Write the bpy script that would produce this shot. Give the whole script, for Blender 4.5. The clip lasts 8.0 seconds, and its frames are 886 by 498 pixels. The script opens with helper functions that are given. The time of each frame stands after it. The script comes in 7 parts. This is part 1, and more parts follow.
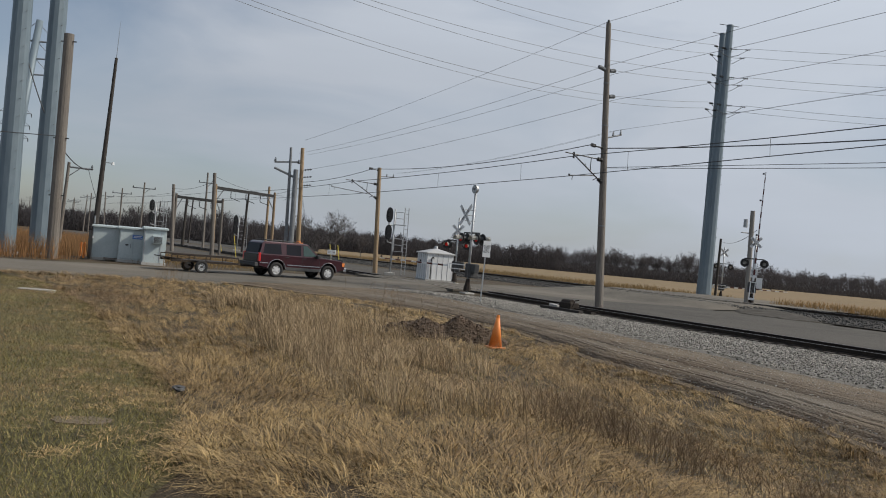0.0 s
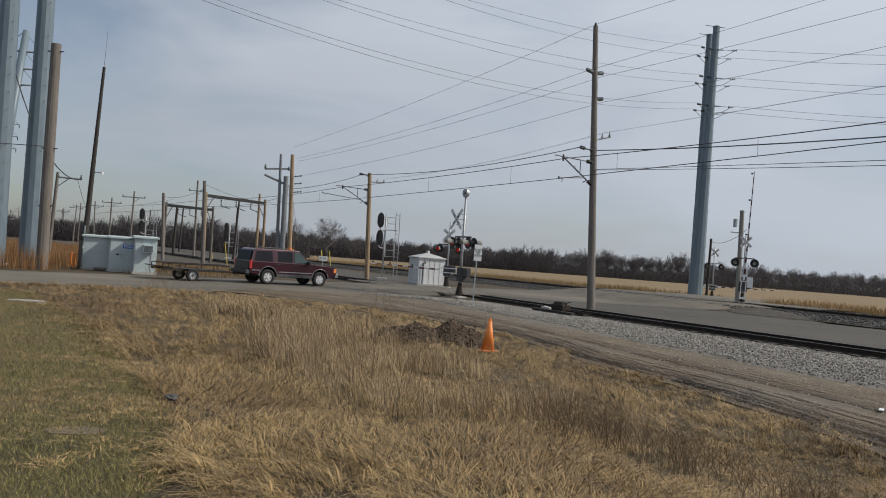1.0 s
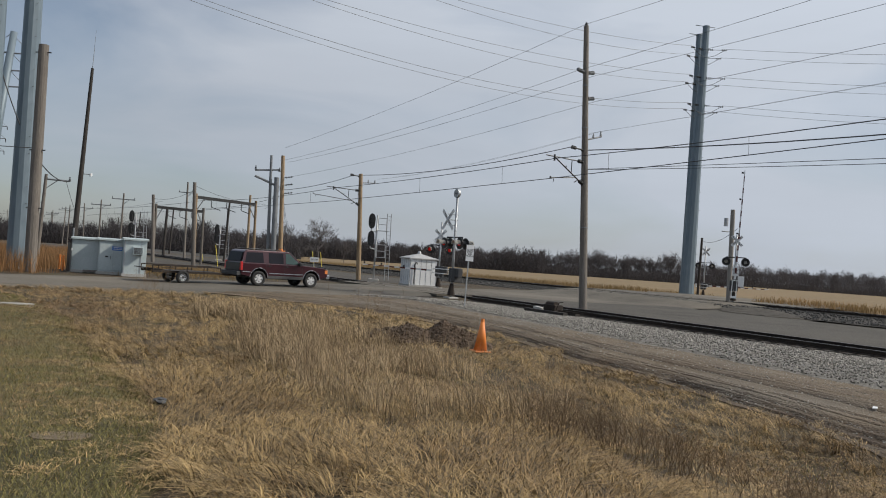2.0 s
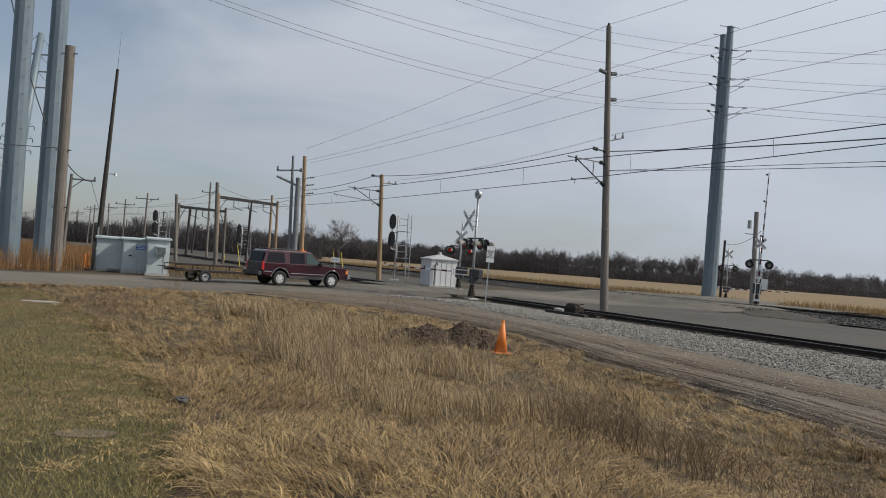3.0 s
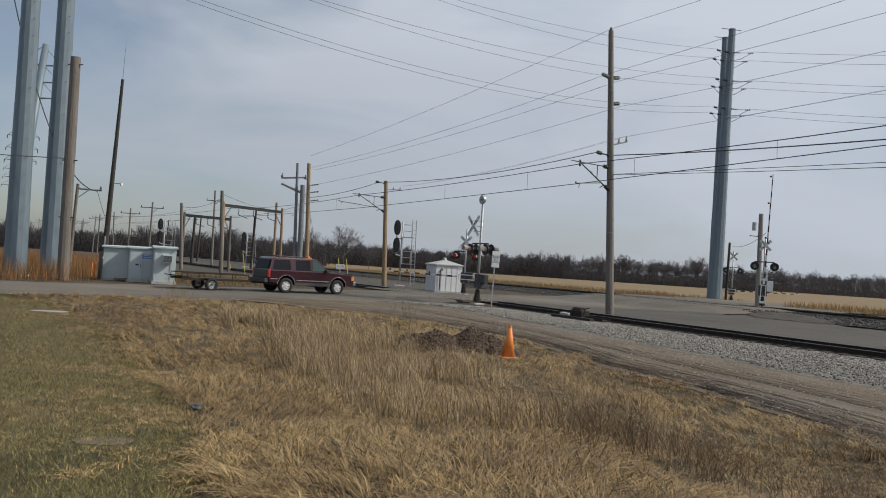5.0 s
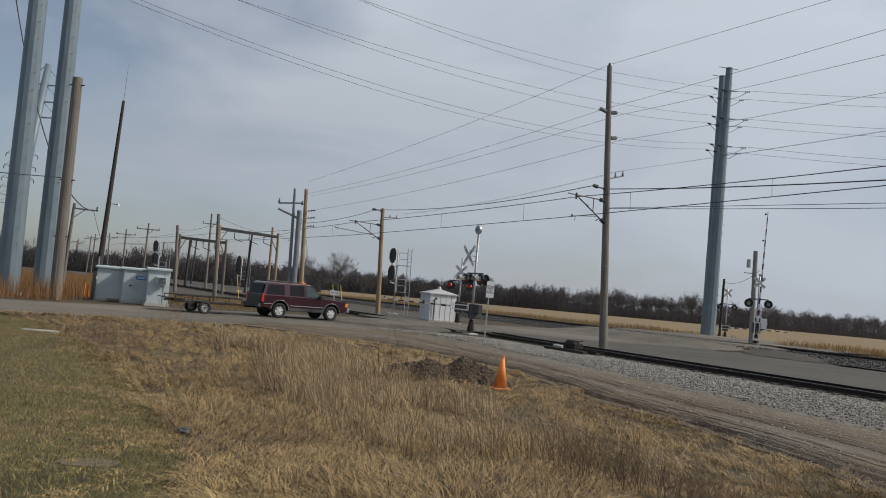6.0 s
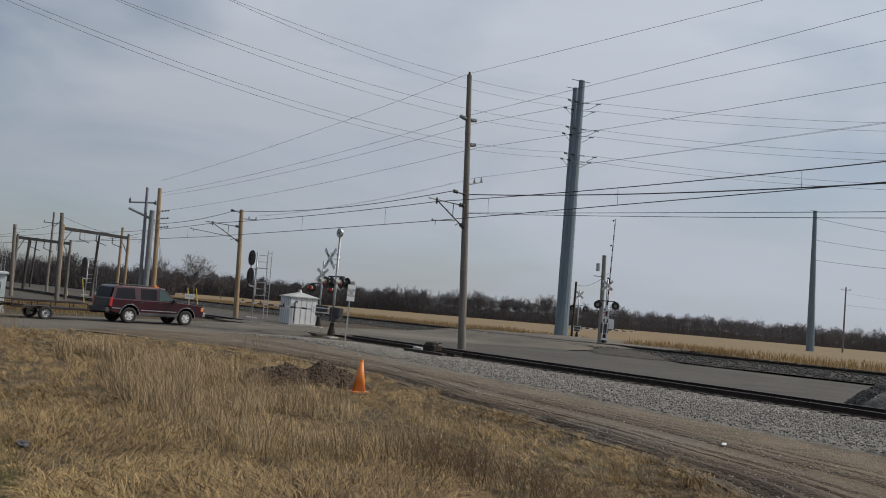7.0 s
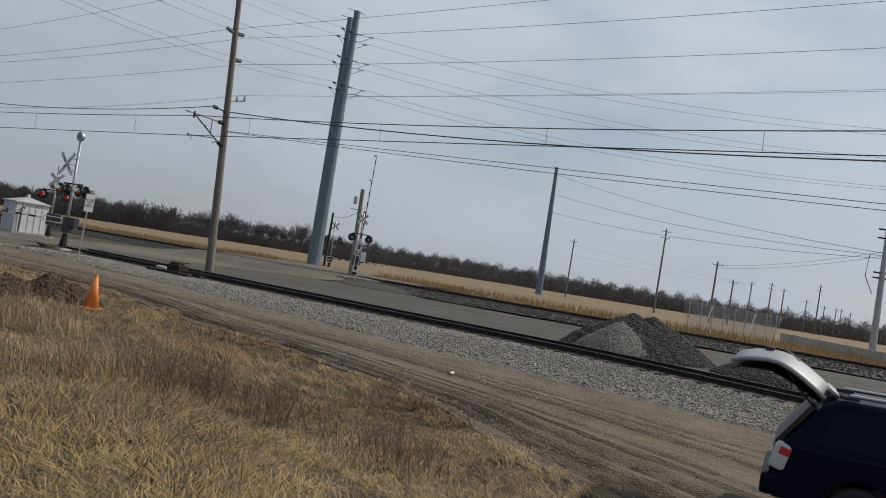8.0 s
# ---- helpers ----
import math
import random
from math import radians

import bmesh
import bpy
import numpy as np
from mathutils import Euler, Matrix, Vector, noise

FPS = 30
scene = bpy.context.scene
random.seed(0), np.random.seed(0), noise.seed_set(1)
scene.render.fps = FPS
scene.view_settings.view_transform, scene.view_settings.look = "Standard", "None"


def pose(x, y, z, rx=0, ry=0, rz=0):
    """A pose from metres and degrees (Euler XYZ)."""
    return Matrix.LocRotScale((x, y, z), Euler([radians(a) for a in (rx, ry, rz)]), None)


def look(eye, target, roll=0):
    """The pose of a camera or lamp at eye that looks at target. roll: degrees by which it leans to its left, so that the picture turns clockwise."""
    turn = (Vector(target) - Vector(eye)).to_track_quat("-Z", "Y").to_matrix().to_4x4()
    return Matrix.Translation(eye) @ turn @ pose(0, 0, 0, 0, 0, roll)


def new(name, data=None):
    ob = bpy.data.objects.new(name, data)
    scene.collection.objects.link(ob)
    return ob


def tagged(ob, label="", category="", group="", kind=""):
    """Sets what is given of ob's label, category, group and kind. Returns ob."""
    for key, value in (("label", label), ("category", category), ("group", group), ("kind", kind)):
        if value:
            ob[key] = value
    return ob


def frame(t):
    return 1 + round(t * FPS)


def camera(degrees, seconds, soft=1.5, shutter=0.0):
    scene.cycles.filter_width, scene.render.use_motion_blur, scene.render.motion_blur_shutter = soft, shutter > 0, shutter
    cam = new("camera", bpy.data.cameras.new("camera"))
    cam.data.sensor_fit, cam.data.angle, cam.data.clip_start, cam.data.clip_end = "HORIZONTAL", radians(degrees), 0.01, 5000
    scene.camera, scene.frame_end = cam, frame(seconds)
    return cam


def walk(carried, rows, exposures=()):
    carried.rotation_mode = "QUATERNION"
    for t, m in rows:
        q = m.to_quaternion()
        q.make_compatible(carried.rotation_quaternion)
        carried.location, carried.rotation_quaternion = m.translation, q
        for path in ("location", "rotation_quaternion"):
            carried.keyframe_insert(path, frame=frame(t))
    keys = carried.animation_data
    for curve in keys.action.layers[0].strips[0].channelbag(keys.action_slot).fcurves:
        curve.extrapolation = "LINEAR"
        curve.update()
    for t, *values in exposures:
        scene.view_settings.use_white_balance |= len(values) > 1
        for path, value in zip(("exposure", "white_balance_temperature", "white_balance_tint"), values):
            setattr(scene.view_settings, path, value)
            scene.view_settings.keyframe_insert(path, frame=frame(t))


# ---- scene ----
cam = camera(58.48, 8.0, soft=1.0)
PATH = (
    (0, pose(0.000, 0.000, 2.000, 90.391, -5.189, -0.000)),
    (0.5, pose(0.022, 0.030, 1.984, 90.411, -4.983, -0.074)),
    (1, pose(0.015, -0.042, 2.002, 90.751, -4.262, -0.592)),
    (1.5, pose(0.008, 0.018, 1.992, 90.855, -3.970, -1.523)),
    (3, pose(0.001, 0.086, 1.995, 90.803, -4.302, 0.267)),
    (3.5, pose(-0.018, 0.064, 2.005, 90.634, -4.512, 0.788)),
    (4, pose(-0.056, -0.065, 2.003, 90.714, -3.465, 0.636)),
    (4.5, pose(-0.057, -0.017, 2.004, 90.647, -3.249, 0.682)),
    (6, pose(-0.047, -0.028, 1.995, 93.307, -5.133, 0.176)),
    (6.5, pose(-0.055, -0.133, 2.019, 93.745, -5.695, -0.348)),
    (6.7, pose(-0.041, -0.163, 2.023, 93.877, -5.508, -2.420)),
    (7, pose(0.008, -0.272, 2.036, 94.348, -4.844, -9.767)),
    (7.25, pose(0.009, -0.396, 2.028, 93.409, -5.837, -17.200)),
    (7.5, pose(0.011, -0.506, 2.020, 92.577, -6.717, -23.791)),
    (7.7, pose(0.014, -0.468, 2.016, 91.692, -8.608, -26.777)),
    (8, pose(0.015, -0.458, 2.014, 91.471, -9.081, -27.523)),
)
walk(cam, PATH, ((0, -0.06), (1.0, -0.03), (1.5, 0.0), (4.7, 0.0), (6.0, -0.1), (6.5, -0.13), (7.0, -0.2), (7.5, -0.2), (8, -0.2)))

# ---- sky and sun ----
world = bpy.data.worlds.new("world")
scene.world = world
world.use_nodes = True
SUN_ELEV, SUN_AZ = 40.0, 90.0      # degrees; azimuth clockwise from +y


def make_sky():
    nt = world.node_tree
    nt.nodes.clear()
    out = nt.nodes.new("ShaderNodeOutputWorld")
    bg = nt.nodes.new("ShaderNodeBackground")
    sky = nt.nodes.new("ShaderNodeTexSky")
    sky.sky_type, sky.sun_disc = "NISHITA", False
    sky.sun_elevation, sky.sun_rotation = radians(SUN_ELEV), radians(SUN_AZ)
    sky.air_density, sky.dust_density, sky.ozone_density = 1.0, 1.2, 1.5
    tc = nt.nodes.new("ShaderNodeTexCoord")
    mp = nt.nodes.new("ShaderNodeMapping")
    mp.inputs["Scale"].default_value = (1.0, 1.0, 3.2)
    n1 = nt.nodes.new("ShaderNodeTexNoise")
    n1.inputs["Scale"].default_value, n1.inputs["Detail"].default_value = 2.2, 6
    n1.inputs["Distortion"].default_value = 0.6
    ramp = nt.nodes.new("ShaderNodeValToRGB")
    ramp.color_ramp.elements[0].position, ramp.color_ramp.elements[1].position = 0.32, 0.68
    ramp.color_ramp.elements[0].color = (0.30, 0.30, 0.30, 1)
    ramp.color_ramp.elements[1].color = (1, 1, 1, 1)
    # the veil thins out to the west, where blue shows through
    sep = nt.nodes.new("ShaderNodeSeparateXYZ")
    veil = nt.nodes.new("ShaderNodeMapRange")
    veil.inputs["From Min"].default_value, veil.inputs["From Max"].default_value = -0.62, -0.05
    veil.inputs["To Min"].default_value, veil.inputs["To Max"].default_value = -0.22, 0.16
    addn = nt.nodes.new("ShaderNodeMath")
    addn.operation = "ADD"
    nt.links.new(tc.outputs["Generated"], sep.inputs[0])
    nt.links.new(sep.outputs["X"], veil.inputs["Value"])
    nt.links.new(veil.outputs[0], addn.inputs[0])
    nt.links.new(n1.outputs["Fac"], addn.inputs[1])
    mul = nt.nodes.new("ShaderNodeVectorMath")
    mul.operation = "SCALE"
    mul.inputs["Scale"].default_value = SKY_BLUE
    mix = nt.nodes.new("ShaderNodeMixRGB")
    mix.inputs["Color2"].default_value = (*CLOUD, 1)
    nt.links.new(tc.outputs["Generated"], mp.inputs["Vector"])
    nt.links.new(mp.outputs["Vector"], n1.inputs["Vector"])
    nt.links.new(addn.outputs[0], ramp.inputs["Fac"])
    nt.links.new(sky.outputs["Color"], mul.inputs[0])
    nt.links.new(ramp.outputs["Color"], mix.inputs["Fac"])
    # the veil is brighter on the sun's side, with faint streaks in it
    bright = nt.nodes.new("ShaderNodeMapRange")
    bright.inputs["From Min"].default_value, bright.inputs["From Max"].default_value = -0.45, 0.85
    bright.inputs["To Min"].default_value, bright.inputs["To Max"].default_value = 0.98, 1.30
    nt.links.new(sep.outputs["X"], bright.inputs["Value"])
    n2 = nt.nodes.new("ShaderNodeTexNoise")
    n2.inputs["Scale"].default_value, n2.inputs["Detail"].default_value = 3.6, 7
    m2 = nt.nodes.new("ShaderNodeMapping")
    m2.inputs["Scale"].default_value, m2.inputs["Rotation"].default_value = (0.8, 1.0, 5.0), (0.2, 0.1, 0.5)
    nt.links.new(tc.outputs["Generated"], m2.inputs["Vector"])
    nt.links.new(m2.outputs["Vector"], n2.inputs["Vector"])
    streak = nt.nodes.new("ShaderNodeMapRange")
    streak.inputs["From Min"].default_value, streak.inputs["From Max"].default_value = 0.3, 0.7
    streak.inputs["To Min"].default_value, streak.inputs["To Max"].default_value = 0.965, 1.035
    nt.links.new(n2.outputs["Fac"], streak.inputs["Value"])
    mb = nt.nodes.new("ShaderNodeMath")
    mb.operation = "MULTIPLY"
    nt.links.new(bright.outputs[0], mb.inputs[0])
    nt.links.new(streak.outputs[0], mb.inputs[1])
    # the haze is a little duller low over the land
    low = nt.nodes.new("ShaderNodeMapRange")
    low.inputs["From Min"].default_value, low.inputs["From Max"].default_value = 0.0, 0.36
    low.inputs["To Min"].default_value, low.inputs["To Max"].default_value = 0.85, 1.10
    nt.links.new(sep.outputs["Z"], low.inputs["Value"])
    mz = nt.nodes.new("ShaderNodeMath")
    mz.operation = "MULTIPLY"
    nt.links.new(mb.outputs[0], mz.inputs[0])
    nt.links.new(low.outputs[0], mz.inputs[1])
    cl = nt.nodes.new("ShaderNodeVectorMath")
    cl.operation = "SCALE"
    cl.inputs[0].default_value = CLOUD
    nt.links.new(mz.outputs[0], cl.inputs["Scale"])
    nt.links.new(cl.outputs["Vector"], mix.inputs["Color2"])
    nt.links.new(mul.outputs["Vector"], mix.inputs["Color1"])
    nt.links.new(mix.outputs["Color"], bg.inputs["Color"])
    bg.inputs["Strength"].default_value = 1.0
    nt.links.new(bg.outputs["Background"], out.inputs["Surface"])


SKY_BLUE = 0.085
CLOUD = (0.462, 0.505, 0.572)
make_sky()
sun = new("sun", bpy.data.lights.new("sun", "SUN"))
sun.data.energy, sun.data.angle, sun.data.color = 3.5, radians(2), (1.0, 0.93, 0.82)
sun.matrix_world = look((60 * math.sin(radians(SUN_AZ)), 60 * math.cos(radians(SUN_AZ)), 60 * math.tan(radians(SUN_ELEV))), (0, 0, 0))


# ---- materials ----
def mat(name, c1, c2, scale=4.0, rough=0.8, metal=0.0, bump=0.2, fine=None, c3=None, rand=0.0, island=0.0, bdist=0.02, stretch=(1, 1, 1), transl=0.0, coat=0.0):
    """Two-scale noise between c1 and c2 (c3: large stains), relief, variation by object or by island."""
    m = bpy.data.materials.new(name)
    m.use_nodes = True
    nt = m.node_tree
    bs = nt.nodes["Principled BSDF"]
    bs.inputs["Roughness"].default_value, bs.inputs["Metallic"].default_value = rough, metal
    if coat:
        bs.inputs["Coat Weight"].default_value = coat
    tc = nt.nodes.new("ShaderNodeTexCoord")
    mp = nt.nodes.new("ShaderNodeMapping")
    mp.inputs["Scale"].default_value = stretch
    nt.links.new(tc.outputs["Object"], mp.inputs["Vector"])
    na = nt.nodes.new("ShaderNodeTexNoise")
    na.inputs["Scale"].default_value, na.inputs["Detail"].default_value = scale, 4
    nb = nt.nodes.new("ShaderNodeTexNoise")
    nb.inputs["Scale"].default_value, nb.inputs["Detail"].default_value = fine or scale * 9, 3
    for n in (na, nb):
        nt.links.new(mp.outputs["Vector"], n.inputs["Vector"])
    av = nt.nodes.new("ShaderNodeMath")
    av.operation = "ADD"
    nt.links.new(na.outputs["Fac"], av.inputs[0])
    nt.links.new(nb.outputs["Fac"], av.inputs[1])
    rp = nt.nodes.new("ShaderNodeMapRange")
    rp.inputs["From Min"].default_value, rp.inputs["From Max"].default_value = 0.72, 1.28
    nt.links.new(av.outputs[0], rp.inputs["Value"])
    mx = nt.nodes.new("ShaderNodeMixRGB")
    mx.inputs["Color1"].default_value, mx.inputs["Color2"].default_value = (*c1, 1), (*c2, 1)
    nt.links.new(rp.outputs[0], mx.inputs["Fac"])
    col = mx.outputs["Color"]
    if c3:
        nc = nt.nodes.new("ShaderNodeTexNoise")
        nc.inputs["Scale"].default_value, nc.inputs["Detail"].default_value = scale * 0.23, 5
        nt.links.new(mp.outputs["Vector"], nc.inputs["Vector"])
        r3 = nt.nodes.new("ShaderNodeMapRange")
        r3.inputs["From Min"].default_value, r3.inputs["From Max"].default_value = 0.5, 0.68
        nt.links.new(nc.outputs["Fac"], r3.inputs["Value"])
        m3 = nt.nodes.new("ShaderNodeMixRGB")
        m3.inputs["Color2"].default_value = (*c3, 1)
        nt.links.new(r3.outputs[0], m3.inputs["Fac"])
        nt.links.new(col, m3.inputs["Color1"])
        col = m3.outputs["Color"]
    if rand or island:
        if rand:
            src = nt.nodes.new("ShaderNodeObjectInfo").outputs["Random"]
        else:
            src = nt.nodes.new("ShaderNodeNewGeometry").outputs["Random Per Island"]
        amt = rand or island
        rr = nt.nodes.new("ShaderNodeMapRange")
        rr.inputs["To Min"].default_value, rr.inputs["To Max"].default_value = 1 - amt, 1 + amt
        nt.links.new(src, rr.inputs["Value"])
        sc = nt.nodes.new("ShaderNodeVectorMath")
        sc.operation = "SCALE"
        nt.links.new(col, sc.inputs[0])
        nt.links.new(rr.outputs[0], sc.inputs["Scale"])
        col = sc.outputs["Vector"]
    nt.links.new(col, bs.inputs["Base Color"])
    if bump:
        bp = nt.nodes.new("ShaderNodeBump")
        bp.inputs["Strength"].default_value, bp.inputs["Distance"].default_value = bump, bdist
        nt.links.new(av.outputs[0], bp.inputs["Height"])
        nt.links.new(bp.outputs["Normal"], bs.inputs["Normal"])
    if transl:
        tr = nt.nodes.new("ShaderNodeBsdfTranslucent")
        nt.links.new(col, tr.inputs["Color"])
        ms = nt.nodes.new("ShaderNodeMixShader")
        ms.inputs["Fac"].default_value = transl
        nt.links.new(bs.outputs["BSDF"], ms.inputs[1])
        nt.links.new(tr.outputs["BSDF"], ms.inputs[2])
        nt.links.new(ms.outputs["Shader"], nt.nodes["Material Output"].inputs["Surface"])
    return m


def glow(name, c, strength):
    m = mat(name, c, c, bump=0)
    b = m.node_tree.nodes["Principled BSDF"]
    b.inputs["Emission Color"].default_value, b.inputs["Emission Strength"].default_value = (*c, 1), strength
    return m


M = {}
M["soil"] = mat("dry_turf_soil", (0.026, 0.017, 0.008), (0.080, 0.053, 0.025), 1.6, 0.95, bump=0.8, fine=26, c3=(0.07, 0.055, 0.024), bdist=0.05)
M["lawn"] = mat("mown_lawn", (0.030, 0.027, 0.010), (0.105, 0.088, 0.032), 1.3, 0.95, bump=0.9, fine=30, c3=(0.12, 0.093, 0.042), bdist=0.05)
M["asphalt"] = mat("worn_asphalt", (0.068, 0.059, 0.046), (0.130, 0.114, 0.090), 0.45, 0.92, bump=0.7, fine=22, c3=(0.158, 0.136, 0.105), bdist=0.03)
M["yard"] = mat("packed_grey_gravel", (0.034, 0.030, 0.024), (0.080, 0.070, 0.056), 0.4, 0.95, bump=0.6, fine=14, c3=(0.066, 0.058, 0.048), bdist=0.04)
M["dirt"] = mat("rutted_dirt", (0.096, 0.069, 0.044), (0.190, 0.146, 0.098), 0.9, 0.95, bump=1.0, fine=24, c3=(0.155, 0.130, 0.10), bdist=0.05, stretch=(1, 1, 1))
M["mud"] = mat("damp_mud", (0.045, 0.029, 0.018), (0.098, 0.065, 0.041), 1.5, 0.9, bump=0.8, fine=14, bdist=0.05)
M["ballast"] = mat("pale_ballast", (0.10, 0.092, 0.08), (0.22, 0.205, 0.18), 5, 0.9, bump=0.8, fine=16, bdist=0.05)
M["ballast_dark"] = mat("dark_ballast", (0.03, 0.027, 0.024), (0.085, 0.077, 0.068), 3, 0.95, bump=0.8, fine=11, bdist=0.06)
M["stone"] = mat("crushed_limestone", (0.15, 0.138, 0.12), (0.34, 0.318, 0.28), 6, 0.9, bump=0.2, island=0.65)
M["stone_dark"] = mat("crushed_grey_stone", (0.030, 0.030, 0.029), (0.085, 0.084, 0.080), 6, 0.9, bump=0.2, island=0.45)
M["field"] = mat("dry_field_grass", (0.145, 0.098, 0.044), (0.215, 0.155, 0.075), 0.12, 0.95, bump=0.5, fine=1.3, c3=(0.19, 0.125, 0.058), bdist=0.1)
M["blade"] = mat("dry_grass_blades", (0.190, 0.122, 0.051), (0.375, 0.264, 0.118), 0.5, 0.65, bump=0, fine=3, c3=(0.20, 0.125, 0.063), island=0.85, transl=0.12)
M["blade_green"] = mat("green_grass_blades", (0.115, 0.102, 0.028), (0.24, 0.205, 0.070), 0.7, 0.75, bump=0, fine=3, c3=(0.30, 0.235, 0.10), island=0.75, transl=0.15)
M["reed"] = mat("rusty_tall_grass", (0.22, 0.11, 0.042), (0.33, 0.19, 0.085), 0.3, 0.85, bump=0, fine=2, island=0.4, transl=0.3)
M["weed"] = mat("dead_weed_stems", (0.12, 0.078, 0.042), (0.25, 0.170, 0.095), 2, 0.85, bump=0, island=0.4)
M["wood"] = mat("weathered_pole_wood", (0.105, 0.093, 0.081), (0.205, 0.182, 0.158), 3, 0.9, bump=0.5, stretch=(4, 4, 0.25), rand=0.15)
M["wood_tan"] = mat("tan_pole_wood", (0.20, 0.135, 0.075), (0.38, 0.28, 0.175), 3, 0.85, bump=0.6, stretch=(4, 4, 0.25), rand=0.12)
M["wood_pale"] = mat("bleached_pole_wood", (0.20, 0.185, 0.165), (0.31, 0.29, 0.265), 3, 0.9, bump=0.4, stretch=(4, 4, 0.25))
M["wood_dark"] = mat("creosoted_wood", (0.022, 0.019, 0.017), (0.055, 0.046, 0.04), 3, 0.85, bump=0.5, stretch=(4, 4, 0.3))
M["steel_blue"] = mat("painted_blue_grey_steel", (0.125, 0.168, 0.20), (0.175, 0.222, 0.255), 0.6, 0.5, metal=0.15, bump=0.05, stretch=(1, 1, 0.2))
M["galv"] = mat("galvanised_steel", (0.32, 0.33, 0.34), (0.46, 0.47, 0.48), 4, 0.5, metal=0.6, bump=0.05)
M["grey_steel"] = mat("dull_grey_steel", (0.16, 0.17, 0.18), (0.25, 0.26, 0.27), 3, 0.6, metal=0.4, bump=0.1)
M["black"] = mat("black_paint", (0.012, 0.012, 0.013), (0.03, 0.03, 0.03), 6, 0.5, bump=0.05)
# pale colour puts sun and sky glare on the lamp hoods
M["hood_sunlit"] = mat("sunlit_pale_hood", (0.42, 0.41, 0.37), (0.56, 0.55, 0.51), 6, 0.5, bump=0.05)
M["dark_iron"] = mat("dark_rusty_iron", (0.018, 0.015, 0.013), (0.05, 0.035, 0.025), 6, 0.75, metal=0.4, bump=0.3)
M["rail_top"] = mat("worn_rail_steel", (0.13, 0.12, 0.11), (0.22, 0.205, 0.19), 5, 0.4, metal=0.9, bump=0.05)
M["wire"] = mat("dark_wire", (0.03, 0.03, 0.032), (0.06, 0.06, 0.062), 3, 0.6, bump=0)
M["wire_far"] = mat("aluminium_wire", (0.16, 0.17, 0.18), (0.22, 0.23, 0.24), 3, 0.6, bump=0)
M["white"] = mat("white_paint", (0.66, 0.67, 0.68), (0.76, 0.77, 0.77), 2, 0.55, bump=0.05, c3=(0.60, 0.60, 0.59))
M["cabinet"] = mat("pale_green_grey_paint", (0.37, 0.43, 0.44), (0.45, 0.51, 0.52), 1.5, 0.55, bump=0.05, c3=(0.34, 0.38, 0.37))
M["roofing"] = mat("grey_roof_metal", (0.36, 0.36, 0.36), (0.46, 0.46, 0.46), 2, 0.6, bump=0.05)
M["blue_sign"] = mat("blue_sign_paint", (0.04, 0.13, 0.42), (0.06, 0.17, 0.48), 3, 0.5, bump=0)
M["red"] = mat("red_lens", (0.45, 0.02, 0.02), (0.55, 0.03, 0.03), 3, 0.3, bump=0)
M["red_lit"] = glow("lit_red_lamp", (0.55, 0.02, 0.015), 0.2)
M["clear_lens"] = mat("pale_lens", (0.5, 0.5, 0.5), (0.6, 0.6, 0.6), 3, 0.25, bump=0)
M["stripe_red"] = mat("dull_red_stripe", (0.075, 0.016, 0.016), (0.11, 0.025, 0.024), 4, 0.5, bump=0)
M["orange"] = mat("faded_orange_plastic", (0.72, 0.19, 0.03), (0.80, 0.27, 0.06), 5, 0.5, bump=0.05, c3=(0.70, 0.28, 0.10))
M["yellow"] = mat("yellow_plastic", (0.62, 0.50, 0.06), (0.70, 0.57, 0.10), 3, 0.5, bump=0)
M["concrete"] = mat("pale_concrete", (0.34, 0.33, 0.31), (0.46, 0.45, 0.42), 2, 0.9, bump=0.3, c3=(0.30, 0.28, 0.25))
M["maroon"] = mat("maroon_car_paint", (0.034, 0.0045, 0.009), (0.042, 0.006, 0.011), 2, 0.30, metal=0.25, bump=0, coat=0.6)
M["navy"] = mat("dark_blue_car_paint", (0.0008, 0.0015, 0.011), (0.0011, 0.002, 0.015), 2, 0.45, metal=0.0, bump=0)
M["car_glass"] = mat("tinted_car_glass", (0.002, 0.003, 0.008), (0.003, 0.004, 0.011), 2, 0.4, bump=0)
for k_, lv in (("navy", 0.12), ("car_glass", 0.15)):
    M[k_].node_tree.nodes["Principled BSDF"].inputs["Specular IOR Level"].default_value = lv
M["green_glass"] = mat("green_tinted_glass", (0.05, 0.085, 0.075), (0.06, 0.10, 0.09), 2, 0.08, bump=0)
M["chrome"] = mat("bright_metal_trim", (0.55, 0.55, 0.56), (0.66, 0.66, 0.67), 4, 0.22, metal=1.0, bump=0)
M["rubber"] = mat("tyre_rubber", (0.016, 0.016, 0.016), (0.032, 0.031, 0.03), 6, 0.85, bump=0.2)
M["alloy"] = mat("alloy_wheel", (0.55, 0.55, 0.55), (0.66, 0.66, 0.66), 6, 0.4, metal=0.25, bump=0)
# pale grey base stands for sky mirrored in the dark blue tailgate
M["sky_sheen"] = mat("sky_sheen_car_paint", (0.25, 0.26, 0.27), (0.30, 0.31, 0.32), 2, 0.5, metal=0.0, bump=0, coat=0.1)
M["grey_trim"] = mat("grey_plastic_trim", (0.042, 0.042, 0.044), (0.068, 0.068, 0.068), 6, 0.7, bump=0.1)
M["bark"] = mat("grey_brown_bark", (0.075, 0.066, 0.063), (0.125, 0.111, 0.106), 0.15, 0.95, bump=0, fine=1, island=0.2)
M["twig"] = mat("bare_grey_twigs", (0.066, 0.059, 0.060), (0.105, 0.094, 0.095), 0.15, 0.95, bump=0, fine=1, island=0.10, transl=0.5)
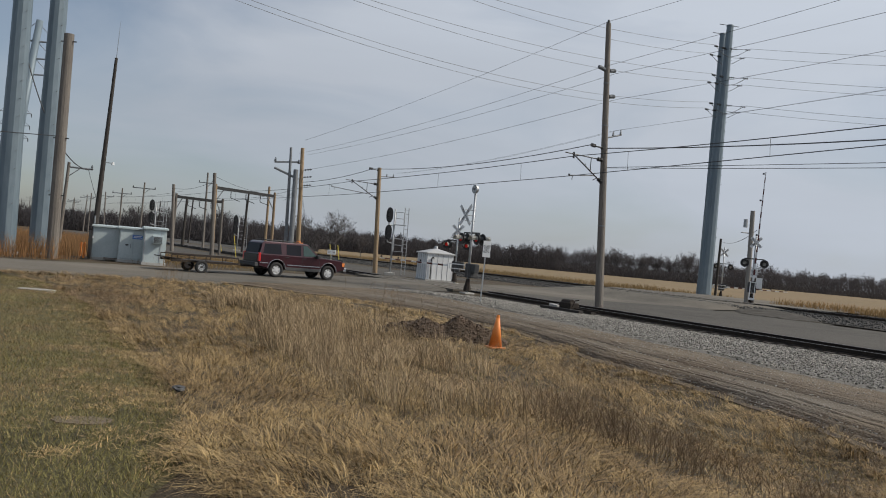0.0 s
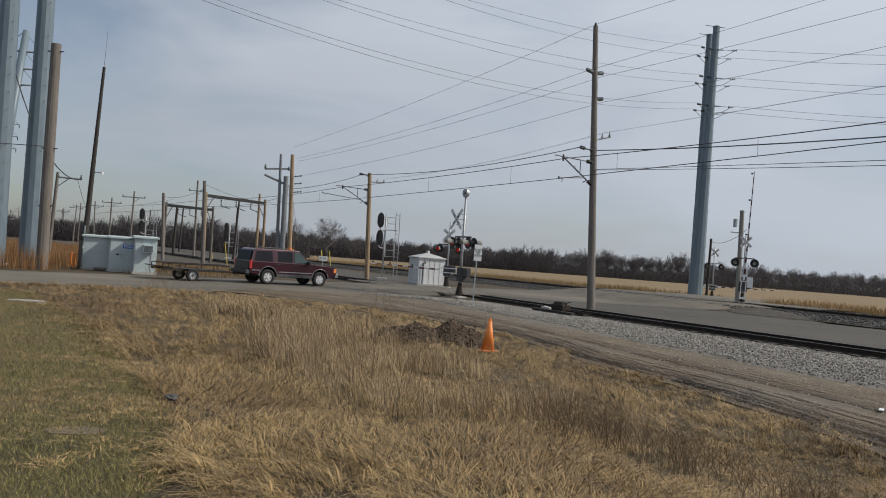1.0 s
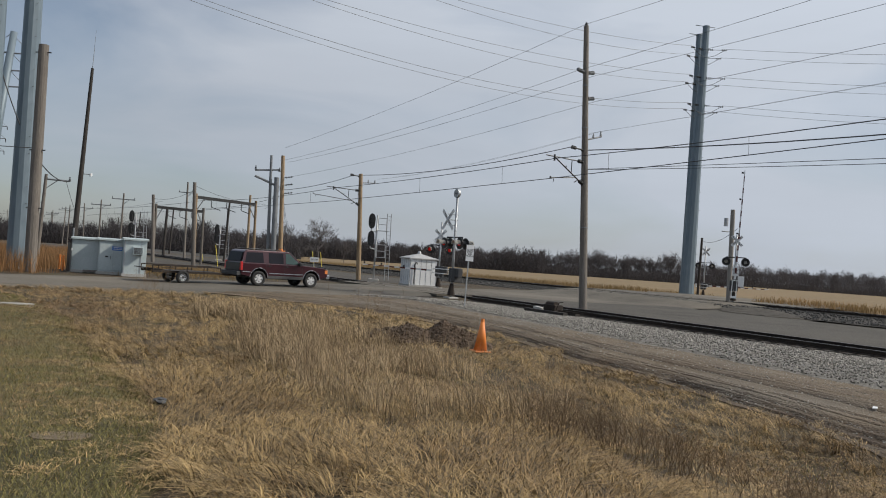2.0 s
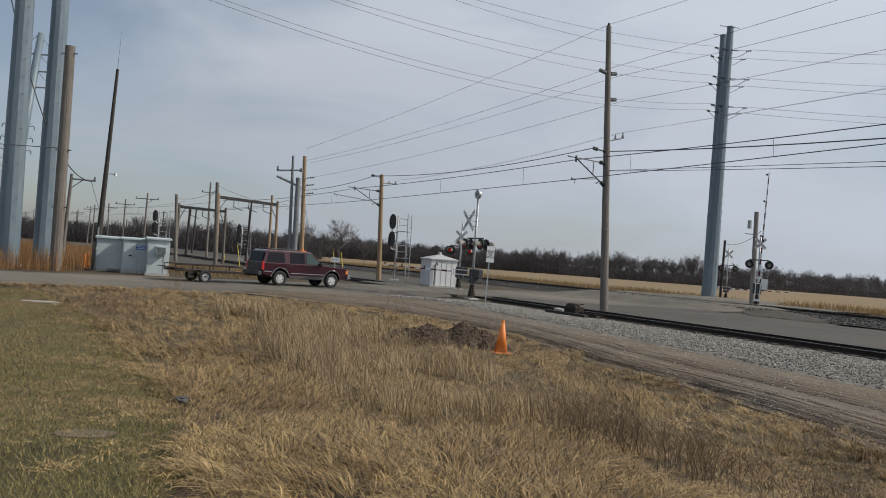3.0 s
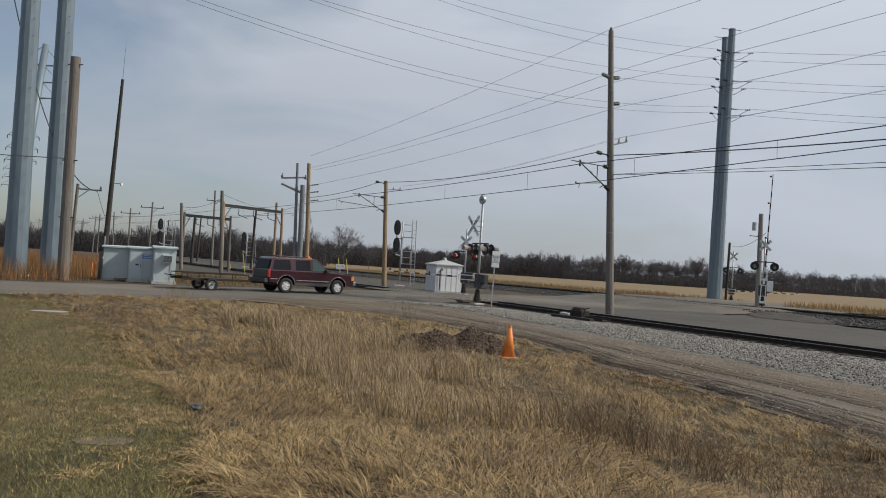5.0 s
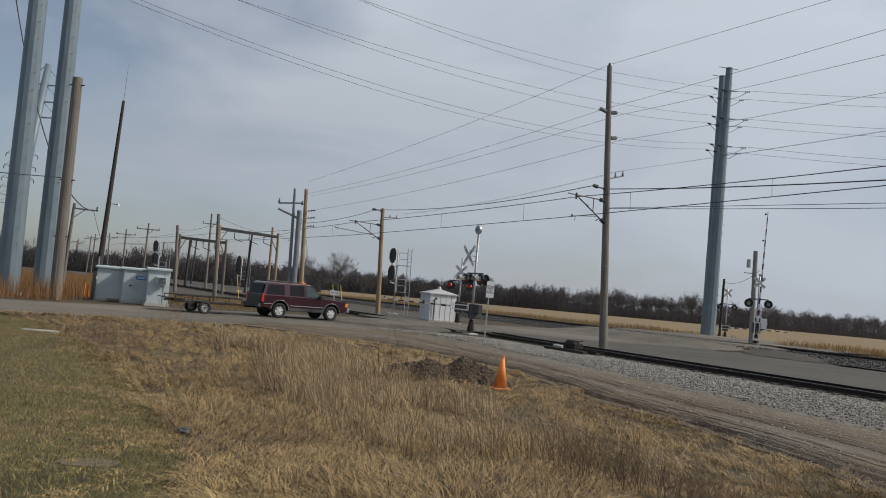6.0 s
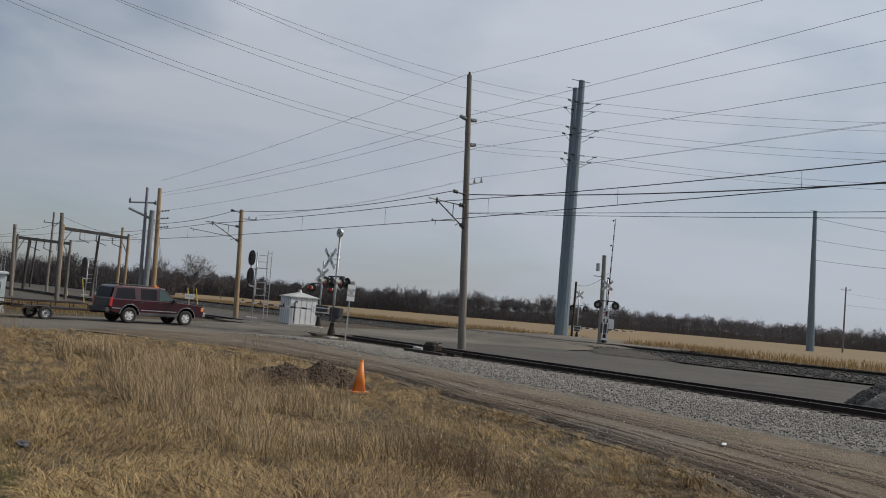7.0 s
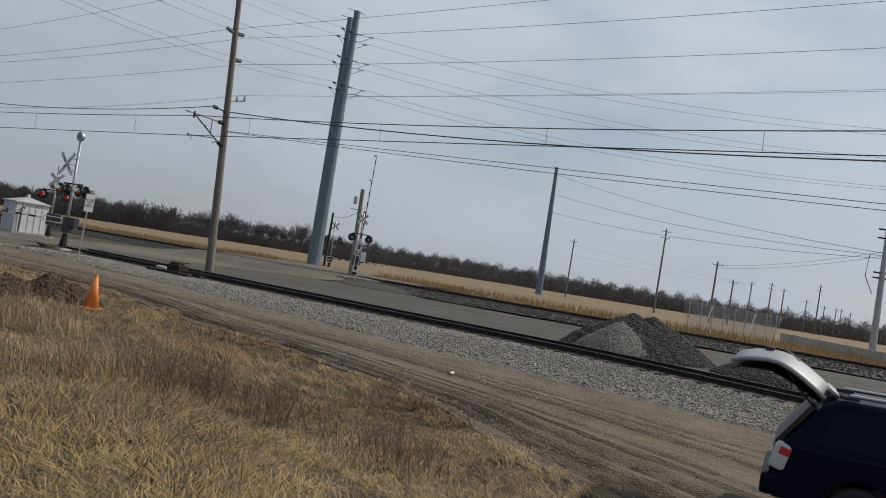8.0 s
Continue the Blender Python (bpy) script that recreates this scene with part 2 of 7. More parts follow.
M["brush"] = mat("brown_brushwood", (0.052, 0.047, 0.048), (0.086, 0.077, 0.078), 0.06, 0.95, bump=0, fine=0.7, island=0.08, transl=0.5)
M["brick"] = mat("red_brick_wall", (0.22, 0.09, 0.06), (0.30, 0.14, 0.10), 2, 0.9, bump=0.2)
M["roof_dark"] = mat("dark_shingles", (0.08, 0.08, 0.085), (0.13, 0.13, 0.135), 2, 0.9, bump=0.2)


# ---- mesh helpers ----
def link(name, bm, material, parent=None, smooth=False):
    me = bpy.data.meshes.new(name)
    bm.to_mesh(me)
    bm.free()
    for m in (material if isinstance(material, (list, tuple)) else [material]):
        me.materials.append(m)
    if smooth:
        for p in me.polygons:
            p.use_smooth = True
    ob = new(name, me)
    if parent:
        ob.parent = parent
    return ob


def part(name, bm, material, parent, label="", smooth=False):
    ob = link(name, bm, material, parent, smooth)
    return tagged(ob, label) if label else ob


def thing(name, label, category, at=(0, 0, 0), turn=0.0, group="", kind=""):
    ob = new(name)
    ob.matrix_basis = pose(*at, 0, 0, turn)
    return tagged(ob, label, category, group, kind)


def box(bm, c, s, rot=None, bevel=0.0, mi=0):
    m = Matrix.Translation(c)
    if rot:
        m = m @ Euler([radians(a) for a in rot]).to_matrix().to_4x4()
    r = bmesh.ops.create_cube(bm, size=1, matrix=m @ Matrix.Diagonal((*s, 1)))
    fs = list({f for v in r["verts"] for f in v.link_faces})
    for f in fs:
        f.material_index = mi
    if bevel:
        es = list({e for v in r["verts"] for e in v.link_edges})
        bmesh.ops.bevel(bm, geom=es, offset=bevel, segments=2, affect="EDGES", profile=0.6)
    return bm


def rod(bm, a, b, r0, r1=None, n=8, mi=0, caps=True):
    a, b = Vector(a), Vector(b)
    d = b - a
    r1 = r0 if r1 is None else r1
    q = d.to_track_quat("Z", "Y").to_matrix().to_4x4()
    r = bmesh.ops.create_cone(bm, cap_ends=caps, segments=n, radius1=r0, radius2=max(r1, 1e-4), depth=d.length, matrix=Matrix.Translation((a + b) / 2) @ q)
    for f in {f for v in r["verts"] for f in v.link_faces}:
        f.material_index = mi
    return bm


def B(c, s, rot=None, bevel=0.0):
    return box(bmesh.new(), c, s, rot, bevel)


def Rod(a, b, r0, r1=None, n=8):
    return rod(bmesh.new(), a, b, r0, r1, n)


def prism(bm, pts, x0, x1, axis="x", top_in=0.0, zr=None):
    """Extrudes a closed outline (u, z) from x0 to x1; axis y: outline in (x, z), extruded along y. top_in narrows with height between zr."""
    def P(u, z, w):
        k = 0.0
        if zr:
            k = top_in * min(1, max(0, (z - zr[0]) / (zr[1] - zr[0])))
        w2 = w - k if w > 0 else w + k
        return (w2, u, z) if axis == "x" else (u, w2, z)
    va = [bm.verts.new(P(u, z, x0)) for u, z in pts]
    vb = [bm.verts.new(P(u, z, x1)) for u, z in pts]
    n = len(pts)
    fs = [bm.faces.new(va), bm.faces.new(vb[::-1])]
    for i in range(n):
        fs.append(bm.faces.new((va[i], vb[i], vb[(i + 1) % n], va[(i + 1) % n])))
    bmesh.ops.recalc_face_normals(bm, faces=fs)
    return bm


def wire(name, pts, r, material, label, category="wire", parent=None, group=""):
    """A thin round wire through points, as a mesh of six-sided pieces."""
    vs, fs = [], []
    pts = [Vector(p) for p in pts]
    n = 5
    for i, p in enumerate(pts):
        d = (pts[min(i + 1, len(pts) - 1)] - pts[max(i - 1, 0)]).normalized()
        u = d.cross(Vector((0, 0, 1)))
        u = u.normalized() if u.length > 1e-5 else Vector((1, 0, 0))
        v = u.cross(d)
        for k in range(n):
            a = 2 * math.pi * k / n
            vs.append(p + r * (math.cos(a) * u + math.sin(a) * v))
    for i in range(len(pts) - 1):
        for k in range(n):
            fs.append((i * n + k, i * n + (k + 1) % n, (i + 1) * n + (k + 1) % n, (i + 1) * n + k))
    me = bpy.data.meshes.new(name)
    me.from_pydata(vs, [], fs)
    me.materials.append(material)
    ob = new(name, me)
    if parent:
        ob.parent = parent
        return ob
    return tagged(ob, label, category, group)


def sag(a, b, drop, n=14):
    a, b = Vector(a), Vector(b)
    return [a.lerp(b, i / n) - Vector((0, 0, 4 * drop * (i / n) * (1 - i / n))) for i in range(n + 1)]


def ss(a, b, v):
    k = min(1.0, max(0.0, (v - a) / (b - a)))
    return k * k * (3 - 2 * k)


def H(x, y):
    """Height of the ground: a low bank under the viewer, a dip along the dirt road, slight unevenness."""
    bank = 0.42 * (1 - ss(3.5, 15, math.hypot(x + 3, y)))
    dip = -0.56 * (1 - ss(3, 23, y)) * ss(0.5, 5.5, x)
    far = math.hypot(x, y)
    rough = 0.035 * noise.noise((x * 0.35, y * 0.35, 0)) * (1 - ss(30, 60, far))
    rise = 0.42 * (1 - ss(10.5, 15.5, math.hypot(x - 23.5, y - 65)))
    hump = 0.10 * (1 - ss(3, 9, math.hypot(x, y - 47)))
    return bank + dip + rough + rise + hump


def near_rail_x(y):
    return 28.5 - 0.62 * y


def track2_x(y):
    return 64.0 - 0.75 * y


def patch(name, a, b, c, d, nu, nv, lift, material, label, category="ground", edge=0.25, kind="structure", crown=0.0, skirt=0.03):
    """A sheet between the border lines a..b and d..c (each a list of plan points), laid on the ground."""
    def along(line, t):
        k = t * (len(line) - 1)
        i = min(int(k), len(line) - 2)
        return Vector(line[i]).lerp(Vector(line[i + 1]), k - i)
    vs, fs = [], []
    for i in range(nu + 1):
        p, q = along(a, i / nu), along(d, i / nu)
        for j in range(nv + 1):
            w = p.lerp(q, j / nv)
            if j in (0, nv):
                out = (p - q).normalized() * (1 if j == 0 else -1)
                w = w + out * edge * noise.noise((w.x * 0.7, w.y * 0.7, 3.3)) + out * edge * 0.5 * noise.noise((w.x * 2.9, w.y * 2.9, 1.3))
            z = H(w.x, w.y) + lift + crown * math.sin(math.pi * j / nv)
            if j in (0, nv):
                z -= lift + skirt
            vs.append((w.x, w.y, z))
    for i in range(nu):
        for j in range(nv):
            k = i * (nv + 1) + j
            fs.append((k, k + 1, k + nv + 2, k + nv + 1))
    me = bpy.data.meshes.new(name)
    me.from_pydata(vs, [], fs)
    me.materials.append(material)
    ob = new(name, me)
    bm = bmesh.new()
    bm.from_mesh(me)
    bmesh.ops.recalc_face_normals(bm, faces=bm.faces)
    if sum(f.normal.z for f in bm.faces) < 0:
        bmesh.ops.reverse_faces(bm, faces=bm.faces)
    bm.to_mesh(me)
    bm.free()
    return tagged(ob, label, category, kind=kind)


def add_wear(m, colour):
    """Mixes a colour into a material where the mesh's wear attribute says so, broken up by noise."""
    nt = m.node_tree
    bs = nt.nodes["Principled BSDF"]
    src = bs.inputs["Base Color"].links[0].from_socket
    at = nt.nodes.new("ShaderNodeAttribute")
    at.attribute_name = "wear"
    nz = nt.nodes.new("ShaderNodeTexNoise")
    nz.inputs["Scale"].default_value, nz.inputs["Detail"].default_value = 1.8, 6
    tc = nt.nodes.new("ShaderNodeTexCoord")
    nt.links.new(tc.outputs["Object"], nz.inputs["Vector"])
    r = nt.nodes.new("ShaderNodeMapRange")
    r.inputs["From Min"].default_value, r.inputs["From Max"].default_value = 0.38, 0.56
    nt.links.new(nz.outputs["Fac"], r.inputs["Value"])
    mu = nt.nodes.new("ShaderNodeMath")
    mu.operation, mu.use_clamp = "MULTIPLY", True
    nt.links.new(at.outputs["Fac"], mu.inputs[0])
    nt.links.new(r.outputs[0], mu.inputs[1])
    mx = nt.nodes.new("ShaderNodeMixRGB")
    mx.inputs["Color2"].default_value = (*colour, 1)
    nt.links.new(mu.outputs[0], mx.inputs["Fac"])
    nt.links.new(src, mx.inputs["Color1"])
    nt.links.new(mx.outputs["Color"], bs.inputs["Base Color"])


add_wear(M["dirt"], (0.062, 0.041, 0.026))


def add_streaks(m, colour, strength):
    """Long narrow streaks that follow the mesh's lane attribute (metres across, metres along)."""
    nt = m.node_tree
    bs = nt.nodes["Principled BSDF"]
    src = bs.inputs["Base Color"].links[0].from_socket
    at = nt.nodes.new("ShaderNodeAttribute")
    at.attribute_name = "lane"
    mp = nt.nodes.new("ShaderNodeMapping")
    mp.inputs["Scale"].default_value = (1.9, 0.14, 1.0)
    nz = nt.nodes.new("ShaderNodeTexNoise")
    nz.inputs["Scale"].default_value, nz.inputs["Detail"].default_value, nz.inputs["Roughness"].default_value = 1.0, 7, 0.62
    r = nt.nodes.new("ShaderNodeMapRange")
    r.inputs["From Min"].default_value, r.inputs["From Max"].default_value, r.inputs["To Max"].default_value = 0.50, 0.66, strength
    mx = nt.nodes.new("ShaderNodeMixRGB")
    mx.inputs["Color2"].default_value = (*colour, 1)
    nt.links.new(at.outputs["Vector"], mp.inputs["Vector"])
    nt.links.new(mp.outputs["Vector"], nz.inputs["Vector"])
    nt.links.new(nz.outputs["Fac"], r.inputs["Value"])
    nt.links.new(r.outputs[0], mx.inputs["Fac"])
    nt.links.new(src, mx.inputs["Color1"])
    nt.links.new(mx.outputs["Color"], bs.inputs["Base Color"])


add_streaks(M["dirt"], (0.074, 0.050, 0.031), 0.5)


# ---- ground, roads, tracks ----
def spaced(lo, hi, n, c, k):
    """Grid lines from lo to hi, dense about c."""
    a, b = math.asinh((lo - c) / k), math.asinh((hi - c) / k)
    return [c + k * math.sinh(a + (b - a) * i / n) for i in range(n + 1)]


def make_ground():
    xs, ys = spaced(-3000, 3000, 300, 0, 12), spaced(-1500, 3600, 300, 14, 12)
    polys = ([(x + 0.7, y + 0.3) for x, y in DIRT_NEAR] + DIRT_FAR[::-1], ROAD_NEAR + ROAD_FAR[::-1], DIRT_FAR[:10] + [(8, 46), (0, 52), (40, 90), (70, 60), (80, -10), (34, -30)], LAWN_EDGE + [(-34, -16), (-40, -9), (-60, 4)])

    def under(x, y):
        for q in polys:
            c = False
            for (x0, y0), (x1, y1) in zip(q, q[1:] + q[:1]):
                if (y0 > y) != (y1 > y) and x < (x1 - x0) * (y - y0) / (y1 - y0) + x0:
                    c = not c
            if c:
                return True
        return False
    vs = [(x, y, H(x, y) - (0.16 if abs(x) < 130 and abs(y) < 130 and under(x, y) else 0.0)) for y in ys for x in xs]
    n = len(xs)
    fs = [(j * n + i, j * n + i + 1, (j + 1) * n + i + 1, (j + 1) * n + i) for j in range(len(ys) - 1) for i in range(n - 1)]
    me = bpy.data.meshes.new("ground")
    me.from_pydata(vs, [], fs)
    me.materials.append(M["soil"])
    for p in me.polygons:
        p.use_smooth = True
    return tagged(new("ground", me), "flat dry winter turf and soil reaching the horizon", "ground", kind="structure")


LAWN_EDGE = [(-16.5, 28.2), (-12.2, 24.5), (-8.3, 19), (-5.6, 14.2), (-3.9, 11), (-2.6, 8.2), (-1.7, 5.5), (-1.2, -8)]
patch("lawn", LAWN_EDGE, None, None, [(-60, 4), (-50, 0), (-45, -3), (-42, -6), (-40, -9), (-38, -12), (-36, -14), (-34, -16)], 120, 110, 0.012, M["lawn"],
      "mown lawn, half green and half straw-coloured", "lawn", edge=0.8, skirt=0.1)
ROAD_NEAR = [(-120, -34), (-70, -4), (-30, 20), (-16, 28.6), (-9.5, 32.2), (-4, 36.5), (0.2, 42.3), (4, 46.5)]
ROAD_FAR = [(-122, -27), (-72, 3), (-33, 27), (-20.4, 36.0), (-14.5, 42.0), (-9, 48.5), (-4.5, 53), (-1, 56)]
patch("road", ROAD_NEAR, None, None, ROAD_FAR, 150, 12, 0.03, M["asphalt"], "worn grey asphalt road to the railway crossing", "road", edge=0.35, crown=0.06, skirt=0.12)
patch("road", [(4, 46), (13, 49.5), (24, 54), (34, 62), (62, 92)], None, None, [(-1, 56), (6, 64), (14, 72), (24, 80), (50, 104)], 60, 14, 0.035, M["asphalt"],
      "worn grey asphalt apron between two crossings", "road", edge=0.5)
DIRT_NEAR = [(6.5, -14), (6.3, 2), (6.3, 8), (6.5, 11.3), (6, 13.2), (4.8, 15.6), (3.5, 17.6), (1.9, 22.4), (-0.2, 25.8), (-3.5, 29.8), (-9, 32.6)]
DIRT_FAR = [(24, -10), (18.2, 4), (15.3, 10), (12.2, 14), (9.6, 17.2), (7.8, 19.8), (5.8, 23.4), (3.8, 28.4), (2, 32), (-0.6, 38), (-5, 39)]
make_ground()


def dirt_road():
    ob = patch("dirt_road", DIRT_NEAR, None, None, DIRT_FAR, 220, 70, 0.03, M["dirt"], "rutted tan dirt track along the railway", "road", edge=0.4, skirt=0.12)
    n = 71
    wear = ob.data.attributes.new("wear", "FLOAT", "POINT")
    lane = ob.data.attributes.new("lane", "FLOAT_VECTOR", "POINT")
    for v in ob.data.vertices:
        j = v.index % n
        lane.data[v.index].vector = (j / 70 * 9.0, 0.83 * v.co.y - 0.55 * v.co.x, 0.0)
        if 0 < j < 70:
            u = j / 70 + 0.02 * noise.noise((v.co.x * 0.4, v.co.y * 0.4, 5))
            for c, w, d in ((0.08, 0.014, 0.06), (0.13, 0.018, 0.08), (0.22, 0.02, 0.06), (0.30, 0.012, 0.055), (0.37, 0.010, 0.03), (0.52, 0.02, 0.055), (0.60, 0.012, 0.035), (0.68, 0.010, 0.02)):
                k = (u - c) / w
                v.co.z += -d * math.exp(-k * k) + 0.45 * d * math.exp(-((abs(k) - 2.0) ** 2))
                wear.data[v.index].value += 0.8 * math.exp(-k * k)
            wear.data[v.index].value += 0.55 * (1 - ss(0.16, 0.40, u + 0.14 * noise.noise((v.co.x * 0.5, v.co.y * 0.5, 1)))) * ss(26, 14, v.co.y)
            v.co.z += 0.018 * noise.noise((v.co.x * 3, v.co.y * 3, 0))
    return ob


dirt_road()
NORM = Vector((0.85, 0.527))


def rail_pt(y, off):
    """A plan point beside the near rail; off in metres across the track, away from the viewer."""
    return Vector((near_rail_x(y), y)) + NORM * off


def rail_z(y):
    return 0.19 - 0.20 * (1 - ss(9, 22, y))


SHOULDER_Y = [-4, 9.5, 14.5, 18.5, 21.5, 24, 28, 32.5, 35.5, 39, 42]


def shoulder_z(x, y, u):
    """Height of the stone shoulder, u from the dirt track (0) to the rail (1)."""
    k = ss(0.35, 1, u)
    return (H(x, y) + 0.05) * (1 - k) + (rail_z(y) - 0.22) * k


def shoulder():
    far = [tuple(rail_pt(y, -0.2)) for y in SHOULDER_Y]
    ob = patch("ballast_shoulder", DIRT_FAR, None, None, far, 110, 14, 0.05, M["ballast"], "pale crushed-stone shoulder beside the track", "gravel", edge=0.5)
    n = 15
    for v in ob.data.vertices:
        j = v.index % n
        if j:
            v.co.z = shoulder_z(v.co.x, v.co.y, j / 14) + 0.03 * noise.noise((v.co.x * 1.7, v.co.y * 1.7, 2))
    return ob


shoulder()
near = [tuple(rail_pt(y, 2.3)) for y in (-30, -10, 5, 15, 25, 35, 45)]
patch("gravel_yard", near, None, None, [(track2_x(y) - 5.0, y - 4) for y in (-50, -25, -5, 10, 25, 42, 60)], 80, 20, 0.02, M["yard"], "packed grey gravel yard between the tracks", "gravel", edge=0.5)
patch("gravel_yard", [tuple(rail_pt(y, 2.3)) for y in (57, 75, 100, 140, 220)], None, None, [(track2_x(y) - 5, y - 4) for y in (72, 90, 115, 155, 235)], 70, 12, 0.02, M["yard"],
      "grey gravel and dirt between the tracks", "gravel", edge=0.6)
patch("gravel_verge", [tuple(rail_pt(y, -8)) for y in (54, 75, 100, 140, 220)], None, None, [tuple(rail_pt(y, -1.2)) for y in (56, 75, 100, 140, 220)], 70, 8, 0.02, M["yard"],
      "grey gravel verge beside the railway", "gravel", edge=0.8)


def bed(name, line, z_of, half, top_half, material, label):
    """Trapezoid ballast bed along plan points."""
    vs, fs, n = [], [], 9
    pts = [Vector(p) for p in line]
    for i, p in enumerate(pts):
        d = (pts[min(i + 1, len(pts) - 1)] - pts[max(0, i - 1)]).normalized()
        nrm = Vector((d.y, -d.x))
        for j in range(n):
            u = -1 + 2 * j / (n - 1)
            w = p + nrm * u * half
            zt = z_of(p.y)
            k = ss(0, 1, (1 - abs(u)) / (1 - top_half / half))
            g = H(w.x, w.y) - 0.04
            z = g + (zt - g) * k + (0.05 * noise.noise((w.x * 1.3, w.y * 1.3, 9)) if k < 0.99 else 0)
            vs.append((w.x, w.y, z))
    for i in range(len(pts) - 1):
        for j in range(n - 1):
            k = i * n + j
            fs.append((k, k + 1, k + n + 1, k + n))
    me = bpy.data.meshes.new(name)
    me.from_pydata(vs, [], fs)
    me.materials.append(material)
    ob = new(name, me)
    return tagged(ob, label, "ballast", kind="structure")


def rail_mesh(name, line, z_of):
    """Rail with foot, web and head along plan points."""
    prof = [(-0.07, -0.17), (0.07, -0.17), (0.07, -0.155), (0.012, -0.14), (0.012, -0.045), (0.036, -0.035), (0.036, -0.004), (0.02, 0), (-0.02, 0), (-0.036, -0.004), (-0.036, -0.035), (-0.012, -0.045), (-0.012, -0.14), (-0.07, -0.155)]
    vs, fs, m = [], [], len(prof)
    pts = [Vector(p) for p in line]
    for i, p in enumerate(pts):
        d = (pts[min(i + 1, len(pts) - 1)] - pts[max(0, i - 1)]).normalized()
        nrm = Vector((d.y, -d.x))
        for u, z in prof:
            w = p + nrm * u
            vs.append((w.x, w.y, z_of(p.y) + z))
    mi = []
    for i in range(len(pts) - 1):
        for k in range(m):
            fs.append((i * m + k, i * m + (k + 1) % m, (i + 1) * m + (k + 1) % m, (i + 1) * m + k))
            mi.append(1 if 6 <= k <= 8 else 0)
    me = bpy.data.meshes.new(name)
    me.from_pydata(vs, [], fs)
    me.materials.append(M["dark_iron"])
    me.materials.append(M["rail_top"])
    me.polygons.foreach_set("material_index", mi)
    return new(name, me)


def steps(a, b, n):
    return [a + (b - a) * i / n for i in range(n + 1)]


def make_track(label, line_of, z_of, y0, y1, n, tie_from, tie_to, bed_half, bed_mat, drop=0.22):
    bed("ballast_bed", [line_of(y, 0.75) for y in steps(y0, y1, n)], lambda y: z_of(y) - drop, bed_half, 1.25, bed_mat, "ballast bed under " + label)
    tr = thing("railway_track", label, "railway track", kind="structure")
    for off in (0.0, 1.505):
        r = rail_mesh("rail", [line_of(y, off) for y in steps(y0, y1, n)], z_of)
        r.parent = tr
    tie = B((0, 0, 0), (2.6, 0.22, 0.17), bevel=0.012)
    tme = bpy.data.meshes.new("tie")
    tie.to_mesh(tme)
    tie.free()
    tme.materials.append(M["wood_dark"])
    d = (Vector(line_of(50, 0)) - Vector(line_of(49, 0)))
    step = 0.56 / d.length
    ang = math.degrees(math.atan2(d.y, d.x)) - 90
    y = tie_from
    while y < tie_to:
        p = line_of(y, 0.75 + random.uniform(-0.10, 0.10))
        o = new("tie", tme)
        o.parent = tr
        o.matrix_basis = pose(p[0], p[1], z_of(y) - 0.17 - 0.09, 0, 0, ang + random.uniform(-1, 1))
        y += step
    return tr


make_track("railway track with dark rails and timber ties", lambda y, o: tuple(rail_pt(y, o)), rail_z, -60, 420, 240, 2, 100, 1.9, M["ballast_dark"], 0.25)
N2 = Vector((0.8, 0.6))


def track2_pt(y, off):
    p = Vector((track2_x(y), y)) + N2 * off
    return (p.x, p.y)


make_track("far railway track on a dark ballast bank", track2_pt, lambda y: 0.5, -80, 420, 200, 8, 130, 4.6, M["ballast_dark"])


def crossing_panels(line_of, z_of, y0, y1, label):
    th = thing("crossing_panel", label, "crossing panel", kind="structure")
    for off, w in ((-0.55, 0.85), (0.75, 1.28), (2.05, 0.85)):
        y = y0
        while y < y1 - 0.1:
            a, b = Vector(line_of(y, off)), Vector(line_of(min(y + 2.0, y1), off))
            c, d = (a + b) / 2, b - a
            part("plank", B((c.x, c.y, z_of(y) - 0.07), (w, d.length - 0.02, 0.12), (0, 0, math.degrees(math.atan2(d.y, d.x)) - 90), 0.01), M["asphalt"], th)
            y += 2.0


crossing_panels(lambda y, o: tuple(rail_pt(y, o)), rail_z, 43.5, 54, "worn grey crossing panels between the rails")
crossing_panels(track2_pt, lambda y: 0.5, 57, 67, "worn crossing panels at the far track")


def make_field():
    a = [(track2_x(y) + 10, y + 7.5) for y in (-200, -100, -40, 0, 30, 60, 100, 160, 260, 420)]
    d = [(p[0] + 330, p[1] + 240) for p in a]
    patch("field", a, None, None, d, 90, 24, 0.05, M["field"], "flat field of tan winter grass", "field", edge=2.0)


make_field()


# ---- poles ----
def wood_pole(base, top, r0, r1, material, label, name="utility_pole", group="", z0=None):
    z = H(base[0], base[1]) if z0 is None else z0
    th = thing(name, label, "utility pole", (base[0], base[1], z), group=group)
    t = Vector((top[0] - base[0], top[1] - base[1], top[2] - z))
    part("shaft", Rod(-t * (0.25 / t.z), t, r0, r1, 14), material, th, smooth=False)
    return th, t


def on(t, z):
    """The point of a leaning pole at height z over its base."""
    return t * (z / t.z)


